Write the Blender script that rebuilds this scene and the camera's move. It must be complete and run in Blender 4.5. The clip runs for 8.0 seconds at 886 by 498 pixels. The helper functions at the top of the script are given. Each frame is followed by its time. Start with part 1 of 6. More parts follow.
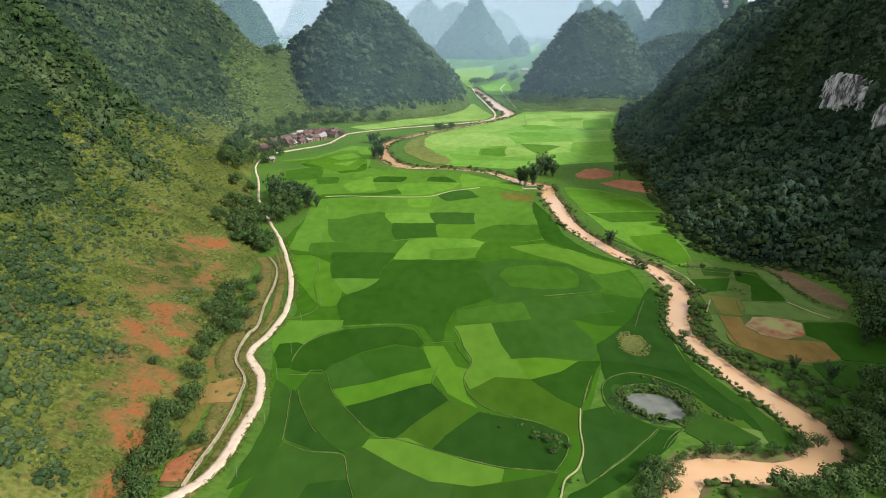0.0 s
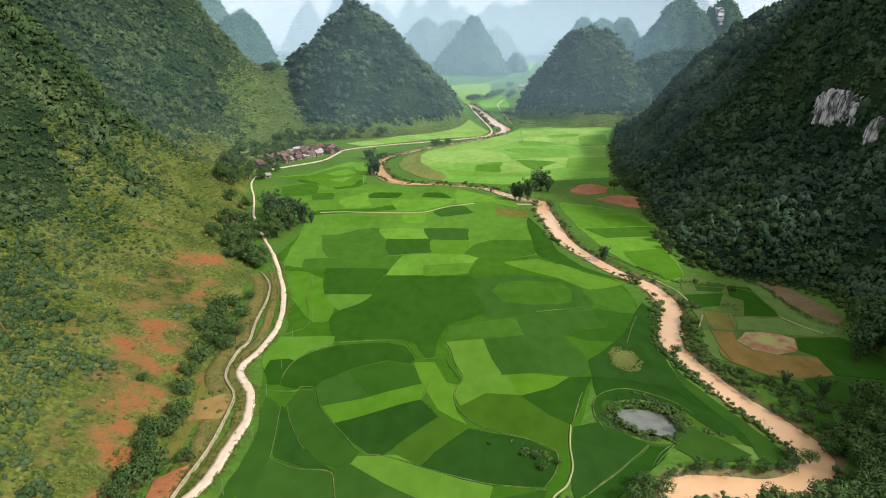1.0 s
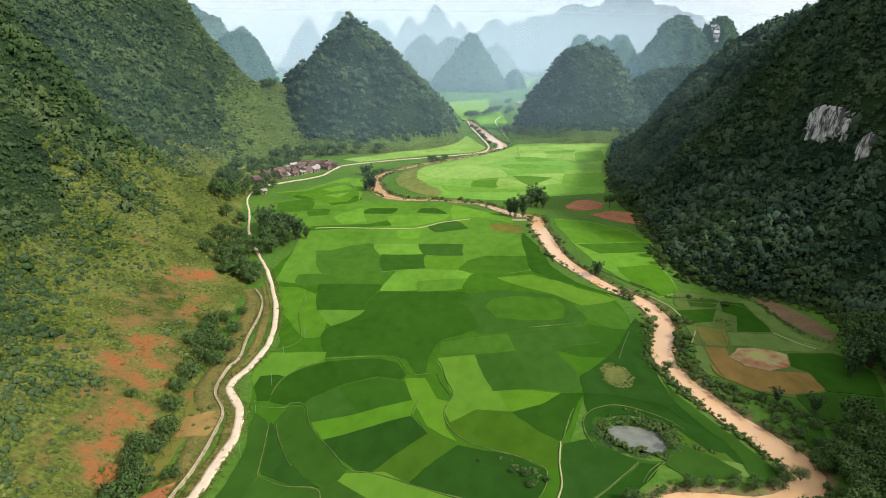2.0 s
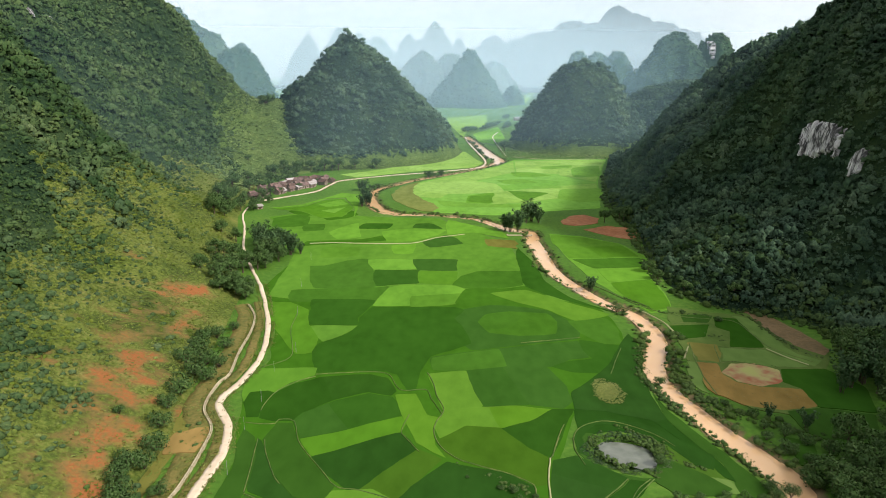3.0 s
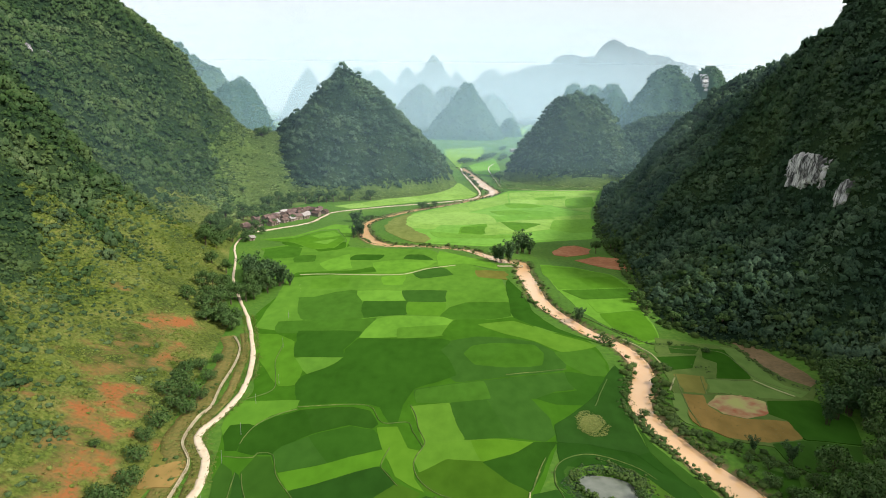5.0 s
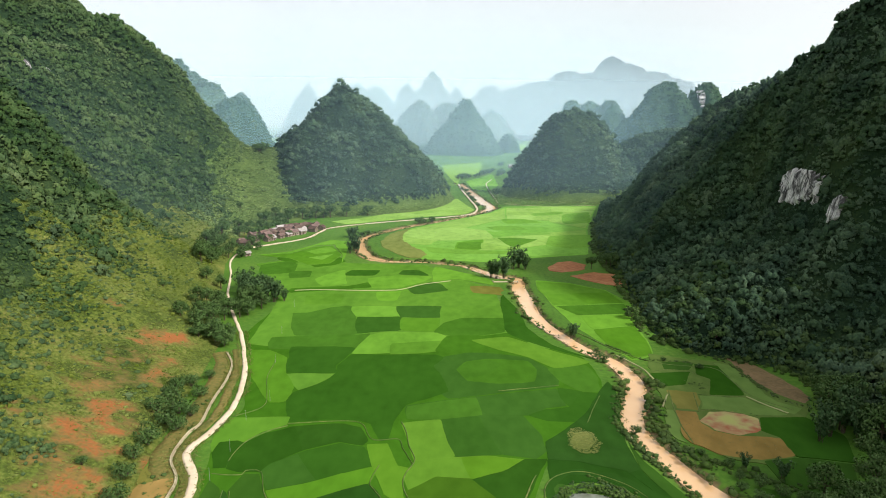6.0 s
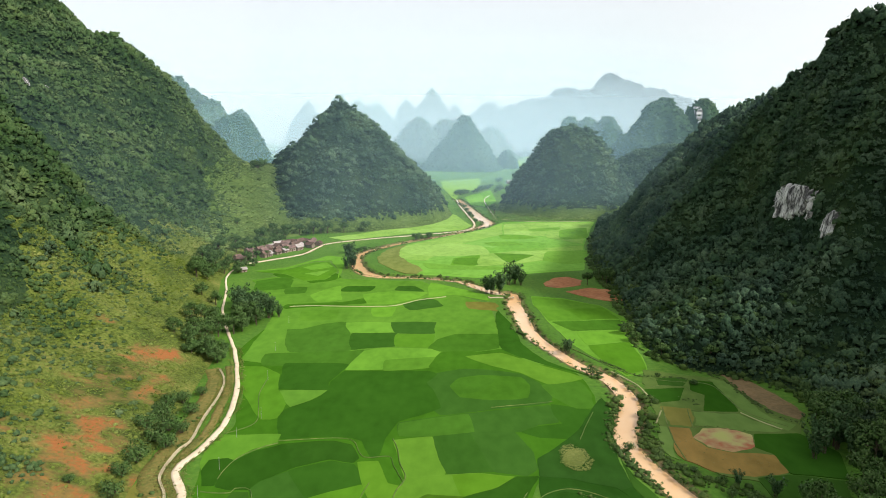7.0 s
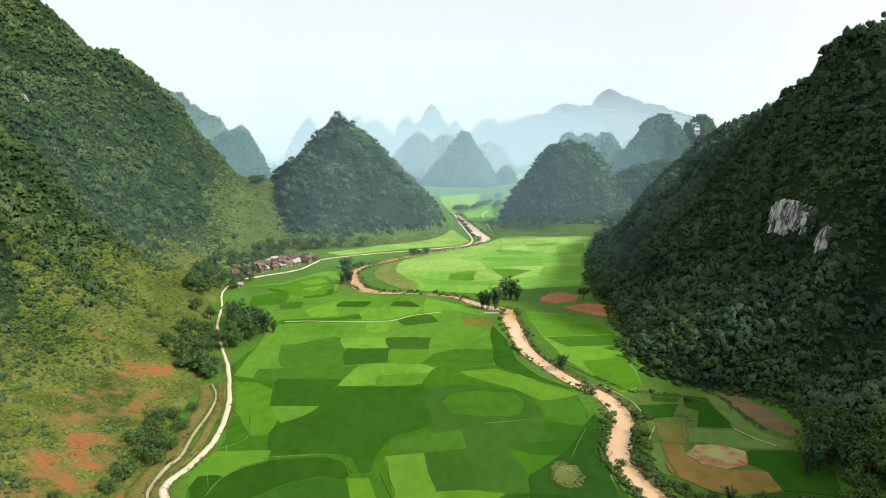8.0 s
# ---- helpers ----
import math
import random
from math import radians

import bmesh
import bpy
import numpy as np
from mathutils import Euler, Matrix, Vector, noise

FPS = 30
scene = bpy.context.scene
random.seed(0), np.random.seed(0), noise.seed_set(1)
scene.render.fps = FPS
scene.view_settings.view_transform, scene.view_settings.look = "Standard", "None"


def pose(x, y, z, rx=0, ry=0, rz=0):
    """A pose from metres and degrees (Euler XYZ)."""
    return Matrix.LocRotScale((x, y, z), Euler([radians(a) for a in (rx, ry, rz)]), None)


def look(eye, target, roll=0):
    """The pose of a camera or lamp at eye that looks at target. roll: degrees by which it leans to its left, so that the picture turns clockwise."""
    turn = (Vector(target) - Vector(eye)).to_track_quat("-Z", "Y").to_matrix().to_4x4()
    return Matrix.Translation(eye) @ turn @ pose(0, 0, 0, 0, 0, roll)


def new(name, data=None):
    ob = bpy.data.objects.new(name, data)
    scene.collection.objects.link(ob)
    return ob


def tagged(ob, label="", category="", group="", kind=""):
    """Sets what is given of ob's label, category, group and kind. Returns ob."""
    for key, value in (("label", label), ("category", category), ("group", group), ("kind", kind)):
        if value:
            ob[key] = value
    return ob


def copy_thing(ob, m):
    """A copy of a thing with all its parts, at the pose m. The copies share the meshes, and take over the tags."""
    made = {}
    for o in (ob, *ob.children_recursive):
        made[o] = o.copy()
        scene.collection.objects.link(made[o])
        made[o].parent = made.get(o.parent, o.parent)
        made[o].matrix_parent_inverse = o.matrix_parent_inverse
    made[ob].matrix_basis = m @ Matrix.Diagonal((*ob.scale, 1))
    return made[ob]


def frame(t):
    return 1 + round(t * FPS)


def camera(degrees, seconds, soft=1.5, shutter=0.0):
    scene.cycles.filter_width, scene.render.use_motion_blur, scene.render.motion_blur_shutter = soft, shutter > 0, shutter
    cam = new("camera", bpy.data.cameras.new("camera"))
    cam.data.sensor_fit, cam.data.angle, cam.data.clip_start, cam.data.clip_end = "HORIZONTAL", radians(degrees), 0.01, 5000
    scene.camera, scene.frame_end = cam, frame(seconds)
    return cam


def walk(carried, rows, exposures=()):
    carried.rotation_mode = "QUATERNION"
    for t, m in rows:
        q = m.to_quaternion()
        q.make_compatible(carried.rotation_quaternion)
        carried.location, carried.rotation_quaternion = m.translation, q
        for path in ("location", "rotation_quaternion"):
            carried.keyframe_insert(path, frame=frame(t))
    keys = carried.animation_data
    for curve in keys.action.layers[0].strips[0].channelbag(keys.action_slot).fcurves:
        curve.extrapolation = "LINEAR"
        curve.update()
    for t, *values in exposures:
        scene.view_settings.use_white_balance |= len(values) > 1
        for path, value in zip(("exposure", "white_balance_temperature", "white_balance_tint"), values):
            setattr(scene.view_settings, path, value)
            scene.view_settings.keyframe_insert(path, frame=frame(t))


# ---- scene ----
cam = camera(66.0, 8.0, soft=0.95)
PATH = [
    (0, (-1.166, 0.208, 99.276), (-1.167, 2.1, 98.628), 0.8),
    (0.5, (0.173, 0.151, 99.291), (0.173, 2.05, 98.664), 0.8),
    (1, (1.536, 0.11, 99.307), (1.536, 2.016, 98.703), 0.7),
    (1.5, (2.928, 0.079, 99.317), (2.928, 1.993, 98.735), 0.7),
    (3, (7.101, 0.076, 99.476), (7.102, 2.008, 98.958), 0.7),
    (3.5, (8.527, 0.064, 99.529), (8.528, 2.001, 99.033), 0.7),
    (4, (9.966, 0.017, 99.582), (9.966, 1.96, 99.108), 0.7),
    (4.5, (11.373, -0.032, 99.639), (11.373, 1.917, 99.187), 0.6),
    (6, (15.667, -0.16, 99.925), (15.667, 1.802, 99.539), 0.6),
    (6.5, (17.095, -0.175, 99.982), (17.094, 1.792, 99.619), 0.6),
    (7, (18.55, -0.145, 100.031), (18.549, 1.826, 99.69), 0.5),
    (7.5, (20.048, -0.15, 100.063), (20.046, 1.825, 99.745), 0.5),
    (8, (21.617, -0.174, 100.086), (21.614, 1.804, 99.789), 0.5),
]
walk(cam, [(t, look(eye, target, roll)) for t, eye, target, roll in PATH],
     exposures=[(0, -0.22, 6250, 17), (1.5, -0.17, 6350, 16), (4, -0.1, 6450, 12), (8, -0.02, 6500, 10)])

# ---- world, sun and exposure ----
world = bpy.data.worlds.new("hazy_sky")
scene.world = world
world.use_nodes = True
wn, wl = world.node_tree.nodes, world.node_tree.links
sky = wn.new("ShaderNodeTexSky")
sky.sky_type, sky.sun_disc = "NISHITA", False
SUN_HEIGHT, SUN_SIDE = radians(41), radians(121)
sky.sun_elevation, sky.sun_rotation = SUN_HEIGHT, SUN_SIDE
sky.air_density, sky.dust_density, sky.ozone_density = 1.0, 2.0, 1.5
wl.new(sky.outputs[0], wn["Background"].inputs[0])
wn["Background"].inputs[1].default_value = 0.055
# a thin bright overcast under the blue: paler towards the horizon, brighter on the sun's side
veil = wn.new("ShaderNodeBackground")
upward, facing, tone, sunward, glow = wn.new("ShaderNodeTexCoord"), wn.new("ShaderNodeSeparateXYZ"), wn.new("ShaderNodeValToRGB"), wn.new("ShaderNodeVectorMath"), wn.new("ShaderNodeMapRange")
wl.new(upward.outputs["Generated"], facing.inputs[0])
wl.new(facing.outputs[2], tone.inputs[0])
tone.color_ramp.elements[0].position, tone.color_ramp.elements[0].color = 0.0, (0.95, 0.98, 0.97, 1)
tone.color_ramp.elements[1].position, tone.color_ramp.elements[1].color = 0.13, (1.0, 1.0, 0.96, 1)
sunward.operation = "DOT_PRODUCT"
sunward.inputs[1].default_value = (math.sin(SUN_SIDE), math.cos(SUN_SIDE), 0.0)
wl.new(upward.outputs["Generated"], sunward.inputs[0])
glow.interpolation_type = "SMOOTHSTEP"
glow.inputs["From Min"].default_value, glow.inputs["To Min"].default_value, glow.inputs["To Max"].default_value = -0.3, 0.78, 1.3
wl.new(sunward.outputs["Value"], glow.inputs["Value"])
wl.new(tone.outputs[0], veil.inputs[0])
wl.new(glow.outputs[0], veil.inputs[1])
both_skies = wn.new("ShaderNodeAddShader")
wl.new(wn["Background"].outputs[0], both_skies.inputs[0])
wl.new(veil.outputs[0], both_skies.inputs[1])
wl.new(both_skies.outputs[0], wn["World Output"].inputs[0])
sun = new("sun", bpy.data.lights.new("sun", "SUN"))
sun.data.energy, sun.data.angle, sun.data.color = 4.9, radians(4), (1.0, 0.95, 0.86)
sun.matrix_world = look((0, 0, 0), (-math.sin(SUN_SIDE) * math.cos(SUN_HEIGHT), -math.cos(SUN_SIDE) * math.cos(SUN_HEIGHT), -math.sin(SUN_HEIGHT)))
scene.view_settings.exposure = 0.0


# ---- materials ----
def surface(name, colours, grain=0.6, stain=0.05, rough=0.85, bump=0.3, reach=0.3, vary="", amount=0.25, stretch=(1, 1, 1), spec=0.25, metal=0.0, mask="", under=()):
    """A matt material: colours run from low to high values of grain and stain noise; vary: 'island' or 'object' shifts the brightness of each piece."""
    m = bpy.data.materials.new(name)
    m.use_nodes = True
    n, l = m.node_tree.nodes, m.node_tree.links
    shader = n["Principled BSDF"]
    place = n.new("ShaderNodeTexCoord")
    scaled = n.new("ShaderNodeMapping")
    scaled.inputs["Scale"].default_value = stretch
    l.new(place.outputs["Object"], scaled.inputs[0])
    fine, broad = n.new("ShaderNodeTexNoise"), n.new("ShaderNodeTexNoise")
    for tex, size, detail in ((fine, grain, 5), (broad, stain, 3)):
        tex.inputs["Scale"].default_value, tex.inputs["Detail"].default_value = size, detail
        l.new(scaled.outputs[0], tex.inputs["Vector"])
    both = n.new("ShaderNodeMath")
    both.operation = "MULTIPLY_ADD"
    both.inputs[1].default_value = 0.5
    half = n.new("ShaderNodeMath")
    half.operation = "MULTIPLY"
    half.inputs[1].default_value = 0.5
    l.new(broad.outputs[0], half.inputs[0])
    l.new(fine.outputs[0], both.inputs[0])
    l.new(half.outputs[0], both.inputs[2])
    ramp = n.new("ShaderNodeValToRGB")
    while len(ramp.color_ramp.elements) < len(colours):
        ramp.color_ramp.elements.new(0.5)
    for i, c in enumerate(colours):
        ramp.color_ramp.elements[i].position = 0.5 + reach * (i / max(1, len(colours) - 1) - 0.5)
        ramp.color_ramp.elements[i].color = (*c, 1)
    l.new(both.outputs[0], ramp.inputs[0])
    last = ramp.outputs[0]
    if mask:
        where, soil, mixed, edge = n.new("ShaderNodeAttribute"), n.new("ShaderNodeValToRGB"), n.new("ShaderNodeMix"), n.new("ShaderNodeMath")
        where.attribute_name, mixed.data_type = mask, "RGBA"
        while len(soil.color_ramp.elements) < len(under):
            soil.color_ramp.elements.new(0.5)
        for i, c in enumerate(under):
            soil.color_ramp.elements[i].position = 0.5 + 0.3 * (i / (len(under) - 1) - 0.5)
            soil.color_ramp.elements[i].color = (*c, 1)
        deep = n.new("ShaderNodeMath")
        deep.operation = "MULTIPLY_ADD"
        deep.inputs[1].default_value = 0.3
        shifted = n.new("ShaderNodeMath")
        shifted.inputs[1].default_value = -0.17
        l.new(both.outputs[0], shifted.inputs[0])
        l.new(where.outputs["Fac"], deep.inputs[0])
        l.new(shifted.outputs[0], deep.inputs[2])
        l.new(deep.outputs[0], soil.inputs[0])
        edge.operation = "MULTIPLY_ADD"
        edge.inputs[1].default_value, edge.use_clamp = 1.9, True
        near = n.new("ShaderNodeMath")
        near.operation = "MULTIPLY_ADD"
        near.inputs[1].default_value, near.inputs[2].default_value = -3.6, 1.35
        l.new(fine.outputs[0], near.inputs[0])
        l.new(where.outputs["Fac"], edge.inputs[0])
        l.new(near.outputs[0], edge.inputs[2])
        l.new(edge.outputs[0], mixed.inputs["Factor"])
        l.new(last, mixed.inputs["A"])
        l.new(soil.outputs[0], mixed.inputs["B"])
        last = mixed.outputs["Result"]
    if vary:
        source = n.new("ShaderNodeNewGeometry").outputs["Random Per Island"] if vary == "island" else n.new("ShaderNodeObjectInfo").outputs["Random"]
        if vary == "crown":
            tint = n.new("ShaderNodeAttribute")
            tint.attribute_name, source = "tint", tint.outputs["Fac"]
        shift = n.new("ShaderNodeHueSaturation")
        for i, (low, high) in enumerate(((0.5 - 0.03 * amount, 0.5 + 0.03 * amount), (1 - 0.5 * amount, 1 + 0.3 * amount), (1 - amount, 1 + amount))):
            scale = n.new("ShaderNodeMapRange")
            scale.inputs["To Min"].default_value, scale.inputs["To Max"].default_value = (low, high) if i == 2 else (high, low)
            l.new(source, scale.inputs["Value"])
            l.new(scale.outputs[0], shift.inputs[i])
        l.new(last, shift.inputs["Color"])
        last = shift.outputs[0]
    l.new(last, shader.inputs["Base Color"])
    shader.inputs["Roughness"].default_value = rough
    shader.inputs["Specular IOR Level"].default_value = spec
    shader.inputs["Metallic"].default_value = metal
    if bump:
        raised = n.new("ShaderNodeBump")
        raised.inputs["Strength"].default_value, raised.inputs["Distance"].default_value = bump, 0.6
        l.new(fine.outputs[0], raised.inputs["Height"])
        l.new(raised.outputs[0], shader.inputs["Normal"])
    return m


def rice(name, low, high):
    mean = tuple((a + b) / 2 for a, b in zip(low, high))
    low, mean, high = [tuple(k * c for k, c in zip((1.08, 1.0, 1.3), v)) for v in (low, mean, high)]
    return surface(name, [tuple(0.7 * a for a in low), mean, tuple(1.2 * b for b in high)], grain=0.22, stain=0.035, stretch=(1.0, 0.55, 1.0), bump=0.1, reach=0.62, vary="object", amount=0.07, rough=0.95, spec=0.0)


MEADOW = surface("meadow", [(0.04, 0.1, 0.011), (0.062, 0.145, 0.016), (0.1, 0.18, 0.024)], grain=0.5, stain=0.02, reach=0.35, spec=0.1,
                 mask="bare", under=[(0.06, 0.06, 0.025), (0.16, 0.12, 0.06), (0.27, 0.19, 0.1)])
SLOPE = surface("slope_grass", [(0.02, 0.033, 0.0085), (0.064, 0.095, 0.0155), (0.113, 0.14, 0.0265), (0.176, 0.164, 0.05)], grain=0.8, stain=0.045, bump=1.0, reach=0.3, spec=0.1,
                mask="bare", under=[(0.066, 0.075, 0.0175), (0.119, 0.094, 0.029), (0.162, 0.107, 0.034), (0.245, 0.092, 0.03)])
FOOT = surface("foot_grass", [(0.035, 0.066, 0.014), (0.072, 0.118, 0.026), (0.115, 0.165, 0.042)], grain=0.5, stain=0.03, bump=0.8, reach=0.35, spec=0.1)
# leaf litter, its colour darkened to paint the shade between crowns
SHADED_FLOOR = surface("shaded_forest_floor", [(0.0078, 0.02, 0.0105), (0.018, 0.037, 0.0155), (0.036, 0.058, 0.02)], grain=0.9, stain=0.03, bump=0.8, spec=0.05)
LEAF = surface("forest_leaves", [(0.015, 0.0365, 0.0225), (0.0345, 0.0695, 0.039), (0.0615, 0.108, 0.052), (0.099, 0.149, 0.0635)], grain=1.1, stain=0.03, bump=0.8, reach=0.34, vary="crown", amount=0.42, spec=0.1)
LEAF_HILL = surface("hill_leaves", [(0.0135, 0.032, 0.012), (0.032, 0.066, 0.0235), (0.06, 0.1, 0.032), (0.088, 0.13, 0.038)], grain=1.1, stain=0.03, bump=0.8, reach=0.34, vary="crown", amount=0.36, spec=0.1)
LEAF_LIGHT = surface("scrub_leaves", [(0.03515, 0.05734, 0.01109), (0.1026, 0.1391, 0.01993), (0.1966, 0.2143, 0.03854)], grain=1.2, stain=0.04, bump=0.5, reach=0.4, vary="crown", amount=0.36, spec=0.1)
LEAF_SADDLE = surface("saddle_leaves", [(0.075, 0.13, 0.032), (0.135, 0.2, 0.052), (0.21, 0.27, 0.08)], grain=0.5, stain=0.04, bump=0.5, reach=0.4, vary="crown", amount=0.22, spec=0.1)
LEAF_TREE = surface("tree_leaves", [(0.0246, 0.0559, 0.0156), (0.0559, 0.1074, 0.0268), (0.1006, 0.1565, 0.0391)], grain=0.8, stain=0.1, bump=0.3, reach=0.4, vary="island", amount=0.3, spec=0.1)
LEAF_BAMBOO = surface("bamboo_leaves", [(0.0224, 0.0559, 0.0224), (0.0491, 0.0984, 0.0347), (0.0894, 0.1398, 0.0469)], grain=0.8, stain=0.1, bump=0.3, reach=0.4, vary="island", amount=0.25, spec=0.1)
LEAF_BANK = surface("bank_leaves", [(0.0224, 0.0482, 0.012), (0.0482, 0.086, 0.0189), (0.0817, 0.1204, 0.0258)], grain=1.4, stain=0.06, bump=0.4, reach=0.4, vary="crown", amount=0.22, spec=0.1)
BARK = surface("bark", [(0.06, 0.045, 0.03), (0.13, 0.1, 0.07)], grain=4, stain=0.5, bump=0.5)
LIMESTONE = surface("limestone", [(0.02, 0.02, 0.022), (0.1, 0.095, 0.095), (0.52, 0.5, 0.5), (0.74, 0.72, 0.71)], grain=1.3, stain=0.35, bump=0.6, reach=0.3, stretch=(0.01, 1.3, 0.3))
FAR_WOODS = surface("far_woods", [(0.012, 0.032, 0.016), (0.026, 0.056, 0.026), (0.045, 0.08, 0.033)], grain=0.16, stain=0.012, bump=1.0, reach=0.3, spec=0.05)
CONCRETE = surface("pale_road", [(0.42, 0.33, 0.22), (0.58, 0.47, 0.34), (0.68, 0.58, 0.44)], grain=0.5, stain=0.06, bump=0.15, reach=0.5)
TRACK = surface("dry_track", [(0.22, 0.24, 0.09), (0.4, 0.38, 0.2)], grain=0.7, stain=0.08, bump=0.3, reach=0.5)
BUND = surface("grass_bund", [(0.03, 0.075, 0.012), (0.075, 0.12, 0.022), (0.18, 0.2, 0.06)], grain=0.5, stain=0.06, bump=0.4, reach=0.4)
LINING = surface("canal_concrete", [(0.33, 0.27, 0.17), (0.5, 0.44, 0.3)], grain=1, stain=0.1, bump=0.2)
WATER = surface("muddy_water", [(0.6, 0.345, 0.155), (0.68, 0.45, 0.24)], grain=0.12, stain=0.015, rough=0.14, bump=0.012, reach=0.6, spec=0.5)
POOL = surface("pond_water", [(0.07, 0.085, 0.06), (0.13, 0.145, 0.11), (0.18, 0.19, 0.15)], grain=0.5, stain=0.15, rough=0.22, bump=0.03, reach=0.5, spec=0.5)
PLASTER = surface("house_wall", [(0.18, 0.135, 0.098), (0.315, 0.255, 0.203)], grain=0.7, stain=0.2, bump=0.2, vary="object", amount=0.25)
TILES = surface("roof_tiles", [(0.072, 0.047, 0.038), (0.128, 0.076, 0.06), (0.204, 0.128, 0.102)], grain=1.5, stain=0.3, bump=0.4, vary="object", amount=0.4)
PALE_ROOF = surface("sheet_roof", [(0.24, 0.21, 0.19), (0.4, 0.36, 0.34)], grain=1.0, stain=0.2, bump=0.1, vary="object", amount=0.2)
DARK_WOOD = surface("dark_wood", [(0.05, 0.035, 0.025), (0.09, 0.06, 0.04)], grain=2, stain=0.4, bump=0.2)
POLE = surface("pole_concrete", [(0.22, 0.22, 0.19), (0.32, 0.32, 0.28)], grain=2, stain=0.3, bump=0.1)

BRIGHT = (rice("rice_bright", (0.06451, 0.171, 0.009775), (0.08602, 0.2003, 0.01368)), "bright yellow-green young rice plot with flat top")
LIGHT = (rice("rice_light", (0.0552, 0.1627, 0.0099), (0.0789, 0.1972, 0.0128)), "light green rice plot on the valley floor")
VIVID = (rice("rice_vivid", (0.0819, 0.2217, 0.0159), (0.1114, 0.2615, 0.0204)), "vivid light green rice plot in the middle of the valley")
OLIVE = (rice("rice_olive", (0.03714, 0.0978, 0.0068), (0.04845, 0.1173, 0.0085)), "olive green rice plot on the valley floor")
SOFT = (rice("rice_soft", (0.037, 0.115, 0.008), (0.05, 0.14, 0.01)), "soft green rice plot on the valley floor")
MID = (rice("rice_mid", (0.0333, 0.1081, 0.0072), (0.0451, 0.1306, 0.009)), "mid green rice plot on the valley floor")
DEEP = (rice("rice_deep", (0.0229, 0.0799, 0.0068), (0.0314, 0.096, 0.0085)), "deep green dense rice plot on the valley floor")
DARK = (rice("rice_dark", (0.017, 0.0629, 0.0051), (0.0247, 0.0765, 0.0068)), "dark green mature rice plot on the valley floor")
PALE = (rice("rice_pale", (0.1535, 0.3069, 0.0409), (0.1989, 0.3524, 0.0535)), "pale yellow-green rice plot in the open far fields")
FRESH = (rice("rice_fresh", (0.1068, 0.2728, 0.0273), (0.1421, 0.3183, 0.0353)), "fresh green rice plot in the open far fields")
SHADY = (rice("rice_shady", (0.0155, 0.05481, 0.0059), (0.02136, 0.06895, 0.0076)), "dark green rice plot near the river bend")
DULL = (rice("rice_dull", (0.02456, 0.07413, 0.0076), (0.03247, 0.08925, 0.0093)), "dull green rice plot near the river bend")
YELLOW = (rice("crop_yellow", (0.1, 0.15, 0.024), (0.17, 0.2, 0.045)), "small yellow-green patch of ripening crop")
STRAW = (rice("straw_stubble", (0.161, 0.1294, 0.02688), (0.28, 0.191, 0.04836)), "straw brown stubble field beside the river")
MEDLEY = (rice("terrace_green", (0.075, 0.1562, 0.0225), (0.1125, 0.1938, 0.035)), "soft green weedy terrace plot beside the river")
CROP = (rice("terrace_ochre", (0.11, 0.125, 0.018), (0.16, 0.16, 0.03)), "ochre-green plot of ripening crop beside the river")
ROUGH = (rice("terrace_grass", (0.0525, 0.115, 0.0163), (0.0975, 0.15, 0.0275)), "rough olive grass between the terraced plots")
RED = (surface("red_field", [(0.21, 0.075, 0.028), (0.29, 0.112, 0.042), (0.35, 0.168, 0.07)], grain=0.4, stain=0.05, bump=0.4), "bare red earth field below the mountain")
SAND = (surface("dry_pond_bed", [(0.3, 0.102, 0.046), (0.324, 0.204, 0.092), (0.348, 0.312, 0.115), (0.336, 0.348, 0.1035)], grain=0.2, stain=0.09, bump=0.2, reach=0.22), "dried pond bed of pale mud and red soil")
PLOUGHED = (surface("ploughed_soil", [(0.1148, 0.0845, 0.035), (0.1958, 0.13, 0.06)], grain=0.6, stain=0.1, bump=0.5), "narrow ploughed brown terrace at the forest edge")


# ---- mesh helpers ----
def part(name, bm, material, parent=None, label=""):
    me = bpy.data.meshes.new(name)
    bm.to_mesh(me)
    bm.free()
    me.materials.append(material)
    ob = new(name, me)
    ob.parent = parent
    return tagged(ob, label)


def tris(name, co, faces, material, smooth=True, normals=None):
    """A mesh object from arrays of places and triangles."""
    me = bpy.data.meshes.new(name)
    me.vertices.add(len(co))
    me.vertices.foreach_set("co", np.asarray(co, np.float32).ravel())
    me.loops.add(faces.size)
    me.loops.foreach_set("vertex_index", faces.astype(np.int32).ravel())
    me.polygons.add(len(faces))
    k = faces.shape[1]
    me.polygons.foreach_set("loop_start", np.arange(0, faces.size, k, dtype=np.int32))
    me.polygons.foreach_set("loop_total", np.full(len(faces), k, np.int32))
    me.polygons.foreach_set("use_smooth", np.full(len(faces), smooth))
    me.update(calc_edges=True)
    if normals is not None:
        me.normals_split_custom_set_from_vertices(np.asarray(normals, np.float32))
    me.materials.append(material)
    return new(name, me)


def lattice(table):
    """Smooth value noise on an endless plane from a table of random numbers."""
    def value(x, y):
        i, j = np.floor(x).astype(int), np.floor(y).astype(int)
        u, v = x - i, y - j
        u, v = u * u * (3 - 2 * u), v * v * (3 - 2 * v)
        a, b = table[i % 64, j % 64], table[(i + 1) % 64, j % 64]
        c, d = table[i % 64, (j + 1) % 64], table[(i + 1) % 64, (j + 1) % 64]
        return (a * (1 - u) + b * u) * (1 - v) + (c * (1 - u) + d * u) * v - 0.5
    return value


rough = lattice(np.random.RandomState(7).rand(64, 64))


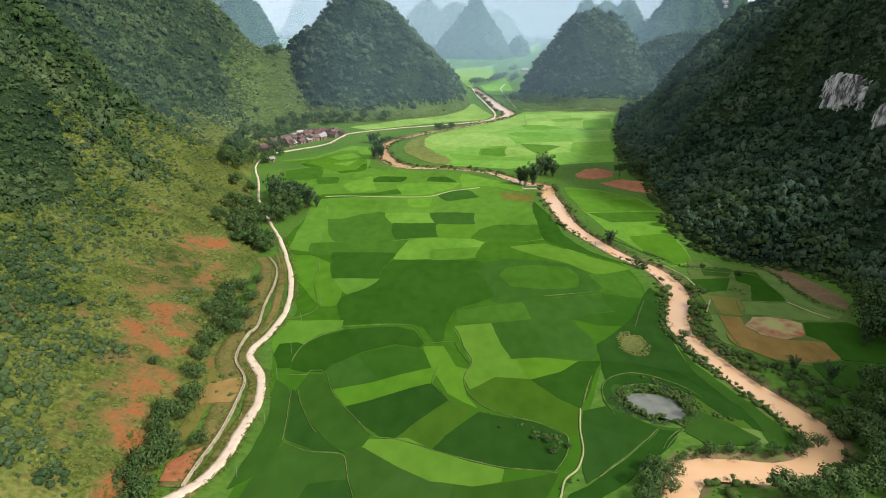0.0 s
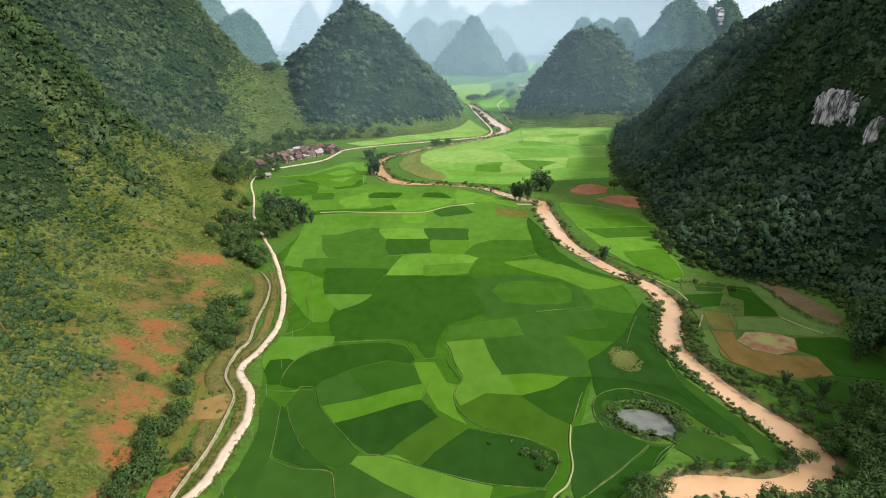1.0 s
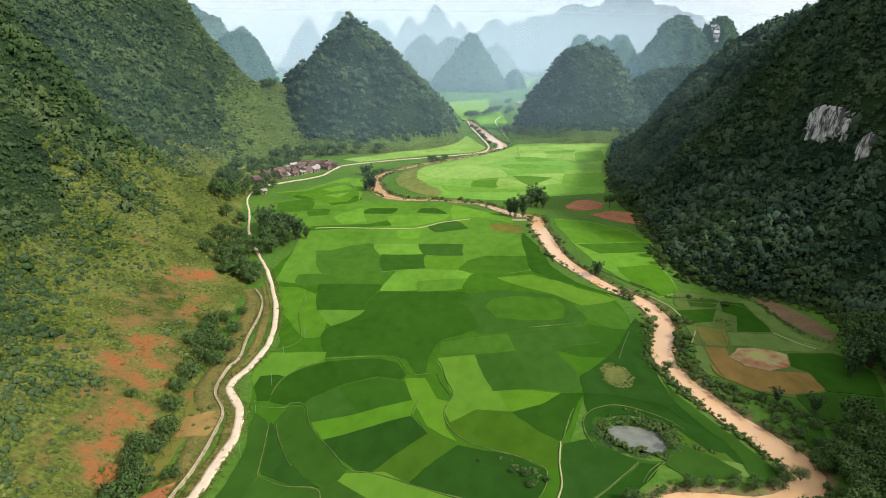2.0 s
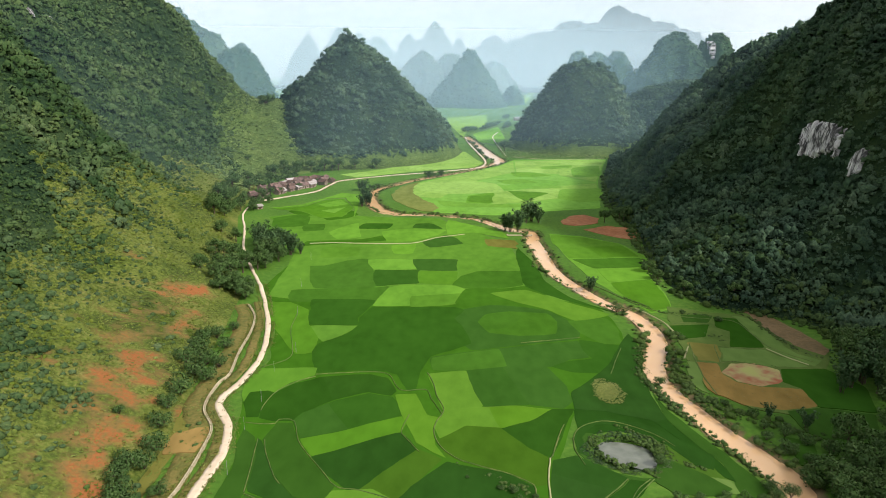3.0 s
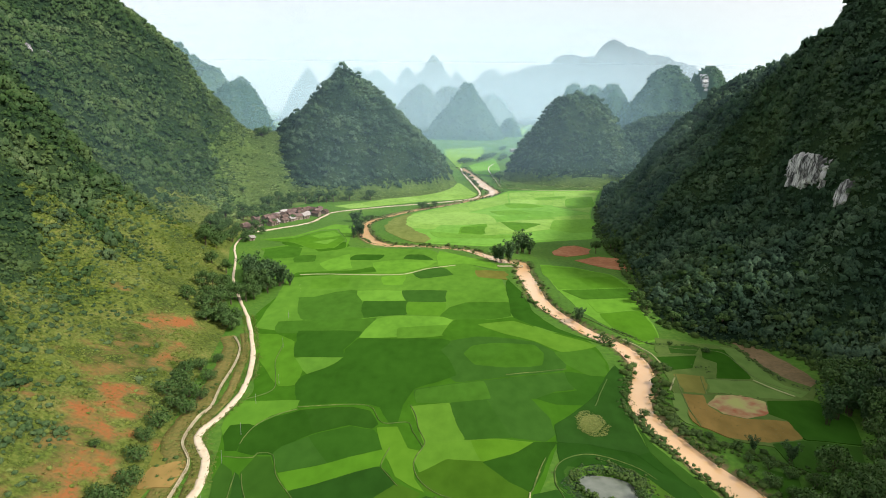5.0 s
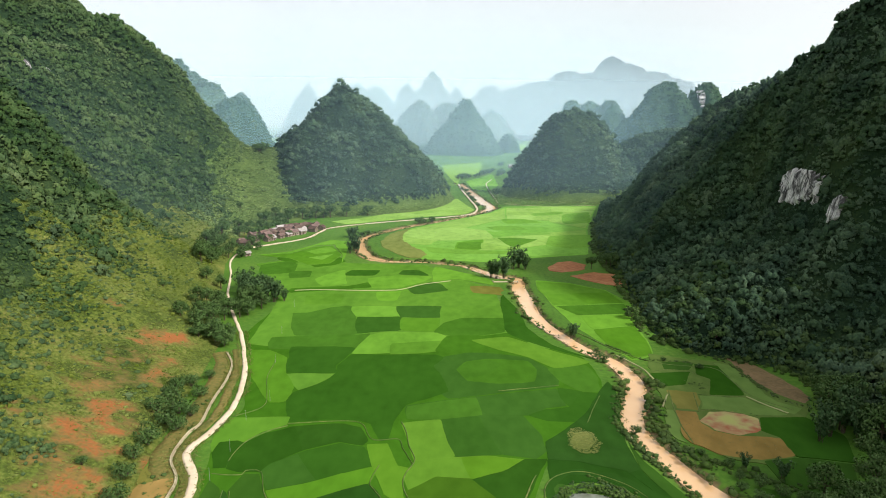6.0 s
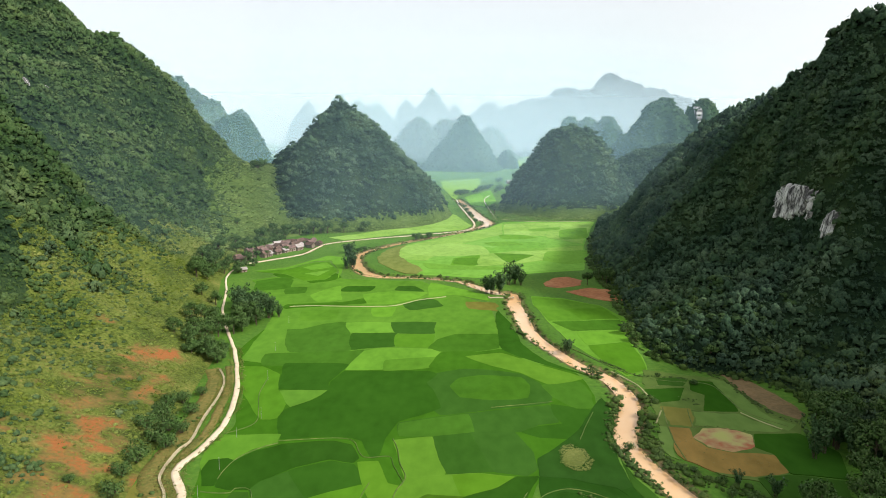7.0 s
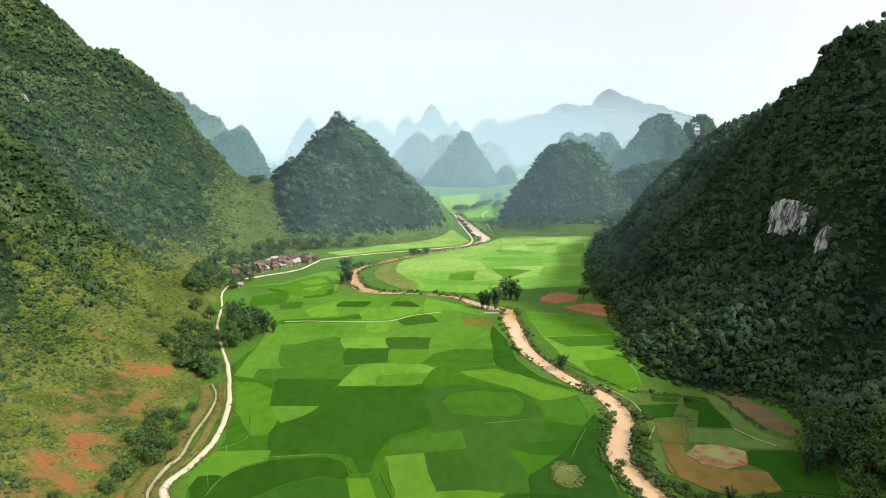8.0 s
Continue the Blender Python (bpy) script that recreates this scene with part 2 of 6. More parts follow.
def fbm(x, y, size):
    return rough(x / size, y / size) + 0.5 * rough(x / size * 2.1 + 9, y / size * 2.1 + 5) + 0.25 * rough(x / size * 4.3 + 3, y / size * 4.3 + 8)


def step(a, b, x):
    k = np.clip((x - a) / (b - a), 0, 1)
    return k * k * (3 - 2 * k)


def grid_mesh(name, xs, ys, z_of, material, keep=None):
    X, Y = np.meshgrid(xs, ys)
    Z = z_of(X, Y)
    co = np.stack([X, Y, Z], -1).reshape(-1, 3)
    w = len(xs)
    a = (np.arange(len(ys) - 1)[:, None] * w + np.arange(w - 1)[None]).ravel()
    f = np.stack([a, a + 1, a + w + 1, a + w], 1)
    if keep is not None:
        f = f[keep(co[f].mean(1))]
        used, inverse = np.unique(f, return_inverse=True)
        co, f = co[used], inverse.reshape(f.shape)
    return tris(name, co, f, material)


def smooth_line(points, gap=2.0):
    """Points along a Catmull-Rom curve, about gap metres apart."""
    p = np.array([points[0], *points, points[-1]], float)
    out = []
    for i in range(1, len(p) - 2):
        n = max(1, int(np.linalg.norm(p[i + 1][:2] - p[i][:2]) / gap))
        for t in np.arange(n) / n:
            out.append(0.5 * (2 * p[i] + (p[i + 1] - p[i - 1]) * t + (2 * p[i - 1] - 5 * p[i] + 4 * p[i + 1] - p[i + 2]) * t * t
                              + (3 * p[i] - p[i - 1] - 3 * p[i + 1] + p[i + 2]) * t ** 3))
    return np.array([*out, p[-1]])


def sideways(line):
    d = np.gradient(line[:, :2], axis=0)
    d /= np.linalg.norm(d, axis=1)[:, None] + 1e-9
    return np.stack([-d[:, 1], d[:, 0]], 1)


# ---- shape of the land ----
RIVER = [(38.1, 1014.8, 10), (52.1, 894.9, 10), (61.4, 794.3, 14), (68, 743.1, 11), (44.8, 690.5, 5), (15.5, 650.5, 4), (-20.6, 607.4, 4), (-46.9, 559.2, 5), (-49.3, 524.3, 7), (-40, 484, 10), (-25.7, 465.9, 8), (-4.1, 463.9, 3), (15.3, 458.2, 3), (31, 450.7, 4), (42.1, 434.8, 6), (52.5, 419.9, 7), (62.5, 414.6, 7), (60.7, 392, 8), (62.2, 367, 8), (62.3, 340.5, 8)]
RIVER += [(65.5, 321.2, 6.6), (71.8, 302.3, 5.7), (77.9, 286, 5.7), (85.2, 274.1, 5.7), (88.8, 263.6, 6.6), (89.8, 248.3, 7.4), (86.1, 230.6, 8.2), (80.1, 214.5, 7.4), (80.6, 200.1, 6.6), (83.7, 187.7, 6.6), (87.2, 175.2, 7.4), (91.6, 163.3, 9), (95.4, 152.7, 9), (95.5, 146.8, 8.1), (89.8, 138.9, 7.2), (79.5, 134.3, 8.1), (68, 135.1, 9), (58.6, 134.8, 8.1), (53, 127.6, 7.2), (48.3, 116.8, 7.2)]
POND = [(50.4, 168.1), (52.8, 169.0), (58.7, 168.3), (63.0, 166.0), (64.7, 161.5), (63.0, 155.7), (61.0, 152.8), (59.2, 155.6), (56.9, 156.9), (54.8, 155.8), (53.1, 158.4), (51.0, 160.6), (50.0, 163.9)]
river_line = smooth_line(RIVER, 3.0)


def river_gap(x, y):
    """Distance from the river's edge; negative in the water."""
    best = np.full(x.shape, 1e6)
    for a, b, w in river_line:
        best = np.minimum(best, np.hypot(x - a, y - b) - w * 0.38)
    return best


def left_foot(y):
    return np.interp(y, [60, 125, 163, 215, 287, 340, 448, 520, 600, 700, 780, 900], [-64, -66, -67, -74, -82, -100, -131, -141, -160, -190, -205, -260])


def gully(x, y, size):
    """Rounded ribs with creases between them, from 0 in the creases to 1."""
    return np.clip(np.abs(fbm(x, y, size)) * 2.2, 0, 1)


def left_land(x, y):
    d = left_foot(y) - x
    base = np.interp(d, [-12, 0, 45, 80, 160, 300, 420, 700], [-4, 0, 23, 52, 134, 258, 300, 310])
    saddle = 66 * np.exp(-((y - 775) / np.where(y < 775, 105, 90)) ** 2) * step(-85, -185, x)
    lump = fbm(x, y, 60) * np.clip(d, 0, 120) * 0.16 + fbm(x + 400, y, 17) * np.clip(d, 0, 40) * 0.06
    lump = lump + (gully(x * 0.45 + 210, y + 0.35 * x, 46) - 0.45) * np.clip(d - 30, 0, 90) * 0.13 + fbm(x, y + 300, 11) * np.clip(d - 40, 0, 60) * 0.035
    shoulder = 39 * np.exp(-((x + 296) / 46) ** 2 - ((y - 770) / 120) ** 2) - 8 * step(-335, -385, x) * np.exp(-((y - 770) / 150) ** 2) - 6 * np.exp(-((x + 212) / 20) ** 2 - ((y - 772) / 60) ** 2)
    return np.where(d > -12, base + lump, -4) + saddle + shoulder


def left_depth(x, y):
    """How far above the forest's lower edge."""
    return left_foot(y) - x + fbm(x, y, 50) * 17 - np.interp(y, [140, 190, 250, 330, 400, 500, 600, 700, 800], [41, 47, 56, 56, 54, 41, 28, 12, 4])


def right_foot(y):
    return np.interp(y, [60, 150, 205, 235, 250, 265, 278, 290, 310, 343, 379, 404, 440, 480, 540, 626, 782, 950], [165, 158, 156, 158, 160, 152, 128, 119, 115, 117, 123, 127, 130, 131, 138, 155, 196, 240])


def right_land(x, y):
    ledge = np.interp(y, [60, 150, 205, 235, 250, 265, 290, 306, 343, 404, 510, 602, 782, 950], [165, 158, 156, 158, 160, 152, 120, 114, 113, 117, 129, 151, 196, 240])
    d, inset = x - ledge, right_foot(y) - ledge
    d = np.where(d < 45, 45 - (45 - d) * 45 / (45 - inset), d)
    near = np.interp(d, [-12, 0, 20, 50, 70, 84, 94, 110, 130, 200, 300, 500], [-4, 0, 10, 26, 37, 50, 100, 142, 152, 164, 225, 290])
    far = np.interp(d, [-12, 0, 14, 24, 44, 85, 115, 140, 165, 200, 300, 500], [-4, 0, 8, 20, 50, 94, 113, 122, 125, 130, 140, 150])
    k = step(390, 480, y)
    low = step(205, 300, y) * 0.25 + 0.75
    h = (near * (1 - k) + far * k) * np.where(y < 300, low, 1) * (1 - 0.75 * step(600, 860, y))
    # extra rise out of view, added to cast shade on the right-hand fields
    h = h + 70 * step(0, 130, x - 0.72 * y - 75) * step(470, 330, y)
    ribs = (gully(x * 0.45 + 90, y - 0.3 * x, 50) - 0.45) * np.clip(d - 8, 0, 90) * 0.12 + fbm(x, y + 300, 11) * np.clip(d - 10, 0, 60) * 0.035
    return np.where(d > -12, h + fbm(x, y, 45) * np.clip(d, 0, 100) * 0.18 + ribs, -4)


def flanks(cx, cy, west, east, squash=1.0, lumps=0.04, seed=0, rough_by=1.0):
    """A steep karst hill whose west and east flanks fall off differently; each flank is given by its radii and heights."""
    top = max(west[1])

    def height(x, y):
        dx, dy = x - cx, (y - cy) * squash
        turn = np.arctan2(dy, dx)
        r = np.hypot(dx, dy) * (1 + lumps * np.sin(4 * turn + seed) * np.abs(np.sin(turn)))
        k = step(-1, 1, np.cos(turn))
        h = np.interp(r, *west) * (1 - k) + np.interp(r, *east) * k
        body = step(0, top * 0.3, h)
        ribs = (gully(turn * top * 0.35 + 50 * seed, r * 0.3, 24) - 0.45) * top * 0.08 * body * step(0, top * 0.3, r)
        rise = np.clip(h, 0, top) / top
        lump = fbm(x + 131 * seed, y, top * 0.26) * top * 0.1 * body * np.sqrt(np.clip(1.05 - rise, 0, 1))
        return h + (ribs + lump) * rough_by + fbm(x, y + 70 * seed, 13) * min(5, 0.035 * top) * body
    return height


mid_body = flanks(-92, 826, ([0, 14, 30, 44, 50, 56, 70, 84, 98, 120, 140, 160], [121, 119, 115, 108, 99, 89, 78, 66, 52, 28, 9, -4]),
                  ([0, 14, 27, 36, 53, 66, 80, 94, 104, 112, 120, 132], [121, 115, 107, 99, 81, 66, 55, 42, 26, 12, 0, -4]), 0.87, 0.05, 1, 0.8)


def mid_land(x, y):
    """The cone with its small summit crag."""
    return mid_body(x, y) + 15 * np.exp(-(((x + 111) / 11) ** 2 + ((y - 836) / 16) ** 2)) + 5 * np.exp(-(((x + 96) / 9) ** 2 + ((y - 815) / 14) ** 2))


round_land = flanks(189, 891, ([0, 14, 25, 36, 46, 57, 71, 82, 90, 100, 112], [105, 104, 102, 97, 87, 68, 49, 34, 18, 0, -4]),
                    ([0, 14, 22, 32, 42, 50, 60, 75, 92, 104], [105, 102, 97, 88, 74, 60, 44, 22, 3, -4]), 1.0, 0.04, 2, 0.7)

xs = np.unique(np.concatenate([np.linspace(-4500, -160, 40), np.arange(-160, 170, 2.8), np.linspace(170, 4500, 40)]))
ys = np.unique(np.concatenate([np.linspace(-1500, 90, 24), np.arange(90, 330, 2.8), np.arange(330, 760, 4.4), np.arange(760, 1200, 8.0), np.linspace(1200, 4900, 50)]))


def ground_height(x, y):
    z = fbm(x, y, 25) * 0.12
    close = (np.abs(x) < 250) & (y > 80) & (y < 1150)
    gap = np.full(x.shape, 99.0)
    gap[close] = river_gap(x[close], y[close])
    z = z - 2.6 * step(2.4, -0.8, gap)
    pond = np.hypot((x - 57.5) / 8.2, (y - 162.5) / 7.2)
    return z - 1.6 * step(1.25, 0.85, pond)


def bare_mask(ob, value):
    """Where the soil lies bare, from 0 to 1, for the material."""
    me = ob.data
    co = np.empty(len(me.vertices) * 3, np.float32)
    me.vertices.foreach_get("co", co)
    co = co.reshape(-1, 3)
    me.attributes.new("bare", "FLOAT", "POINT").data.foreach_set("value", value(co[:, 0], co[:, 1]).astype(np.float32))


def bank_bare(x, y):
    close = (np.abs(x) < 250) & (y > 80) & (y < 1150)
    gap = np.full(x.shape, 99.0)
    gap[close] = river_gap(x[close], y[close])
    return step(5.5, 1.0, gap) * 0.85


def slope_bare(x, y):
    """Washed-out red soil along the lower slope."""
    v = np.zeros(x.shape)
    for cx, cy, rx, ry, k in ((-87, 190, 12, 46, 0.7), (-80, 150, 10, 38, 0.68), (-98, 240, 15, 46, 0.62), (-106, 180, 9, 14, 0.45), (-112, 160, 8, 10, 0.45), (-88, 201, 8, 12, 1.0), (-83, 176, 7, 9, 1.0)) + ((-78, 181, 5, 7, 0.8), (-81, 161, 6, 7, 1.0), (-78, 149, 5, 8, 0.9), (-75, 137, 4, 8, 0.9),
                              (-72, 121, 5, 7, 1.1), (-93, 239, 7, 14, 0.75), (-97, 268, 7, 14, 0.65), (-68, 180, 4, 6, 0.9), (-126, 279, 6, 5, 0.7), (-112, 212, 5, 4, 0.6),
                              (-104, 305, 6, 12, 0.5), (-64, 150, 4, 12, 0.6), (-78, 280, 3, 12, 0.9), (-66, 205, 3, 8, 0.7)):
        v = np.maximum(v, k * np.exp(-(((x - cx) / rx) ** 2 + ((y - cy) / ry) ** 2)))
    return np.clip(v * (1 + 0.5 * fbm(x, y, 12)) + 1.1 * fbm(x, y, 4.5) * step(0.08, 0.4, v), 0, 1)


ground = tagged(grid_mesh("ground", xs, ys, ground_height, MEADOW), "green grassy valley floor between forested limestone mountains", "ground", kind="structure")

left_hill = tagged(grid_mesh("mountain_west", np.concatenate([np.arange(-640, -160, 6.0), np.arange(-160, -40, 1.6)]), np.concatenate([np.arange(-120, 100, 6.0), np.arange(100, 330, 1.6), np.arange(330, 930, 5.0)]), left_land, SLOPE,
                             lambda c: c[:, 2] > -3.4), "long hillside of grass, scrub and bare red soil under dense forest", "mountain", kind="structure")
left_hill.data.materials.append(SHADED_FLOOR)
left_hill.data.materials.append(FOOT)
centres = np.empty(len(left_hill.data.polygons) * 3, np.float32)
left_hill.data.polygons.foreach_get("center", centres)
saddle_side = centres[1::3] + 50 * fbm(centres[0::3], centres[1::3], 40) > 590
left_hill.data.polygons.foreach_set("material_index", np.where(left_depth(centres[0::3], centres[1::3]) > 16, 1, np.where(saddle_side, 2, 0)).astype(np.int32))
bare_mask(ground, bank_bare)
bare_mask(left_hill, slope_bare)
tagged(grid_mesh("mountain_east", np.arange(100, 640, 4.0), np.arange(-120, 950, 4.0), right_land, SHADED_FLOOR,
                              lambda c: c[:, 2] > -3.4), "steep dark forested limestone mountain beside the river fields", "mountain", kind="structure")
mid_hill = tagged(grid_mesh("mountain_north", np.arange(-310, 100, 4.0), np.arange(640, 1040, 4.0), mid_land, FOOT,
                            lambda c: c[:, 2] > -3.4), "cone-shaped forested karst mountain behind the village", "mountain", kind="structure")
round_hill = tagged(grid_mesh("mountain_round", np.arange(60, 330, 4.0), np.arange(760, 1030, 4.0), round_land, FOOT,
                              lambda c: c[:, 2] > -3.4), "round-topped forested karst hill beside the far fields", "mountain", kind="structure")
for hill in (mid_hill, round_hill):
    hill.data.materials.append(SHADED_FLOOR)
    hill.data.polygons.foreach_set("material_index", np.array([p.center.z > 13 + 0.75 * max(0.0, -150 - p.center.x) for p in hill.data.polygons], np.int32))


def karst(name, x, y, top, reach, seed, label, power=1.5, lumps=0.1, trees=0.0, west=None, east=None):
    """A far mountain with steep, broken flanks; trees: the spacing of the crowns on it; west, east: the radii and heights of uneven flanks."""
    if west is None:
        radii = np.linspace(0, 1.15, 16)
        west = (list(radii * reach), list(top * (0.5 * (0.5 + 0.5 * np.cos(np.pi * np.clip(radii, 0, 1))) ** (1 / power) + 0.5 * (1 - np.clip(radii, 0, 1) ** power)) - np.where(radii > 1, 10, 0)))
    east = east or west
    base_land = flanks(x, y, west, east, 1.0, lumps, seed, 0.6)
    cell = max(3.5, reach / 34)
    span = np.arange(-1.25 * reach, 1.25 * reach, cell)

    def lumpy(a, b):
        h = base_land(a, b)
        crag = np.abs(fbm(a + 77 * seed, b + 31 * seed, reach * 0.16))
        out = step(0.03 * reach, 0.3 * reach, np.hypot(a - x, b - y))
        return h + (0.15 - crag) * 0.16 * top * step(0, top * 0.4, h) * out + (fbm(a + 7 * seed, b, 16 if top < 180 else 24) * (min(7, top * 0.04) if top < 180 else 13) + fbm(a, b + 9 * seed, 46) * min(16, top * 0.06)) * (0.4 + 0.6 * out)
    ob = tagged(grid_mesh(name, x + span, y + span, lumpy, FAR_WOODS, lambda c: c[:, 2] > -8), label, "mountain", kind="structure")
    if trees:
        far_woods.append((lumpy, (x - reach, x + reach, y - reach, y + 0.15 * reach), trees, seed))
    return ob


far_woods = []
FAR_LABEL = "distant forested limestone peak standing in haze"
karst("mountain_far_east", 367, 1110, 145, 125, 3, "tall forested karst mountain behind the round hill", trees=4.4,
      west=([0, 15, 28, 41, 54, 67, 80, 105, 125, 140], [145, 143, 134, 115, 98, 90, 68, 30, 0, -10]), east=([0, 12, 26, 36, 44, 62, 95, 120], [145, 144, 136, 126, 112, 80, 30, -10]))
karst("mountain_rock", 457, 1180, 155, 62, 4, "rocky forested karst tower with a pale cliff", lumps=0.03, trees=4.0,
      west=([0, 9, 18, 26, 31, 36, 44, 62], [155, 153, 147, 138, 118, 92, 50, -10]), east=([0, 10, 20, 27, 38, 52, 68], [155, 151, 140, 128, 96, 50, -10]))
karst("mountain_small_dome", 337, 1350, 130, 58, 12, "small round hazy hill behind the round hill", trees=4.6, west=([0, 11, 19, 26, 36, 60], [130, 127, 118, 102, 74, -10]))
karst("mountain_small_dome", 320, 1450, 130, 64, 14, "low hazy dome between two hills", trees=5, west=([0, 16, 26, 36, 64], [130, 126, 114, 90, -10]))
karst("mountain_small_dome", 309, 1600, 134, 52, 15, "narrow hazy dome behind the round hill", trees=5, west=([0, 10, 20, 28, 54], [134, 131, 118, 88, -10]))
karst("mountain_peep", 429, 1300, 164, 75, 13, FAR_LABEL, 2.2, trees=5)
karst("mountain_spur", 335, 960, 84, 150, 5, "green forested spur joining two mountains", 1.6, trees=4.4)
karst("mountain_gap", -329, 1150, 122, 118, 6, "hazy forested hill seen through the gap", trees=4.8,
      west=([0, 14, 30, 55, 85, 120], [122, 120, 112, 92, 55, -10]), east=([0, 14, 28, 37, 46, 56, 72, 92], [122, 121, 112, 97, 81, 60, 30, -10]))
karst("mountain_gap_ridge", -573, 1560, 210, 290, 7, FAR_LABEL, trees=8.5,
      west=([0, 60, 140, 290], [210, 190, 120, -10]), east=([0, 15, 33, 58, 82, 94, 102, 130, 165], [210, 195, 178, 167, 152, 134, 118, 60, -10]))
karst("mountain_gap_knob", -488, 1720, 146, 70, 8, FAR_LABEL, 1.8, trees=6)
karst("mountain_centre", 71, 1810, 140, 128, 9, "hazy pointed karst hill with white rock at its foot", trees=6.5,
      west=([0, 10, 32, 46, 76, 105, 128], [140, 135, 106, 85, 48, 16, -10]), east=([0, 20, 42, 65, 88, 110], [140, 128, 93, 57, 22, -10]))
karst("mountain_centre_back", -57, 2080, 139, 130, 10, FAR_LABEL, 1.15, trees=8)
karst("mountain_centre_back", 25, 2100, 133, 95, 16, FAR_LABEL, 1.9, trees=8)
karst("mountain_knob", 192, 1900, 48, 36, 11, "small hazy wooded knoll", 2.4, trees=6)
for i, (px, py, top, reach, power) in enumerate((
        (-568, 3000, 226, 130, 1.0), (-600, 3060, 190, 130, 1.2), (-445, 3050, 258, 150, 1.2), (-362, 3060, 230, 130, 1.5), (-290, 3100, 218, 160, 1.6),
        (-148, 3000, 234, 120, 1.2), (-36, 3000, 281, 150, 1.2), (8, 3010, 225, 110, 1.3), (63, 3000, 216, 90, 1.4), (-92, 3010, 212, 110, 1.4),
        (205, 2900, 224, 170, 1.5), (290, 3300, 205, 170, 1.5), (345, 3400, 232, 160, 1.4), (430, 3450, 258, 170, 1.5), (490, 3500, 272, 130, 1.5))):
    karst("mountain_far", px, py, top, reach, 20 + i, FAR_LABEL, power)
for i, (px, py, top, reach, power) in enumerate(((470, 3560, 268, 300, 1.5), (640, 3600, 326, 330, 1.6), (765, 3620, 320, 360, 1.7), (868, 3600, 402, 290, 1.3), (950, 3630, 366, 330, 1.6), (1085, 3650, 330, 380, 1.9), (1200, 3640, 296, 330, 1.8))):
    karst("mountain_massif", px, py, top, reach, 50 + i, "broad pale mountain massif on the misty horizon", power)

# ---- woods ----


def crown_kinds(n, seed, leaves=12, squash=0.8, core=0.8, leaf=(0.12, 0.28)):
    """Uneven clumps of foliage, about 1 m in radius: a dark core under loose sprays of leaves."""
    made = []
    rng = np.random.RandomState(seed)
    for i in range(n):
        bm = bmesh.new()
        bmesh.ops.create_icosphere(bm, subdivisions=1, radius=1.0)
        lobes = rng.randn(4, 3)
        lobes /= np.linalg.norm(lobes, axis=1)[:, None]

        def reach(d):
            return 0.78 + 0.36 * max(0.0, float((lobes @ d).max())) ** 3
        for v in bm.verts:
            d = np.array(v.co.normalized())
            v.co = Vector(d) * core * reach(d) * rng.uniform(0.85, 1.15)
            v.co.z *= squash
        bmesh.ops.delete(bm, geom=[v for v in bm.verts if v.co.z < -0.5], context="VERTS")
        bm.verts.index_update()
        v, f = [tuple(v.co) for v in bm.verts], [[w.index for w in t.verts] for t in bm.faces]
        bm.free()
        n = [np.array(p) + (0, 0, 0.2) for p in v]
        for _ in range(leaves):
            d = rng.randn(3)
            d[2] = abs(d[2]) * 1.1 - 0.35
            d /= np.linalg.norm(d)
            c = d * reach(d) * rng.uniform(0.72, 1.05)
            out = d + rng.randn(3) * 0.55 + (0, 0, 0.35)
            out /= np.linalg.norm(out)
            a = np.cross(out, rng.randn(3))
            a /= np.linalg.norm(a)
            b = np.cross(out, a)
            k = rng.uniform(*leaf)
            lean = d * 0.8 + (0, 0, 0.15) + out * 0.45 + rng.randn(3) * 0.2
            for t in np.array([0, 2.1, 4.2]) + rng.uniform(-0.4, 0.4, 3):
                p = c + (a * math.cos(t) + b * math.sin(t)) * k * rng.uniform(0.8, 1.3)
                v.append((p[0], p[1], p[2] * squash))
                n.append(lean)
            f.append([len(v) - 3, len(v) - 2, len(v) - 1])
        made.append((np.array(v), np.array(f), np.array([p / np.linalg.norm(p) for p in n])))
    return made


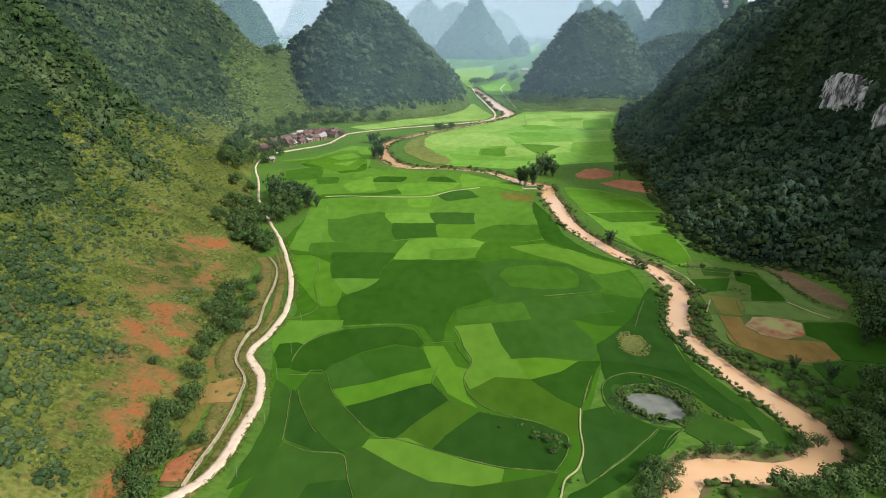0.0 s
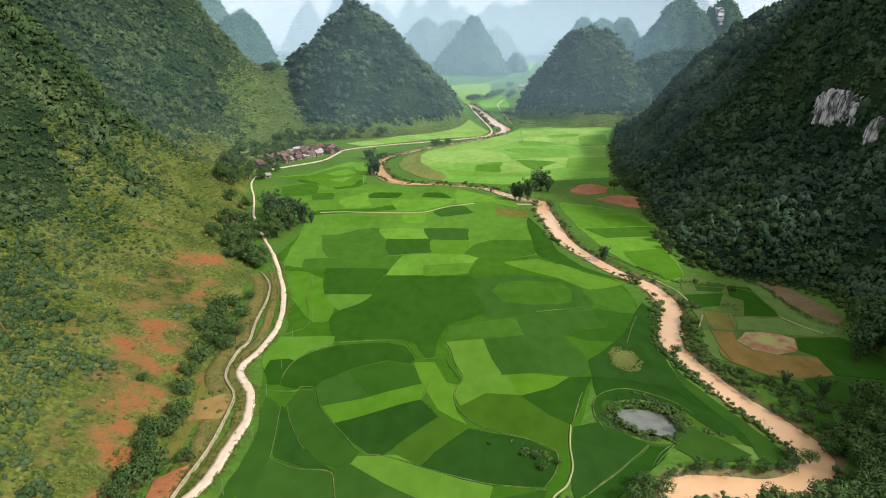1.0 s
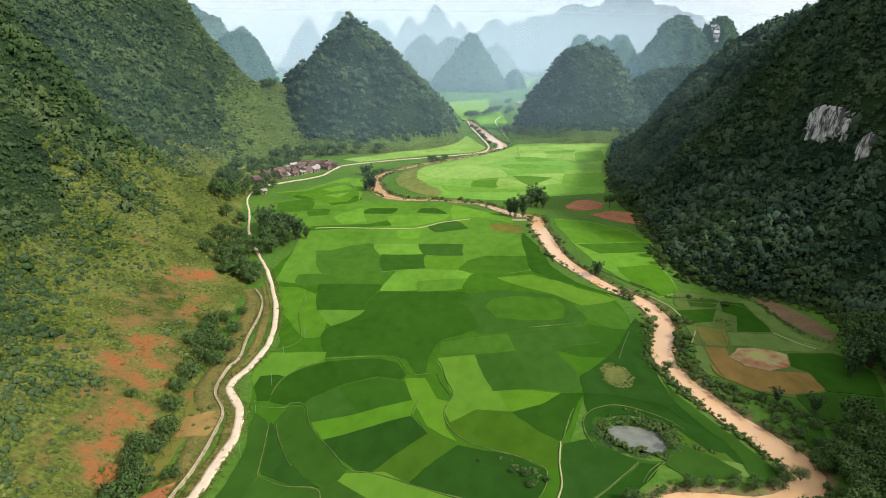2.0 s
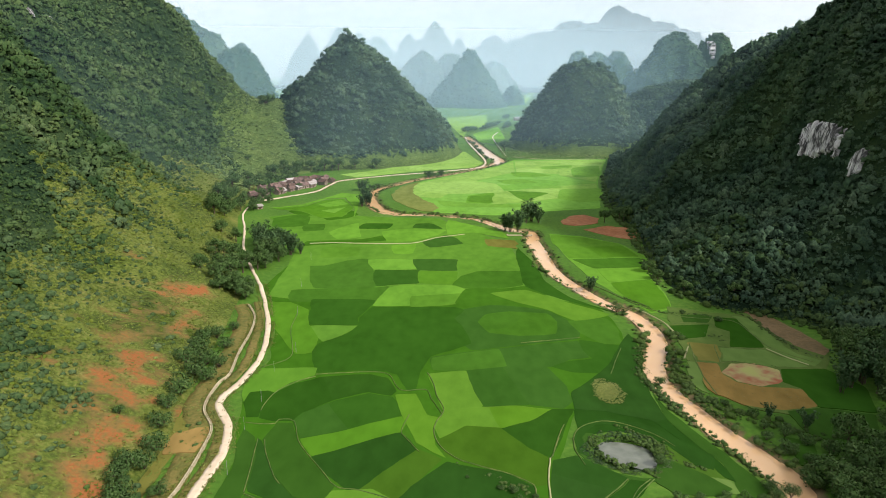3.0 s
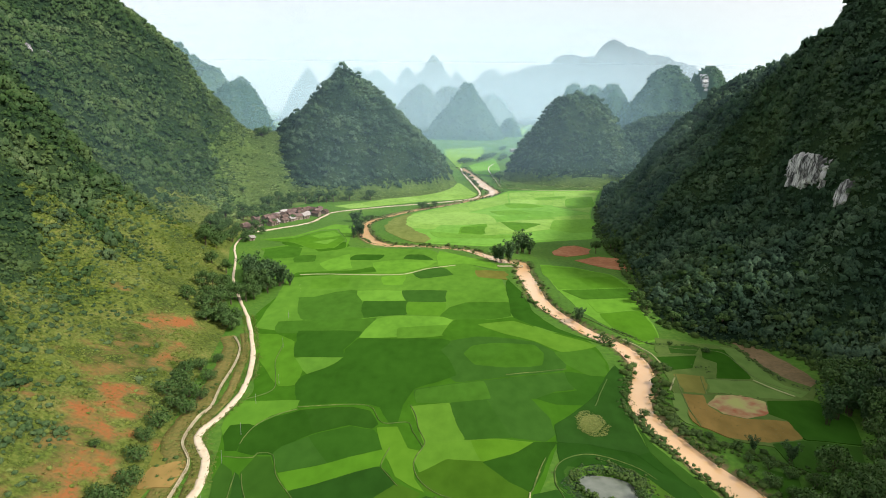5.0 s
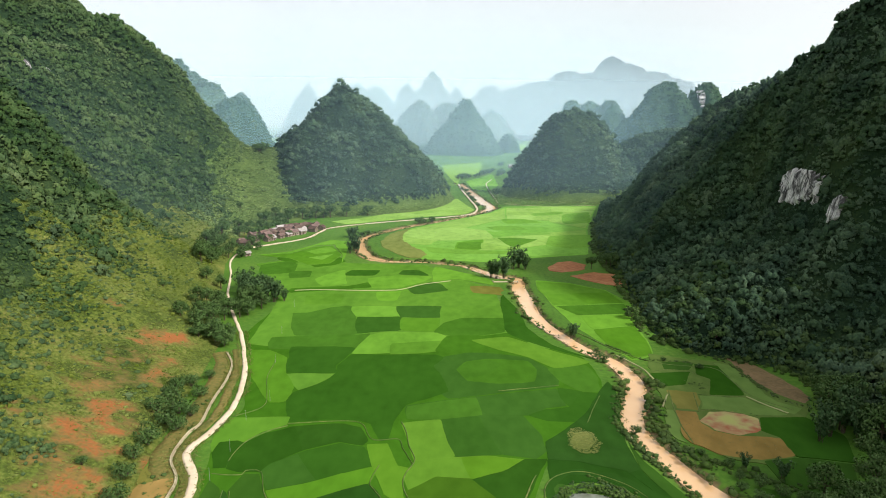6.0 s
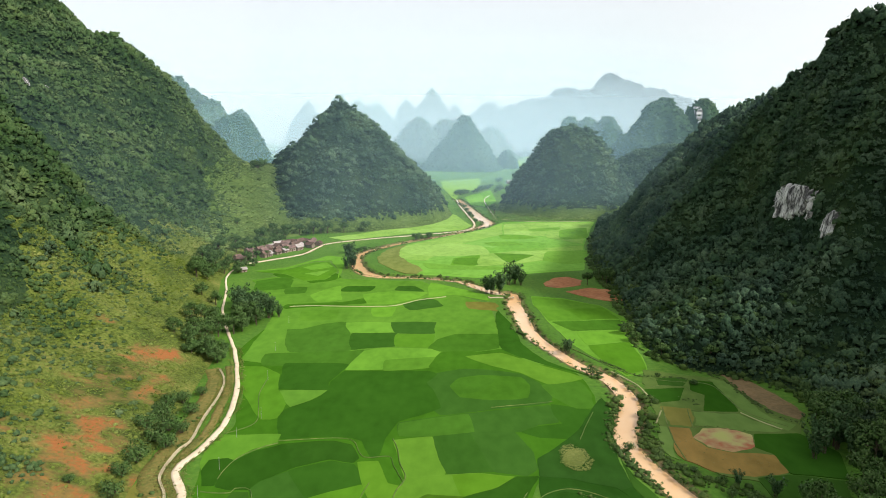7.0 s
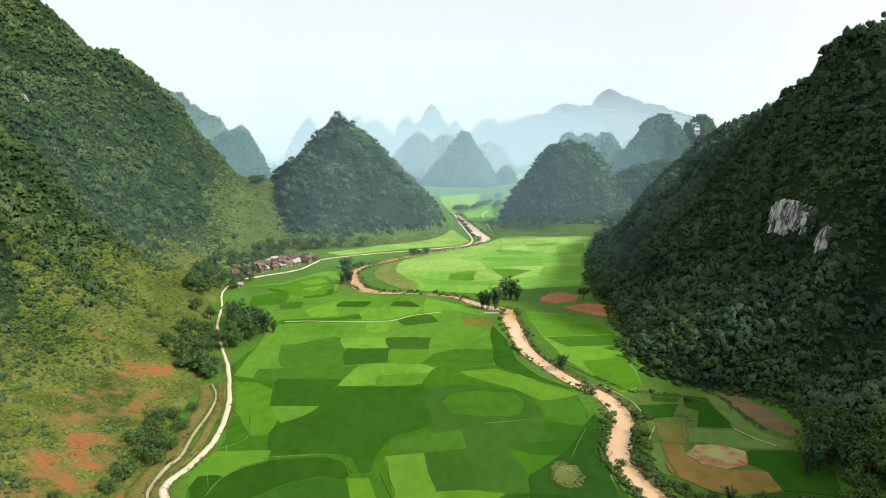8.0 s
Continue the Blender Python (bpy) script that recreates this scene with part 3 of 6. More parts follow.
def billow_kinds(n, seed, blobs=6, leaves=14, leaf=(0.1, 0.2)):
    """Tree crowns about 1 m in radius, heaped up from uneven clumps with deep creases between them and loose leaves round them."""
    made = []
    rng = np.random.RandomState(seed)
    bm = bmesh.new()
    bmesh.ops.create_icosphere(bm, subdivisions=1, radius=1.0)
    ball, sides = np.array([tuple(v.co) for v in bm.verts]), np.array([[v.index for v in t.verts] for t in bm.faces])
    bm.free()
    for i in range(n):
        v, f, u = [], [], []
        heaps = [(np.array([0, 0, 0.3]), 0.58)]
        for k in range(blobs):
            t, r = k * 6.283 / blobs + rng.uniform(-0.5, 0.5), rng.uniform(0.4, 0.72)
            heaps.append((np.array([r * math.cos(t), r * math.sin(t), rng.uniform(-0.25, 0.45)]), rng.uniform(0.26, 0.46)))
        for c, r in heaps:
            p = c + ball * r * rng.uniform(0.72, 1.2, (len(ball), 1)) * (1, 1, rng.uniform(0.75, 1.0))
            keep = [t for t in sides if p[t, 2].max() > -0.3 and ball[t].mean(0)[2] > -0.45
                    and all(np.linalg.norm(p[t].mean(0) - o) > 0.82 * k for o, k in heaps if o is not c)]
            if not keep:
                continue
            used, back = np.unique(np.array(keep), return_inverse=True)
            f += list(back.reshape(-1, 3) + len(v))
            v += list(p[used])
            u += list(ball[used] * 0.8 + c * 0.5 + (0, 0, 0.12))
        for _ in range(leaves):
            c, r = heaps[rng.randint(len(heaps))]
            d = rng.randn(3)
            d[2] = abs(d[2])
            d /= np.linalg.norm(d)
            out = d + rng.randn(3) * 0.6
            a = np.cross(out, rng.randn(3))
            a /= np.linalg.norm(a)
            b = np.cross(out, a)
            b /= np.linalg.norm(b)
            k = rng.uniform(*leaf)
            for t in np.array([0, 2.1, 4.2]) + rng.uniform(-0.4, 0.4, 3):
                v.append(c + d * r * rng.uniform(0.95, 1.2) + (a * math.cos(t) + b * math.sin(t)) * k)
                u.append(d + out * 0.3 + (0, 0, 0.2))
            f.append([len(v) - 3, len(v) - 2, len(v) - 1])
        made.append((np.array(v), np.array(f), np.array([p / np.linalg.norm(p) for p in u])))
    return made


def tuft_kinds(n, seed, leaves=9):
    """Loose flat sprays of leaves, about 1 m in radius, that close the gaps between crowns."""
    made = []
    rng = np.random.RandomState(seed)
    for i in range(n):
        v, f, u = [], [], []
        for _ in range(leaves):
            t, r = rng.uniform(0, 6.283), 0.85 * math.sqrt(rng.rand())
            c = np.array([r * math.cos(t), r * math.sin(t), 0.75 * (1 - r) + rng.uniform(-0.15, 0.25)])
            out = np.array([c[0] * 0.7, c[1] * 0.7, 0.8]) + rng.randn(3) * 0.35
            out /= np.linalg.norm(out)
            a = np.cross(out, rng.randn(3))
            a /= np.linalg.norm(a)
            b = np.cross(out, a)
            k = rng.uniform(0.2, 0.44)
            lean = np.array([c[0] * 0.6, c[1] * 0.6, 0.9]) + rng.randn(3) * 0.25
            for t in np.array([0, 2.1, 4.2]) + rng.uniform(-0.5, 0.5, 3):
                v.append(c + (a * math.cos(t) + b * math.sin(t)) * k * rng.uniform(0.7, 1.3))
                u.append(lean / np.linalg.norm(lean))
            f.append([len(v) - 3, len(v) - 2, len(v) - 1])
        made.append((np.array(v), np.array(f), np.array(u)))
    return made


def canopy(name, x, y, z, size, tall, kinds, material, label, category, seed, slope=None):
    """One joined mesh of many crowns."""
    rng = np.random.RandomState(seed)
    which, turn = rng.randint(0, len(kinds), len(x)), rng.rand(len(x)) * 6.283
    cos, faces, normals, tints, base = [], [], [], [], 0
    tint = np.clip(0.5 + 0.45 * fbm(x + 300, y + 40, 34) + 0.3 * fbm(x, y + 500, 9) + 0.36 * (rng.rand(len(x)) - 0.5), 0, 1)
    for k, (v, f, u) in enumerate(kinds):
        m = np.where(which == k)[0]
        if not len(m):
            continue
        c, s = np.cos(turn[m])[:, None], np.sin(turn[m])[:, None]
        broad = rng.uniform(0.72, 1.28, (len(m), 1))
        px = (v[:, 0] * c * broad - v[:, 1] * s / broad) * size[m][:, None] + x[m][:, None]
        py = (v[:, 0] * s * broad + v[:, 1] * c / broad) * size[m][:, None] + y[m][:, None]
        pz = v[:, 2] * (size[m] * tall[m])[:, None] + z[m][:, None]
        cos.append(np.stack([px, py, pz], -1).reshape(-1, 3))
        faces.append((f[None] + (base + np.arange(len(m)) * len(v))[:, None, None]).reshape(-1, 3))
        out = np.stack([u[:, 0] * c - u[:, 1] * s, u[:, 0] * s + u[:, 1] * c, np.broadcast_to(u[:, 2], (len(m), len(v)))], -1)
        if slope is not None:
            out = out + 0.8 * (slope[m] - (0, 0, 1))[:, None, :]
        out = out.reshape(-1, 3)
        normals.append(out / np.linalg.norm(out, axis=1)[:, None])
        tints.append(np.repeat(tint[m], len(v)))
        base += len(m) * len(v)
    ob = tris(name, np.concatenate(cos), np.concatenate(faces), material, True, np.concatenate(normals))
    ob.data.attributes.new("tint", "FLOAT", "POINT").data.foreach_set("value", np.concatenate(tints).astype(np.float32))
    return tagged(ob, label, category, kind="stuff")


def scatter(x0, x1, y0, y1, gap, seed):
    """Jittered places about gap metres apart."""
    rng = np.random.RandomState(seed)
    X, Y = np.meshgrid(np.arange(float(x0), x1, gap), np.arange(float(y0), y1, gap))
    X[::2] += gap / 2
    X, Y = X.ravel(), Y.ravel()
    return X + (rng.rand(len(X)) - 0.5) * gap * 0.9, Y + (rng.rand(len(X)) - 0.5) * gap * 0.9, rng


TUFTS = tuft_kinds(16, 8)
NEAR_LOW = crown_kinds(12, 4, 30, 0.8, 0.78, (0.08, 0.2))
MINI = crown_kinds(10, 3, 8, 0.8, 0.85, (0.3, 0.5))
STEEP = billow_kinds(16, 5, 4, 9, (0.12, 0.26))
CROWNS, LOW = billow_kinds(16, 1, 4, 18, (0.1, 0.24)), crown_kinds(12, 2, 22, 0.8, 0.76, (0.1, 0.24))


def wood(name, land, box, gap, sizes, chance, material, label, seed, kinds=None, lift=0.35, tall=(0.9, 1.5), category="forest", steep=False):
    """Crowns scattered over a piece of land; steep: as many to a square metre of the slope itself as on level ground."""
    x, y, rng = scatter(*box, gap * 0.6 if steep else gap, seed)
    z = np.maximum(land(x, y), 0.0)
    likely = chance(x, y, z)
    if steep:
        likely = likely * 0.36 * np.sqrt(1 + ((land(x + 2, y) - land(x - 2, y)) ** 2 + (land(x, y + 2) - land(x, y - 2)) ** 2) / 16)
    m = rng.rand(len(x)) < likely
    x, y, z = x[m], y[m], z[m]
    size = sizes[0] + (sizes[1] - sizes[0]) * rng.rand(len(x)) ** 2.4
    slope = np.stack([land(x - 6, y) - land(x + 6, y), land(x, y - 6) - land(x, y + 6), np.full(len(x), 12.0)], -1)
    slope /= np.linalg.norm(slope, axis=1)[:, None]
    z = z + np.where(size > 1.5, np.clip(fbm(x + 17, y + 40, 9), -0.6, 0.9) * size * 0.55, 0)
    return canopy(name, x, y, z + size * lift, size, tall[0] + (tall[1] - tall[0]) * rng.rand(len(x)), kinds or CROWNS, material, label, category, seed, slope)


def off_cliff(x, y, z):
    return ~((np.hypot((y - 351) / 19, (z - 64) / 8) < 1) | (np.hypot((y - 316) / 4, (z - 58) / 6) < 1)) | (x < 180) | (x > 225)


def upper(x, y):
    """0 in the mixed woods of the middle slope, 1 in the dark forest above."""
    return step(0, 62, left_depth(x, y) + 30 * fbm(x + 70, y, 30))


def inside_left(x, y):
    return x > -0.72 * y - 25


def mixed_woods(x, y):
    return step(-14, 22, left_depth(x, y)) * (0.3 + 0.7 * upper(x, y)) * inside_left(x, y)


def right_woods(x, y, z):
    d = x - right_foot(y)
    return (d > 2) * (d < np.where(y < 450, 205, 150)) * (x < 0.7 * y + 40) * off_cliff(x, y, z)


def cone_woods(x, y, z):
    """1 on the wooded part of the cone: its west foot and the flank towards the saddle carry scrub."""
    return (z > 10 + 12 * fbm(x, y, 30)) * step(-14, 12, x + 188 - 0.6 * (60 - z) + 26 * fbm(x, y, 28))


wood("forest", left_land, (-240, -90, 120, 300), 2.5, (0.8, 2.9), lambda x, y, z: mixed_woods(x, y), LEAF_HILL, "dense dark green low forest on the near hillside", 10)
wood("forest", left_land, (-520, -120, 300, 805), 4.0, (1.2, 4.6), lambda x, y, z: mixed_woods(x, y) * (np.hypot((y - 529) / 9, (z - 134) / 9) > 1) * (np.hypot((y - 567) / 7, (z - 132) / 6) > 1), LEAF_HILL, "dense dark green forest on the upper hillside", 11, STEEP, lift=0.5, tall=(0.9, 1.8))
wood("forest", right_land, (110, 420, 150, 860), 3.9, (1.1, 4.1), right_woods, LEAF, "dense dark forest covering the steep mountain", 13, STEEP, lift=0.45, tall=(1.0, 1.9), steep=True)
wood("forest", mid_land, (-290, 80, 650, 862), 4.5, (1.3, 5.2), cone_woods, LEAF, "dense green forest covering the cone-shaped mountain", 14, lift=0.5)
wood("forest", round_land, (70, 330, 770, 915), 4.4, (1.3, 5.0), lambda x, y, z: (z > 8 + 10 * fbm(x, y, 30)) * 1.0, LEAF, "dense green forest covering the round hill", 15, lift=0.5)
for far_side, cover_box, gap, sizes in ((0, (-240, -90, 120, 300), 1.2, (0.5, 1.15)), (1, (-520, -120, 300, 805), 2.5, (1.0, 2.3))):
    wood("undergrowth", left_land, cover_box, gap, sizes, lambda x, y, z: step(-16, 10, left_depth(x, y)) * (1 - upper(x, y)) * inside_left(x, y), LEAF_BANK,
         "light leafy undergrowth of the middle slope", 83 + far_side, TUFTS, 0.3, (0.7, 1.4), "undergrowth")
wood("undergrowth", left_land, (-240, -90, 120, 300), 1.6, (0.5, 1.15), lambda x, y, z: upper(x, y) * inside_left(x, y), LEAF_HILL,
     "leafy undergrowth between the trees of the hillside", 70, TUFTS, 0.3, (0.8, 1.6), "undergrowth")
wood("undergrowth", left_land, (-520, -120, 300, 805), 3.4, (1.1, 2.5), lambda x, y, z: upper(x, y) * inside_left(x, y), LEAF_HILL,
     "leafy undergrowth between the trees of the upper hillside", 71, TUFTS, 0.3, (0.8, 1.6), "undergrowth")
wood("undergrowth", right_land, (110, 420, 150, 860), 2.9, (1.2, 2.6), right_woods, LEAF, "leafy undergrowth between the trees of the steep mountain", 72, TUFTS, 0.3, (0.8, 1.6), "undergrowth", steep=True)
wood("undergrowth", mid_land, (-290, 80, 650, 862), 4.2, (1.5, 3.0), cone_woods, LEAF, "leafy undergrowth on the cone-shaped mountain", 73, TUFTS, 0.3, (0.8, 1.6), "undergrowth")
wood("undergrowth", round_land, (70, 330, 770, 915), 4.2, (1.5, 3.0), lambda x, y, z: (z > 8 + 10 * fbm(x, y, 30)) * 1.0, LEAF, "leafy undergrowth on the round hill", 74, TUFTS, 0.3, (0.8, 1.6), "undergrowth")


def saddle_land(x, y):
    return np.maximum(left_land(x, y), mid_land(x, y))


wood("saddle_scrub", saddle_land, (-270, -100, 520, 900), 2.1, (1.5, 3.4), lambda x, y, z: (left_land(x, y) > 1.5) * (left_depth(x, y) < 10) * (left_land(x, y) > mid_land(x, y) - 2) * (0.75 + 0.25 * step(-0.5, 0.1, fbm(x, y + 90, 22))), LEAF_SADDLE,
     "bright yellow-green scrub on the saddle between two mountains", 77, TUFTS, 0.1, (0.4, 0.8), "scrub")
wood("saddle_scrub", mid_land, (-285, -110, 660, 900), 2.6, (1.2, 2.8), lambda x, y, z: (z > 1) * (x < -60) * (1 - 0.9 * cone_woods(x, y, z)), LEAF_BANK,
     "green scrub on the lower flank of the cone-shaped mountain", 85, TUFTS, 0.3, (0.6, 1.2), "scrub")
wood("saddle_bushes", saddle_land, (-270, -100, 600, 900), 7.0, (1.2, 3.2), lambda x, y, z: (z > 1.0) * (left_depth(x, y) < 10) * (left_land(x, y) > mid_land(x, y) - 12) * step(-0.05, 0.5, fbm(x + 33, y + 9, 26)), LEAF_BANK,
     "darker bushes scattered over the saddle", 78, LOW, 0.3, (0.7, 1.2), "scrub")


def scrub_chance(x, y):
    return np.where(left_depth(x, y) < 10, 0.22 + 0.7 * step(-0.28, 0.15, fbm(x, y + 90, 14)) + step(-25, 0, left_depth(x, y)), 0) * step(1, 8, left_foot(y) - x) * (1 - 0.9 * step(0.25, 0.6, slope_bare(x, y)))


wood("hillside_scrub", left_land, (-200, -60, 115, 300), 1.0, (0.35, 0.95), lambda x, y, z: (left_depth(x, y) < 14) * step(1, 6, left_foot(y) - x) * (0.5 + 0.5 * step(-0.4, 0.1, fbm(x, y + 90, 14))) * (1 - 0.75 * step(0.25, 0.8, slope_bare(x, y))) * (x > -0.64 * y - 10), LEAF_LIGHT,
     "leafy yellow-green weeds matted over the hillside", 75, TUFTS, 0.1, (0.4, 0.9), "scrub")
wood("hillside_scrub", left_land, (-320, -75, 300, 800), 2.0, (0.7, 1.7), lambda x, y, z: (left_depth(x, y) < 14) * step(1, 6, left_foot(y) - x) * (0.35 + 0.65 * step(-0.4, 0.1, fbm(x, y + 90, 20))) * step(610, 520, y) * (x > -0.64 * y - 10), LEAF_LIGHT,
     "leafy yellow-green weeds matted over the far hillside", 76, TUFTS, 0.1, (0.4, 0.9), "scrub")
wood("hillside_scrub", left_land, (-185, -60, 115, 262), 1.7, (0.35, 1.3), lambda x, y, z: 0.6 * scrub_chance(x, y) * (x > -0.64 * y - 10), LEAF_LIGHT,
     "low yellow-green scrub covering the grassy hillside", 12, NEAR_LOW, 0.25, (0.6, 1.1), "scrub")
wood("hillside_scrub", left_land, (-320, -75, 262, 800), 3.0, (0.8, 1.9), lambda x, y, z: scrub_chance(x, y) * (1 - 0.5 * step(420, 560, y)) * step(610, 520, y) * (x > -0.64 * y - 10), LEAF_LIGHT,
     "low yellow-green scrub scattered over the far hillside", 22, LOW, 0.2, (0.5, 0.9), "scrub")
wood("forest", left_land, (-640, -170, -110, 900), 11.0, (5.5, 8), lambda x, y, z: (left_depth(x, y) > 0) * (x < -0.72 * y - 25), LEAF_HILL, "dense forest on the hill's outer side", 17, MINI)
wood("forest", right_land, (150, 640, -110, 900), 11.0, (5.5, 8), lambda x, y, z: (x - right_foot(y) > 2) * (x > 0.7 * y + 40), LEAF, "dense forest on the mountain's unseen, raised outer side", 18, MINI)
wood("hillside_bushes", left_land, (-220, -62, 115, 420), 3.2, (0.7, 2.0), lambda x, y, z: (left_depth(x, y) < 8) * step(2, 12, left_foot(y) - x) * step(-0.28, 0.34, fbm(x + 60, y, 24) + 0.014 * (left_depth(x, y) + 28)) * (1 - 0.7 * step(250, 310, y))
     * (1 - step(0.2, 0.5, slope_bare(x, y))) * (x > -0.75 * y - 25), LEAF_HILL, "darker bushes in patches over the hillside", 19, LOW, 0.3, (0.7, 1.1), "scrub")
BUSH_PATCHES = ((-118, 176, 7), (-112, 179, 6), (-109, 162, 6), (-103, 167, 6), (-97, 163, 6), (-91, 164, 5), (-129, 193, 8), (-123, 195, 8), (-102, 153, 5), (-68, 142, 4), (-110, 162, 6), (-105, 156, 6), (-99, 156, 4), (-113, 182, 7), (-82, 117, 4), (-95, 135, 5), (-88, 125, 4), (-100, 143, 6))


def bush_patch(x, y, z):
    """Dense dark thickets on the grassy slope."""
    v = np.zeros(x.shape)
    for a, b, r in BUSH_PATCHES:
        v = np.maximum(v, np.exp(-(((x - a) / r) ** 2 + ((y - b) / (1.2 * r)) ** 2)))
    v = np.maximum(v, 0.75 * step(0, 22, 26 * fbm(x, y, 13) - x - 0.6 * y - 8))
    return step(0.25, 0.6, v * (1 + 0.8 * fbm(x, y, 6)))


wood("thicket", left_land, (-200, -60, 115, 330), 1.9, (0.6, 2.0), bush_patch, LEAF_HILL, "dense dark thicket on the grassy hillside", 88, NEAR_LOW, 0.35, (0.8, 1.3), "thicket")
wood("foot_scrub", mid_land, (-270, 60, 640, 860), 2.7, (1.2, 2.8), lambda x, y, z: 0.85 * (z > 0.2) * (z < 17 + 12 * fbm(x, y, 30)), LEAF_SADDLE, "light scrub round the foot of the cone-shaped mountain", 20, TUFTS, 0.2, (0.6, 1.1), "scrub")
wood("foot_scrub", round_land, (75, 320, 770, 930), 2.7, (1.2, 2.8), lambda x, y, z: 0.85 * (z > -1) * (z < 15 + 10 * fbm(x, y, 30)), LEAF_SADDLE, "light scrub round the foot of the round hill", 86, TUFTS, 0.2, (0.6, 1.1), "scrub")
wood("edge_woods", right_land, (110, 200, 225, 350), 3.4, (1.1, 3.4), lambda x, y, z: 0.85 * (x - right_foot(y) > 1) * step(62, 22, x - right_foot(y) + 40 * fbm(x, y + 20, 26)), LEAF_HILL,
     "lighter olive-green trees on the lower slope of the steep mountain", 87, CROWNS, 0.55, (0.9, 1.5))
wood("foot_scrub", right_land, (100, 175, 190, 640), 2.3, (0.8, 2.9), lambda x, y, z: 0.75 * (np.abs(x - right_foot(y) - 2 + 8 * fbm(x, y, 20)) < 8) * (right_foot(y) - x < 6), LEAF_BANK, "tangled scrub along the forest's lower edge", 21, LOW, 0.3, (0.7, 1.2), "scrub")
wood("hillside_woods", left_land, (-330, -90, 120, 800), 3.4, (1.1, 2.9), lambda x, y, z: 0.8 * step(-22, 8, left_depth(x, y)) * (1 - upper(x, y)) * (x > -0.72 * y - 25), LEAF_HILL,
     "lighter mixed woods between the forest and the grassy slope", 23, LOW, 0.3, (0.7, 1.2))
wood("cliff_trees", right_land, (192, 218, 190, 430), 1.5, (1.4, 2.8), lambda x, y, z: 0.5 * (np.abs(x - right_foot(y) - 89) < 8) * off_cliff(x, y, z), LEAF,
     "dark trees clinging to the steep rock band", 16)

for far_land, area, gap, far_seed in far_woods:
    wood("forest", far_land, area, gap, (gap * 0.45, gap * 0.9), lambda x, y, z: (z > 3) * 1.0, LEAF, "hazy forest covering a distant karst hill", 60 + far_seed, MINI)

# ---- river, pond ----


def ribbon(name, line, widths, z, material, drop=0.0, lip=0.0):
    side = sideways(line)
    w = np.broadcast_to(np.asarray(widths, float), (len(line),))[:, None] / 2
    rows = []
    for k, h in ((1.12, z - drop), (1.0, z - lip), (0.4, z), (-0.4, z), (-1.0, z - lip), (-1.12, z - drop)):
        p = line[:, :2] + side * w * k
        rows.append(np.concatenate([p, np.full((len(p), 1), 0.0) + h], 1) if np.isscalar(h) else np.concatenate([p, h[:, None]], 1))
    co = np.stack(rows, 1).reshape(-1, 3)
    n = len(rows)
    a = (np.arange(len(line) - 1)[:, None] * n + np.arange(n - 1)[None]).ravel()
    return tris(name, co, np.stack([a, a + n, a + n + 1, a + 1], 1), material)


tagged(ribbon("river", river_line, river_line[:, 2] * 0.76 + 1.2, -0.9, WATER), "muddy orange-brown river winding through the fields", "river", kind="structure")
bm = bmesh.new()
bm.faces.new([bm.verts.new((a, b, -0.55)) for a, b in smooth_line(POND + POND[:1], 1.5)[:-1, :2]])
tagged(part("pond", bm, POOL), "small grey-green pond among the rice plots", "pond", kind="structure")

# ---- roads, tracks and bunds ----


def land(x, y):
    return np.maximum(0, np.maximum(left_land(x, y), right_land(x, y)))


DRY_GRASS = surface("dry_grass", [(0.06, 0.085, 0.018), (0.14, 0.125, 0.035), (0.22, 0.16, 0.055)], grain=0.8, stain=0.12, bump=0.5, reach=0.45, spec=0.1)
LOOK = {"verge": (DRY_GRASS, 0.24, "dry grass and bare earth beside the road", "verge"), "road": (CONCRETE, 0.42, "pale concrete village road along the fields", "road"),
        "track": (TRACK, 0.42, "narrow dry earth track between fields", "track"),
        "bund": (BUND, 0.34, "low grassy bund dividing rice plots", "bund")}


def way(kind, width, *points):
    material, z, label, category = LOOK[kind]
    line = smooth_line(points, 1.2)
    line = line + sideways(line) * (fbm(line[:, 0], line[:, 1], 7) * 0.35)[:, None]
    w = np.linspace(*(width if isinstance(width, tuple) else (width, width)), len(line)) * {"verge": 0.9, "road": 0.52, "track": 0.55, "bund": 0.34}[kind] * (1 + 0.2 * fbm(line[:, 0] + 50, line[:, 1], 6) + 0.25 * fbm(line[:, 0] + 90, line[:, 1], 2.2))
    h = z + np.maximum(0, left_land(line[:, 0], line[:, 1])) * 1.0
    return tagged(ribbon(kind, line, w, h, material, 0.8, 0.06), label, category, kind="structure")


way('verge', 7, (-60.4, 125.1), (-59.7, 135.3), (-58.6, 149.4), (-59.3, 164.5), (-61, 173.8), (-66.5, 184.2), (-67.6, 199.5), (-66.2, 207.7), (-68.2, 225.1), (-70, 244.7), (-72.8, 261.4), (-78.4, 275))
way('verge', 3.4, (-56.6, 121.5), (-54.4, 131.3), (-53.3, 144.6), (-52.3, 157.5), (-55.1, 172.3), (-61.8, 185.8), (-61.4, 201.4), (-60, 214.8), (-62.4, 234.9), (-66.2, 258.5), (-72.6, 278.9))
way('road', (5.3, 2.9), (-63.5, 117.8), (-56.4, 124.3), (-52.5, 133.4), (-51.2, 147.1), (-50.5, 160.4), (-53.3, 174), (-60.1, 187.7), (-57.7, 201.6), (-56.3, 219.7), (-60.1, 246.4), (-68.4, 275.5), (-77.6, 302.6))
way('road', (2.9, 1.9), (-77.4, 301.8), (-85.3, 320.3), (-95.6, 345.2), (-105.8, 373.9), (-116.9, 415.1), (-128.2, 450.8), (-132.3, 477.1), (-130.8, 500.2))
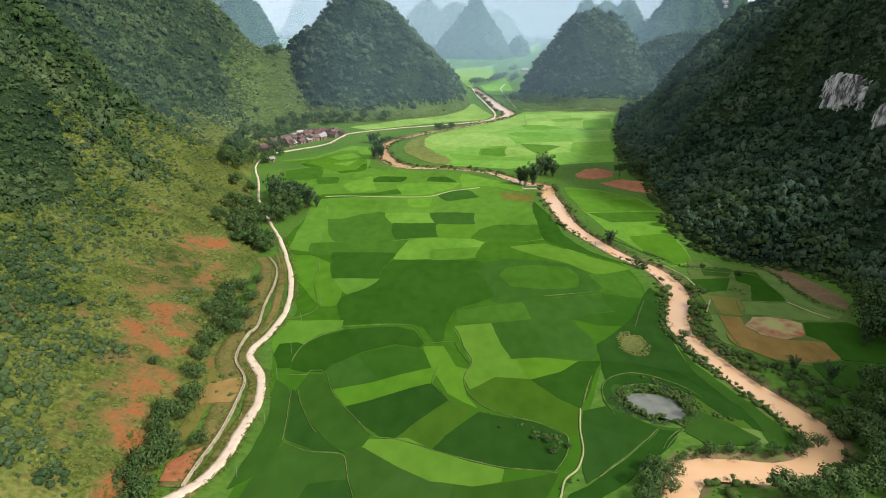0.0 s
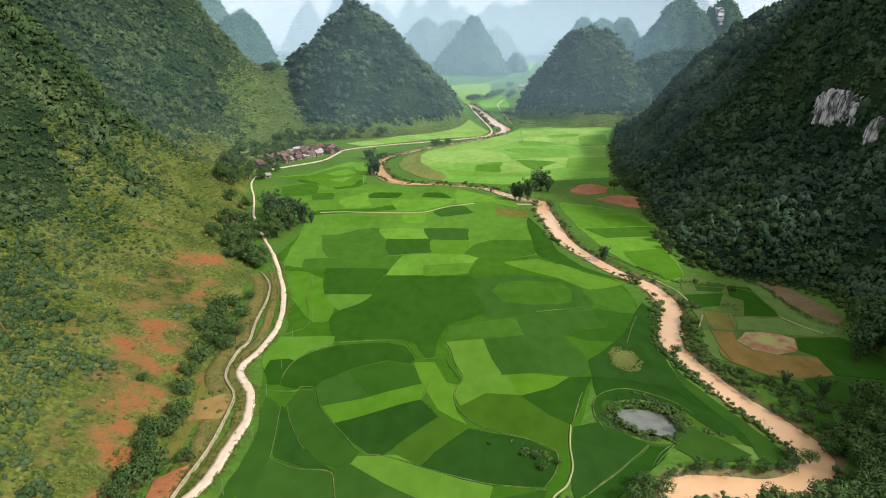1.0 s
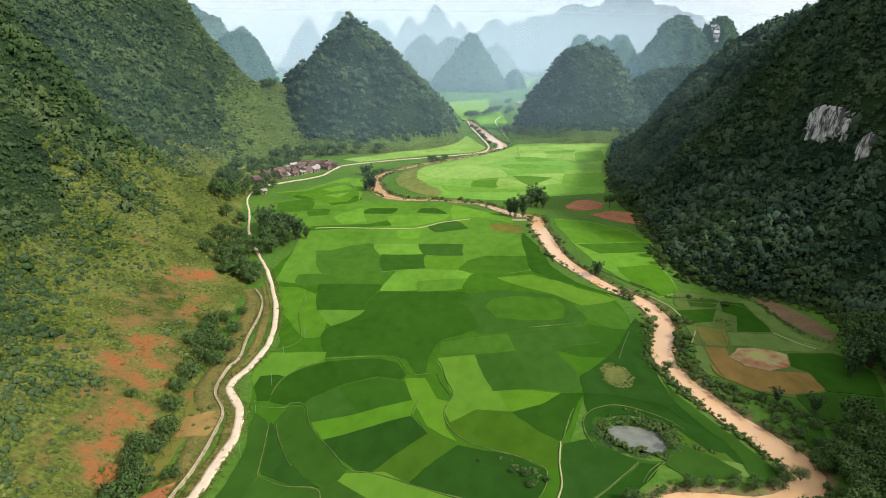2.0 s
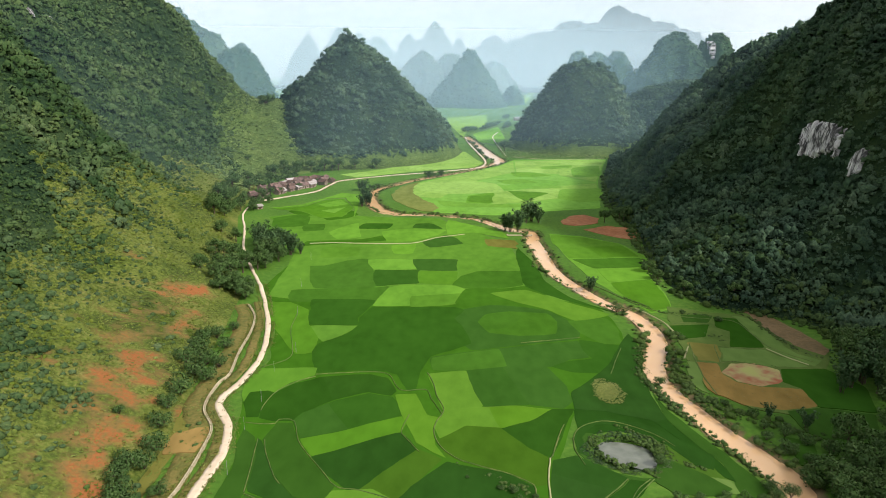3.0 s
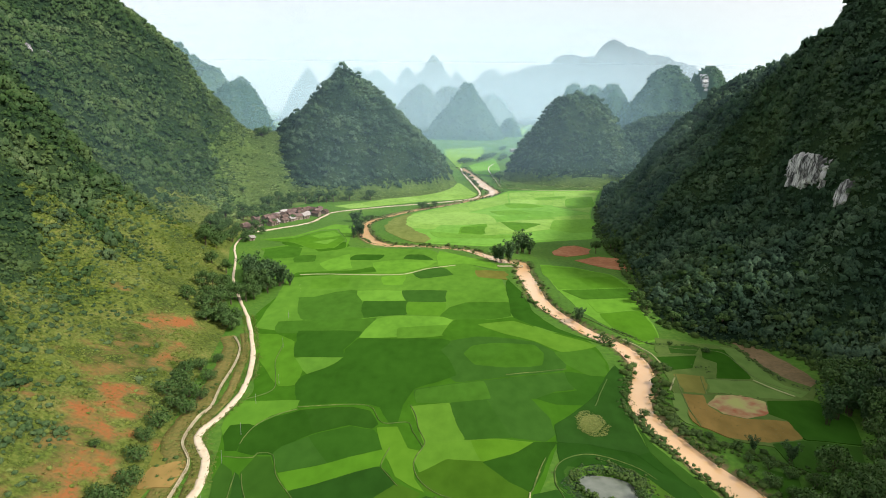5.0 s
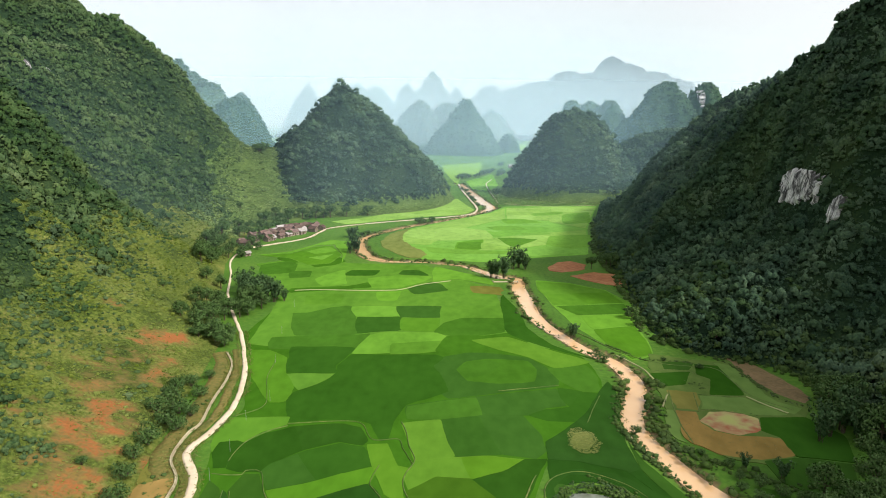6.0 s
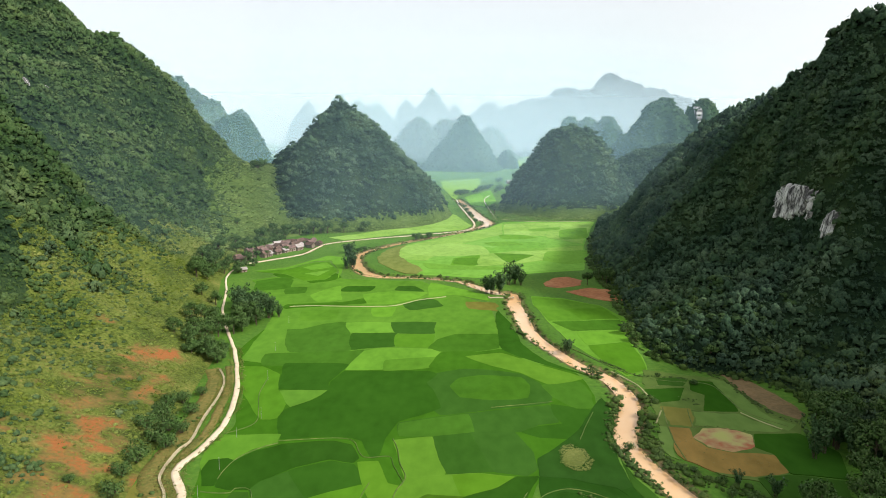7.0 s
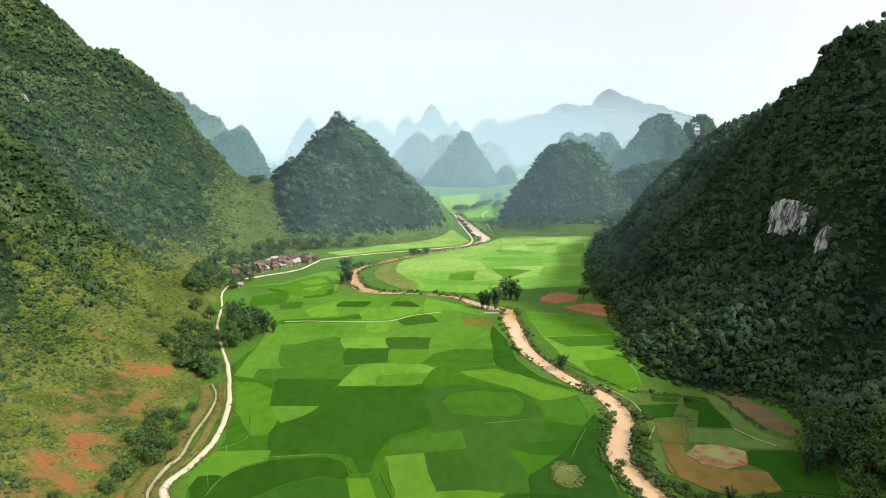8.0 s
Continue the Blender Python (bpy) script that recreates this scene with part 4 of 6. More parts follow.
way('road', 4.4, (-131.4, 502.4), (-113.6, 522.3), (-95.8, 546.2), (-89.3, 579.3), (-82.5, 600.8), (-47.4, 630.2), (-6, 655.5), (37.7, 686.7), (51.9, 729.3), (47.3, 820.9), (40.6, 916.8), (37.7, 1004.6))
way('road', 2.2, (79, 788.8), (78, 859.4), (77.1, 936.3), (78.9, 1011.7), (92.1, 1083.1))
way('track', 1.1, (-69.2, 379.1), (-55.3, 381.3), (-29.2, 380.6), (-9.8, 383.2), (3.3, 396.3), (20.6, 406))
way('track', 0.75, (36, 159.1), (34.3, 149.8), (33.1, 140.3), (30.9, 133.7), (27.3, 129.5), (25.1, 123.4), (22.6, 119.2))
way('bund', 1.3, (78.9, 307.2), (85.1, 295.2), (93.2, 278.9), (106.2, 267.1), (116.9, 264.3), (126.8, 260.3), (128.8, 235.5), (138.5, 222.3))
way('track', 1.5, (85.2, 779.7), (130.1, 761.8), (189, 774.1))
way('bund', 0.8, (-27.5, 159.5), (-22.8, 152.1), (-18.1, 145.7), (-12.1, 144.2), (-2.2, 139.7), (5.8, 136.2), (12.9, 133.8), (18.7, 132.9), (25.8, 131.9))
way('bund', 0.8, (2.6, 210.1), (4.4, 203.3), (6.4, 191.4), (7.9, 184.8), (5.7, 177.1), (5.2, 171.3), (6.7, 165.2), (11, 159.1), (16.8, 155.7), (23.8, 152.5), (29, 148.4), (30.4, 145.8), (29.1, 139), (25.1, 131.9))
way('bund', 0.7, (-39.8, 142.4), (-32.6, 138.8), (-24.6, 137.7), (-22, 128.2), (-19.9, 121.8))
way('bund', 0.7, (-43, 167.1), (-41.1, 152.5), (-39.9, 142.9))
way('bund', 0.7, (-41.1, 166.6), (-38.5, 158.8), (-34.8, 150.7), (-32, 146.5))
way('bund', 0.8, (54.3, 150.2), (45.5, 140.6), (35.2, 130.6))
way('bund', 0.8, (60.9, 150.1), (56.6, 145.6), (54.1, 142))
way('bund', 0.7, (73.1, 233), (66.9, 217.8), (64.3, 210.9))
way('bund', 0.7, (-46.4, 182.8), (-46.1, 187.9), (-44.5, 195.6), (-40.2, 201.9), (-34.3, 206.4))
way('bund', 0.6, (-48.8, 175.8), (-44.6, 175.3), (-40.2, 175.5), (-39.7, 177.8), (-35.1, 177), (-31.8, 166.9), (-27.7, 159.5))
way('bund', 0.6, (-34.5, 208.1), (-16.9, 210.2), (-10.1, 207.8), (-5.6, 197.5), (2.2, 197.8), (4.2, 191.3), (7.2, 182.6))
way('bund', 0.6, (-2.1, 181.6), (-3.8, 172.2), (-2.8, 169.1), (1.4, 161.6))
way('bund', 0.6, (40.2, 169.4), (36.3, 159.1))
way('bund', 0.6, (-52.6, 265.8), (-51.2, 246.8), (-45.9, 222.6), (-53.4, 213.2))
way('bund', 0.6, (36.7, 236.7), (60, 242.7))
way('bund', 1.0, (99.9, 238.3), (96.8, 221.6), (94.8, 208.6), (94.5, 196.9))
way('bund', 0.9, (97.2, 221.6), (104.1, 220.4), (109.6, 222.0), (119.2, 219.0))
way('bund', 0.9, (108.7, 236.5), (106.3, 226.7), (105.0, 221.4))
way('bund', 0.9, (109.8, 235.5), (118.5, 233.6), (126.1, 233.9))
way('track', 1.1, (126.9, 233.9), (130.6, 226.4), (135.4, 219.9))
way('track', 1.0, (89.9, 276.2), (96.1, 262.9), (97.9, 250.7), (97.5, 242.6))
way('track', 1.0, (98.6, 235.1), (93.2, 223.9))
way('bund', 0.8, (100.3, 258.0), (106.7, 260.1), (114.1, 258.5), (116.6, 254.9))
way('bund', 0.6, (44.8, 156.2), (43.6, 163.1), (43.9, 169.0), (46.3, 174.4), (50.5, 177.7), (55.4, 179.2), (61.1, 177.0), (67.6, 171.8), (71.2, 165.8))
way('bund', 0.6, (53.2, 149.2), (47.2, 142.6), (40.9, 136.5), (35.1, 130.6))
way('bund', 0.6, (59.9, 150.1), (55.9, 146.4), (53.1, 141.6))
way('bund', 0.7, (36.9, 160.1), (39.4, 168.9), (42.6, 176.9))


def canal(*points):
    line = smooth_line(points, 1.5)
    h = np.maximum(0, left_land(line[:, 0], line[:, 1])) + 0.75
    side = sideways(line)
    rows = []
    for off, up in ((-0.34, -1.2), (-0.34, 0), (-0.22, 0), (-0.2, -0.3), (0.2, -0.3), (0.22, 0), (0.34, 0), (0.34, -1.2)):
        rows.append(np.concatenate([line + side * off, (h + up)[:, None]], 1))
    n = len(rows)
    a = (np.arange(len(line) - 1)[:, None] * n + np.arange(n - 1)[None]).ravel()
    return tagged(tris("canal", np.stack(rows, 1).reshape(-1, 3), np.stack([a, a + n, a + n + 1, a + 1], 1), LINING, False),
                  "narrow concrete irrigation canal beside the road", "canal", kind="structure")


CANAL = [(-57.9, 125.1), (-57.2, 133.8), (-55.9, 146.4), (-56.3, 164.8), (-57.7, 173.2), (-63.4, 184.2), (-64.3, 199.7), (-62.8, 207), (-64.8, 224.4), (-66, 243.9), (-68.9, 260.5), (-75, 274)]
canal(*CANAL)

# ---- rice plots ----
plots_made = 0
stubble_outlines = []


def stubble_at(x, y):
    """1 inside a stubble field."""
    inside = np.zeros(x.shape, bool)
    for p in stubble_outlines:
        odd = np.zeros(x.shape, bool)
        for (ax, ay), (bx, by) in zip(p, np.roll(p, -1, 0)):
            odd ^= ((ay > y) != (by > y)) & (x < (bx - ax) * (y - ay) / (by - ay + 1e-9) + ax)
        inside |= odd
    return inside * 0.75


def half_of(p, centre, normal):
    """The part of the outline p on one side of a line."""
    out = []
    d = (p - centre) @ normal
    for a, b, i, j in zip(p, np.roll(p, -1, 0), d, np.roll(d, -1)):
        if i >= 0:
            out.append(a)
        if (i >= 0) != (j >= 0):
            out.append(a + (b - a) * (i / (i - j)))
    return np.array(out)


def plot(look_of, *corners):
    """A field, split into family plots where it is large."""
    p = np.array(corners, float)
    x, y = p[:, 0], p[:, 1]
    area = abs(np.dot(x, np.roll(y, -1)) - np.dot(y, np.roll(x, -1))) / 2
    far = y.mean() > 400
    if look_of == STRAW:
        stubble_outlines.append(p)
    if look_of in (RED, SAND, PLOUGHED, STRAW, YELLOW, ROUGH, CROP, MEDLEY) or area > 12000:
        return one_plot(look_of, p)
    rng = np.random.RandomState(int(abs(x.sum() * 7 + y.sum() * 13)) % 99991)
    pieces, done = [(p, area)], []
    while pieces:
        q, size = pieces.pop()
        if size < (900 if far else 430) * rng.uniform(0.7, 1.5) or len(q) < 3:
            done.append(q)
            continue
        spread = np.cov((q - q.mean(0)).T)
        value, axes = np.linalg.eigh(spread)
        n = axes[:, 1] + rng.randn(2) * 0.1
        n /= np.linalg.norm(n)
        centre = q.mean(0) + n * rng.uniform(-0.25, 0.25) * math.sqrt(value[1])
        for side in (half_of(q, centre, n), half_of(q, centre, -n)):
            if len(side) > 2:
                u, v = side[:, 0], side[:, 1]
                pieces.append((side, abs(np.dot(u, np.roll(v, -1)) - np.dot(v, np.roll(u, -1))) / 2))
    if len(done) < 2:
        return one_plot(look_of, p)
    one_plot(look_of, p)
    for q in done:
        one_plot(look_of, q, 0.1 if far else 0.05)


def field(look_of, *corners):
    """A field under one crop: its outline bends softly between the corners."""
    p = np.array(corners, float)
    closed = smooth_line(np.concatenate([p[-2:], p, p[:2]]), 2.5)[:, :2]
    a, b = (int(np.argmin(np.hypot(*(closed - q).T) + np.where(late, 0, 1e3))) for q, late in ((p[0], np.arange(len(closed)) < len(closed) / 2), (p[0], np.arange(len(closed)) > len(closed) / 2)))
    straight = np.concatenate([q + (r - q) * np.linspace(0, 1, 40, endpoint=False)[:, None] for q, r in zip(p, np.roll(p, -1, 0))])
    soft = closed[a:b]
    near = straight[[int(np.argmin(np.hypot(*(straight - q).T))) for q in soft]]
    return one_plot(look_of, 0.35 * soft + 0.65 * near, 0.1 if p[:, 1].mean() < 400 else 0.4)


def one_plot(look_of, p, grow=None):
    """A plot of crop: a low slab with uneven edges."""
    global plots_made
    material, label = look_of
    q = np.roll(p, -1, 0)
    if grow is None:
        p = np.stack([p * 0.96 + q * 0.04, p * 0.04 + q * 0.96], 1).reshape(-1, 2)
        grow = 0.35 if p[0][1] < 400 else 1.0
    p = p + (p - p.mean(0)) / (np.linalg.norm(p - p.mean(0), axis=1)[:, None] + 1e-6) * grow
    ring = []
    for a, b in zip(p, np.roll(p, -1, 0)):
        n = max(1, int(np.linalg.norm(b - a) / 2.5))
        ring += [a + (b - a) * t for t in np.arange(n) / n]
    ring = np.array(ring)
    ring += np.stack([fbm(ring[:, 0], ring[:, 1], 5), fbm(ring[:, 0] + 30, ring[:, 1], 5)], 1) * (1.6 if look_of in (RED, SAND, PLOUGHED, STRAW, YELLOW, ROUGH, CROP, MEDLEY) else 0.35)
    ring += np.stack([fbm(ring[:, 0] + 11, ring[:, 1], 22), fbm(ring[:, 0], ring[:, 1] + 77, 22)], 1) * 1.5
    if ring[:, 1].max() < 760 and len(ring) < 2000:
        gap = river_gap(ring[:, 0], ring[:, 1])
        wet = gap < 1.6
        if wet.any():
            x, y = ring[wet, 0], ring[wet, 1]
            slope = np.stack([river_gap(x + 0.5, y) - river_gap(x - 0.5, y), river_gap(x, y + 0.5) - river_gap(x, y - 0.5)], 1)
            slope /= np.linalg.norm(slope, axis=1)[:, None] + 1e-6
            ring[wet] += slope * (1.6 - gap[wet])[:, None]
    z = 0.1 + 0.0007 * plots_made + (0.15 if ring[:, 0].mean() < -52 and ring[:, 1].mean() < 260 and look_of in (RED, STRAW) else 0)
    plots_made += 1
    bm = bmesh.new()
    top = [bm.verts.new((a, b, z)) for a, b in ring]
    foot = [bm.verts.new((a, b, -0.4)) for a, b in ring]
    face = bm.faces.new(top)
    if face.normal.z < 0 or sum(a[0] * b[1] - a[1] * b[0] for a, b in zip(ring, np.roll(ring, -1, 0))) < 0:
        face.normal_flip()
    for i in range(len(top)):
        j = (i + 1) % len(top)
        bm.faces.new((top[i], top[j], foot[j], foot[i]))
    bmesh.ops.recalc_face_normals(bm, faces=bm.faces)
    bare = look_of in (RED, SAND, PLOUGHED)
    return tagged(part("bare_field" if bare else "crop_field", bm, material), label, "field", "field plots on the valley floor")


plot(MID, (-75.3, 298.2), (-62.5, 265), (-56.8, 246.3), (-52.9, 219.6), (-53.7, 205.8), (-53.3, 189.6), (-50.7, 175.6), (-46.9, 157.6), (-46, 137.8), (-46.6, 120.8), (-45, 115.6), (20.6, 117.3), (30.6, 133.6), (36.6, 154.9), (46.8, 184.3), (64, 192.2), (73.8, 220.2), (77.1, 246.7), (74.7, 273.4), (55, 299.7), (47.3, 343.2), (46.1, 386.7), (17.8, 425), (3.6, 448.7), (-47.9, 453.4), (-83, 469.1), (-109.7, 448.3), (-75, 382.2), (-72.3, 335.7))
plot(LIGHT, (-70, 286.4), (-72.3, 335.7), (-75, 382.2), (-109.7, 448.3), (-83, 469.1), (-47.9, 453.4), (3.6, 448.7), (17.8, 425), (46.1, 386.7), (47.3, 343.2), (55, 299.7), (64.9, 284.5), (18, 291.2), (-21.9, 279.9), (-46.5, 280.1))
plot(FRESH, (-30.2, 527.2), (-15.3, 595.2), (20.8, 647.4), (66.2, 709.3), (85.7, 755.3), (189, 768.6), (146.2, 612.2), (121.7, 492.6), (84.2, 479.4), (42.6, 462.7), (3.7, 470.7), (-8.3, 479.4))
plot(VIVID, (73.9, 409.5), (92.4, 403.7), (111.1, 386), (117.4, 358.6), (109.9, 320.3), (109.1, 296.2), (105.5, 277.8), (95.8, 271.7), (88.7, 289.6), (81.8, 314.1), (75.9, 353.7), (71.6, 385.9))
plot(SHADY, (46, 172), (47, 186), (57, 184.5), (69, 180), (74, 168), (69, 166), (64, 171.5), (57, 173.5), (50, 171.5))
plot(OLIVE, (69, 166), (74, 168), (79, 158), (79, 148), (66, 148), (64, 152), (68, 158), (69, 163))
plot(DULL, (46, 172), (50, 171.5), (47, 165), (47, 159), (52, 153), (58, 150.5), (64, 152), (66, 148), (54, 150), (46, 158), (43.5, 162))
plot(DULL, (75, 199), (76, 186), (79.5, 174), (83.5, 163), (86.5, 152), (88, 146), (84, 142), (79, 143), (80.5, 150), (80.9, 158), (77.5, 168), (74, 180))
plot(CROP, (-67, 146), (-66.6, 158.4), (-69, 175.4), (-68, 182), (-63.6, 174.4), (-63.2, 152.3), (-63, 139))
plot(BRIGHT, (2.8, 209.9), (15.4, 212.7), (19.5, 187.9), (8.1, 184.3))
plot(BRIGHT, (8.1, 184.3), (19.4, 187.2), (29.9, 188), (40.2, 185.8), (32.7, 177.9), (24.8, 174.4), (15.1, 175.3), (7.5, 168.1), (6.1, 174.3))
plot(OLIVE, (15.1, 175.3), (24.8, 174.4), (27, 171.9), (30.7, 164.4), (35.1, 158.9), (33.3, 147.2), (30.1, 146.6), (25.1, 151.9), (16.7, 155.6), (9.5, 160), (6.7, 166.6))
plot(DARK, (24.8, 174.4), (32.7, 177.9), (40.2, 185.8), (46.8, 186.1), (40.1, 169.2), (35.7, 158.9), (30.7, 164.4), (26.8, 170.9))
plot(DEEP, (15.8, 212.7), (27.7, 215.9), (31.6, 200.8), (34.4, 189.2), (19.8, 187.9))
plot(DEEP, (28.1, 215.9), (42.6, 217.5), (48.2, 201.5), (48, 191.6), (43.5, 186.6), (34.7, 189.2), (32, 201.7))
field(MID, (-60.4, 333.8), (-53.2, 335.1), (-43.2, 346.0), (-31.9, 348.6), (-23.6, 301.1), (-50.4, 298.6), (-55.0, 308.6))
field(DEEP, (-26.6, 328.1), (-5.2, 329.9), (-3.6, 307.7), (-15.8, 304.7), (-23.5, 301.9))
field(VIVID, (-31.5, 347.5), (-8.5, 348.4), (-6.1, 330.8), (-27.0, 329.1))
field(DEEP, (-8.3, 349.5), (14.9, 349.3), (14.7, 328.6), (-5.4, 328.9))
field(LIGHT, (-4.8, 326.9), (14.7, 326.7), (12.2, 306.5), (-3.3, 307.7))
field(MID, (11.9, 305.7), (16.6, 320.1), (24.6, 328.0), (46.1, 329.7), (45.3, 307.7), (36.9, 303.1), (21.1, 300.1))
field(LIGHT, (15.5, 348.2), (46.6, 351.6), (46.2, 330.7), (24.7, 329.0), (16.1, 322.0))
field(LIGHT, (-59.7, 370.8), (-40.9, 372.8), (-39.1, 355.0), (-57.6, 350.9))
field(VIVID, (-22.1, 377.3), (-8.7, 380.5), (-8.9, 360.8), (-19.0, 359.3))
field(MID, (-60.9, 295.0), (-50.2, 297.7), (-23.3, 300.3), (-17.7, 302.1), (-21.3, 282.3), (-57.7, 279.7))
field(DEEP, (-49.0, 283.0), (-21.9, 283.1), (-23.8, 270.9), (-26.7, 260.9), (-25.6, 252.8), (-45.2, 252.9), (-47.4, 270.2))
field(VIVID, (-17.5, 299.7), (-10.6, 304.9), (13.3, 304.9), (19.7, 297.6), (28.6, 294.7), (13.2, 282.7), (-3.8, 277.1), (-21.8, 275.8))
field(LIGHT, (-5.7, 288.9), (15.8, 293.5), (22.6, 283.7), (5.9, 276.7), (-5.6, 275.6))
field(LIGHT, (-44.6, 251.1), (-25.5, 252.2), (-28.1, 245.7), (-34.9, 235.6), (-38.9, 239.8))
field(LIGHT, (-71.4, 276.4), (-57.3, 278.3), (-48.1, 268.8), (-45.1, 252.3), (-38.7, 238.7), (-39.0, 226.7), (-45.0, 225.1), (-56.1, 244.9))
field(MID, (18.5, 300.0), (36.9, 302.3), (46.5, 306.0), (55.4, 294.0), (40.4, 282.8), (27.8, 278.0), (15.6, 273.4), (13.2, 281.2))
field(DEEP, (12.0, 260.1), (15.6, 272.1), (27.8, 278.0), (39.8, 276.3), (51.2, 271.8), (57.9, 261.4), (60.2, 248.1), (57.9, 241.3), (36.0, 235.3), (17.6, 229.7), (13.1, 241.2))
field(DEEP, (-21.6, 274.4), (-8.5, 274.8), (13.2, 275.5), (17.0, 271.4), (13.1, 262.0), (15.3, 251.6), (17.7, 235.9), (3.1, 224.4), (0.2, 211.4), (-0.4, 197.9), (-3.0, 197.1), (-7.6, 209.1), (-11.6, 211.2), (-22.9, 210.9), (-34.9, 209.7), (-39.4, 226.7), (-37.8, 234.4), (-27.9, 244.5), (-25.4, 252.8), (-25.9, 261.5))
field(SOFT, (21.3, 257.8), (26.0, 267.0), (35.7, 270.6), (50.8, 268.4), (53.6, 258.8), (50.6, 246.7), (36.8, 244.1), (25.1, 246.6))
field(MID, (21.8, 259.1), (26.7, 266.3), (35.6, 269.3), (39.6, 264.1), (33.2, 253.3), (24.6, 249.5))
field(DEEP, (3.1, 223.4), (18.1, 228.7), (35.9, 234.3), (57.6, 239.6), (58.3, 231.8), (59.0, 224.3), (51.7, 222.7), (46.0, 217.0), (34.3, 216.7), (28.4, 215.7), (14.9, 212.7), (4.5, 212.9))
field(MID, (3.5, 222.9), (18.1, 228.2), (27.8, 231.0), (29.3, 216.6), (14.9, 212.7), (4.5, 212.9))
field(DEEP, (58.4, 240.2), (67.6, 236.7), (59.9, 223.9), (58.5, 230.8))
field(MID, (58.3, 259.5), (73.5, 264.4), (76.3, 251.5), (75.1, 237.4), (67.6, 236.7), (60.2, 247.0))
field(DEEP, (45.0, 217.0), (51.6, 221.8), (59.8, 223.4), (67.5, 236.2), (74.5, 234.8), (66.4, 217.5), (62.4, 212.1), (51.1, 212.7))
field(BRIGHT, (29.9, 294.7), (45.8, 300.1), (62.6, 282.8), (76.8, 269.1), (71.1, 264.4), (61.2, 260.2), (51.4, 273.1), (40.3, 282.1))
field(DEEP, (46.4, 305.1), (46.6, 351.6), (50.4, 375.3), (54.2, 351.9), (56.6, 312.4), (65.9, 288.1), (77.6, 272.6), (62.9, 285.0))
field(MID, (-100.4, 467.0), (-96.2, 482.9), (-83.4, 500.3), (-74.3, 488.0), (-74.8, 473.9), (-57.8, 472.7), (-51.8, 459.7), (-57.4, 446.9), (-69.6, 441.2), (-78.5, 456.7), (-87.2, 452.7))
field(MID, (-105.4, 444.9), (-90.4, 458.0), (-82.6, 449.4), (-80.7, 424.3), (-99.0, 418.9))
field(MID, (-81.4, 427.5), (-69.1, 429.6), (-67.4, 412.5), (-78.9, 409.1))
field(DEEP, (-45.1, 417.9), (-43.2, 432.3), (-25.7, 433.0), (-27.0, 418.6))
field(DEEP, (-11.3, 422.3), (-9.9, 433.6), (-0.0, 434.0), (6.0, 419.9))
field(DEEP, (-5.1, 386.8), (3.4, 396.5), (8.9, 403.7), (15.2, 396.9), (19.3, 383.7), (12.3, 378.4), (0.3, 373.0))
field(CROP, (32.7, 394.8), (49.4, 392.7), (49.4, 374.7), (34.2, 379.1))
field(MID, (-72.4, 384.4), (-41.3, 390.8), (-29.2, 400.9), (-27.0, 388.6), (-40.3, 384.2), (-70.1, 374.2))
field(VIVID, (-30.2, 409.5), (-13.6, 419.2), (7.9, 416.9), (3.1, 403.5), (-11.1, 387.9), (-25.9, 387.3))
field(VIVID, (-62.8, 406.8), (-47.9, 433.7), (-42.8, 396.2), (-54.5, 390.3))
field(VIVID, (10.8, 444.5), (43.1, 413.8), (45.7, 398.1), (25.5, 411.6), (9.9, 406.6))
plot(LIGHT, (-31.1, 167.7), (-17.5, 174.2), (-2.1, 181.4), (-3.6, 173.3), (-4.4, 171.4), (-26.5, 159.6))
plot(DARK, (-46.3, 186.9), (-44.6, 195.8), (-40.1, 201.3), (-33.4, 205.8), (-16.7, 208.2), (-10.9, 206.3), (-7.2, 197.3), (-8.6, 194.4), (-15.9, 196.5), (-26.1, 191.4), (-33.6, 183.1), (-35.2, 177.8), (-41, 177.6), (-45.4, 179.1))
plot(DEEP, (-33.2, 183.1), (-25.6, 190.3), (-15.4, 195.3), (-8.2, 193.3), (-2.2, 182.5), (-17.5, 174.5), (-31.2, 168), (-34.9, 177.8))
plot(SHADY, (-26.3, 159.4), (-4.4, 171.1), (-2.8, 169), (1.2, 162), (-6.8, 152.2), (-12.8, 144.5), (-15.6, 144.9), (-21.3, 151.7))
plot(OLIVE, (-12.5, 144.5), (-6.5, 151.9), (1.5, 161.7), (7.9, 158), (0.5, 146.1), (-2.9, 140.4), (-7.8, 142.3))
plot(SHADY, (-2.7, 140.2), (0.7, 145.9), (9.4, 156.9), (16.6, 154), (23.7, 151.6), (29.9, 145.6), (28.8, 138.9), (26, 133.4), (12.3, 133.7), (1.8, 136.8))
plot(BRIGHT, (-20, 140.8), (-18.3, 143.7), (-9.3, 144.6), (-2.2, 139.1), (5.8, 135.6), (12.9, 133.3), (11.7, 129), (5.5, 127.2), (-3.3, 128.5), (-11.3, 133.4), (-18.4, 138.6))
plot(DULL, (-24.8, 138), (-20, 140.6), (-11.2, 133), (-3.3, 128.2), (5.5, 126.8), (14.5, 129), (25.8, 132.2), (21.4, 123.1), (11.1, 117), (-18.8, 116.3), (-21.3, 126.1))
plot(DULL, (-39.3, 141.6), (-30.4, 137.8), (-24.5, 136.9), (-22.2, 128), (-30.9, 127), (-33.2, 117.6), (-45, 115.6), (-43.6, 127.4), (-40.9, 136.8))
plot(SHADY, (-30.6, 126.6), (-22, 127.6), (-20.2, 122), (-19.2, 116.3), (-32.8, 115.9))
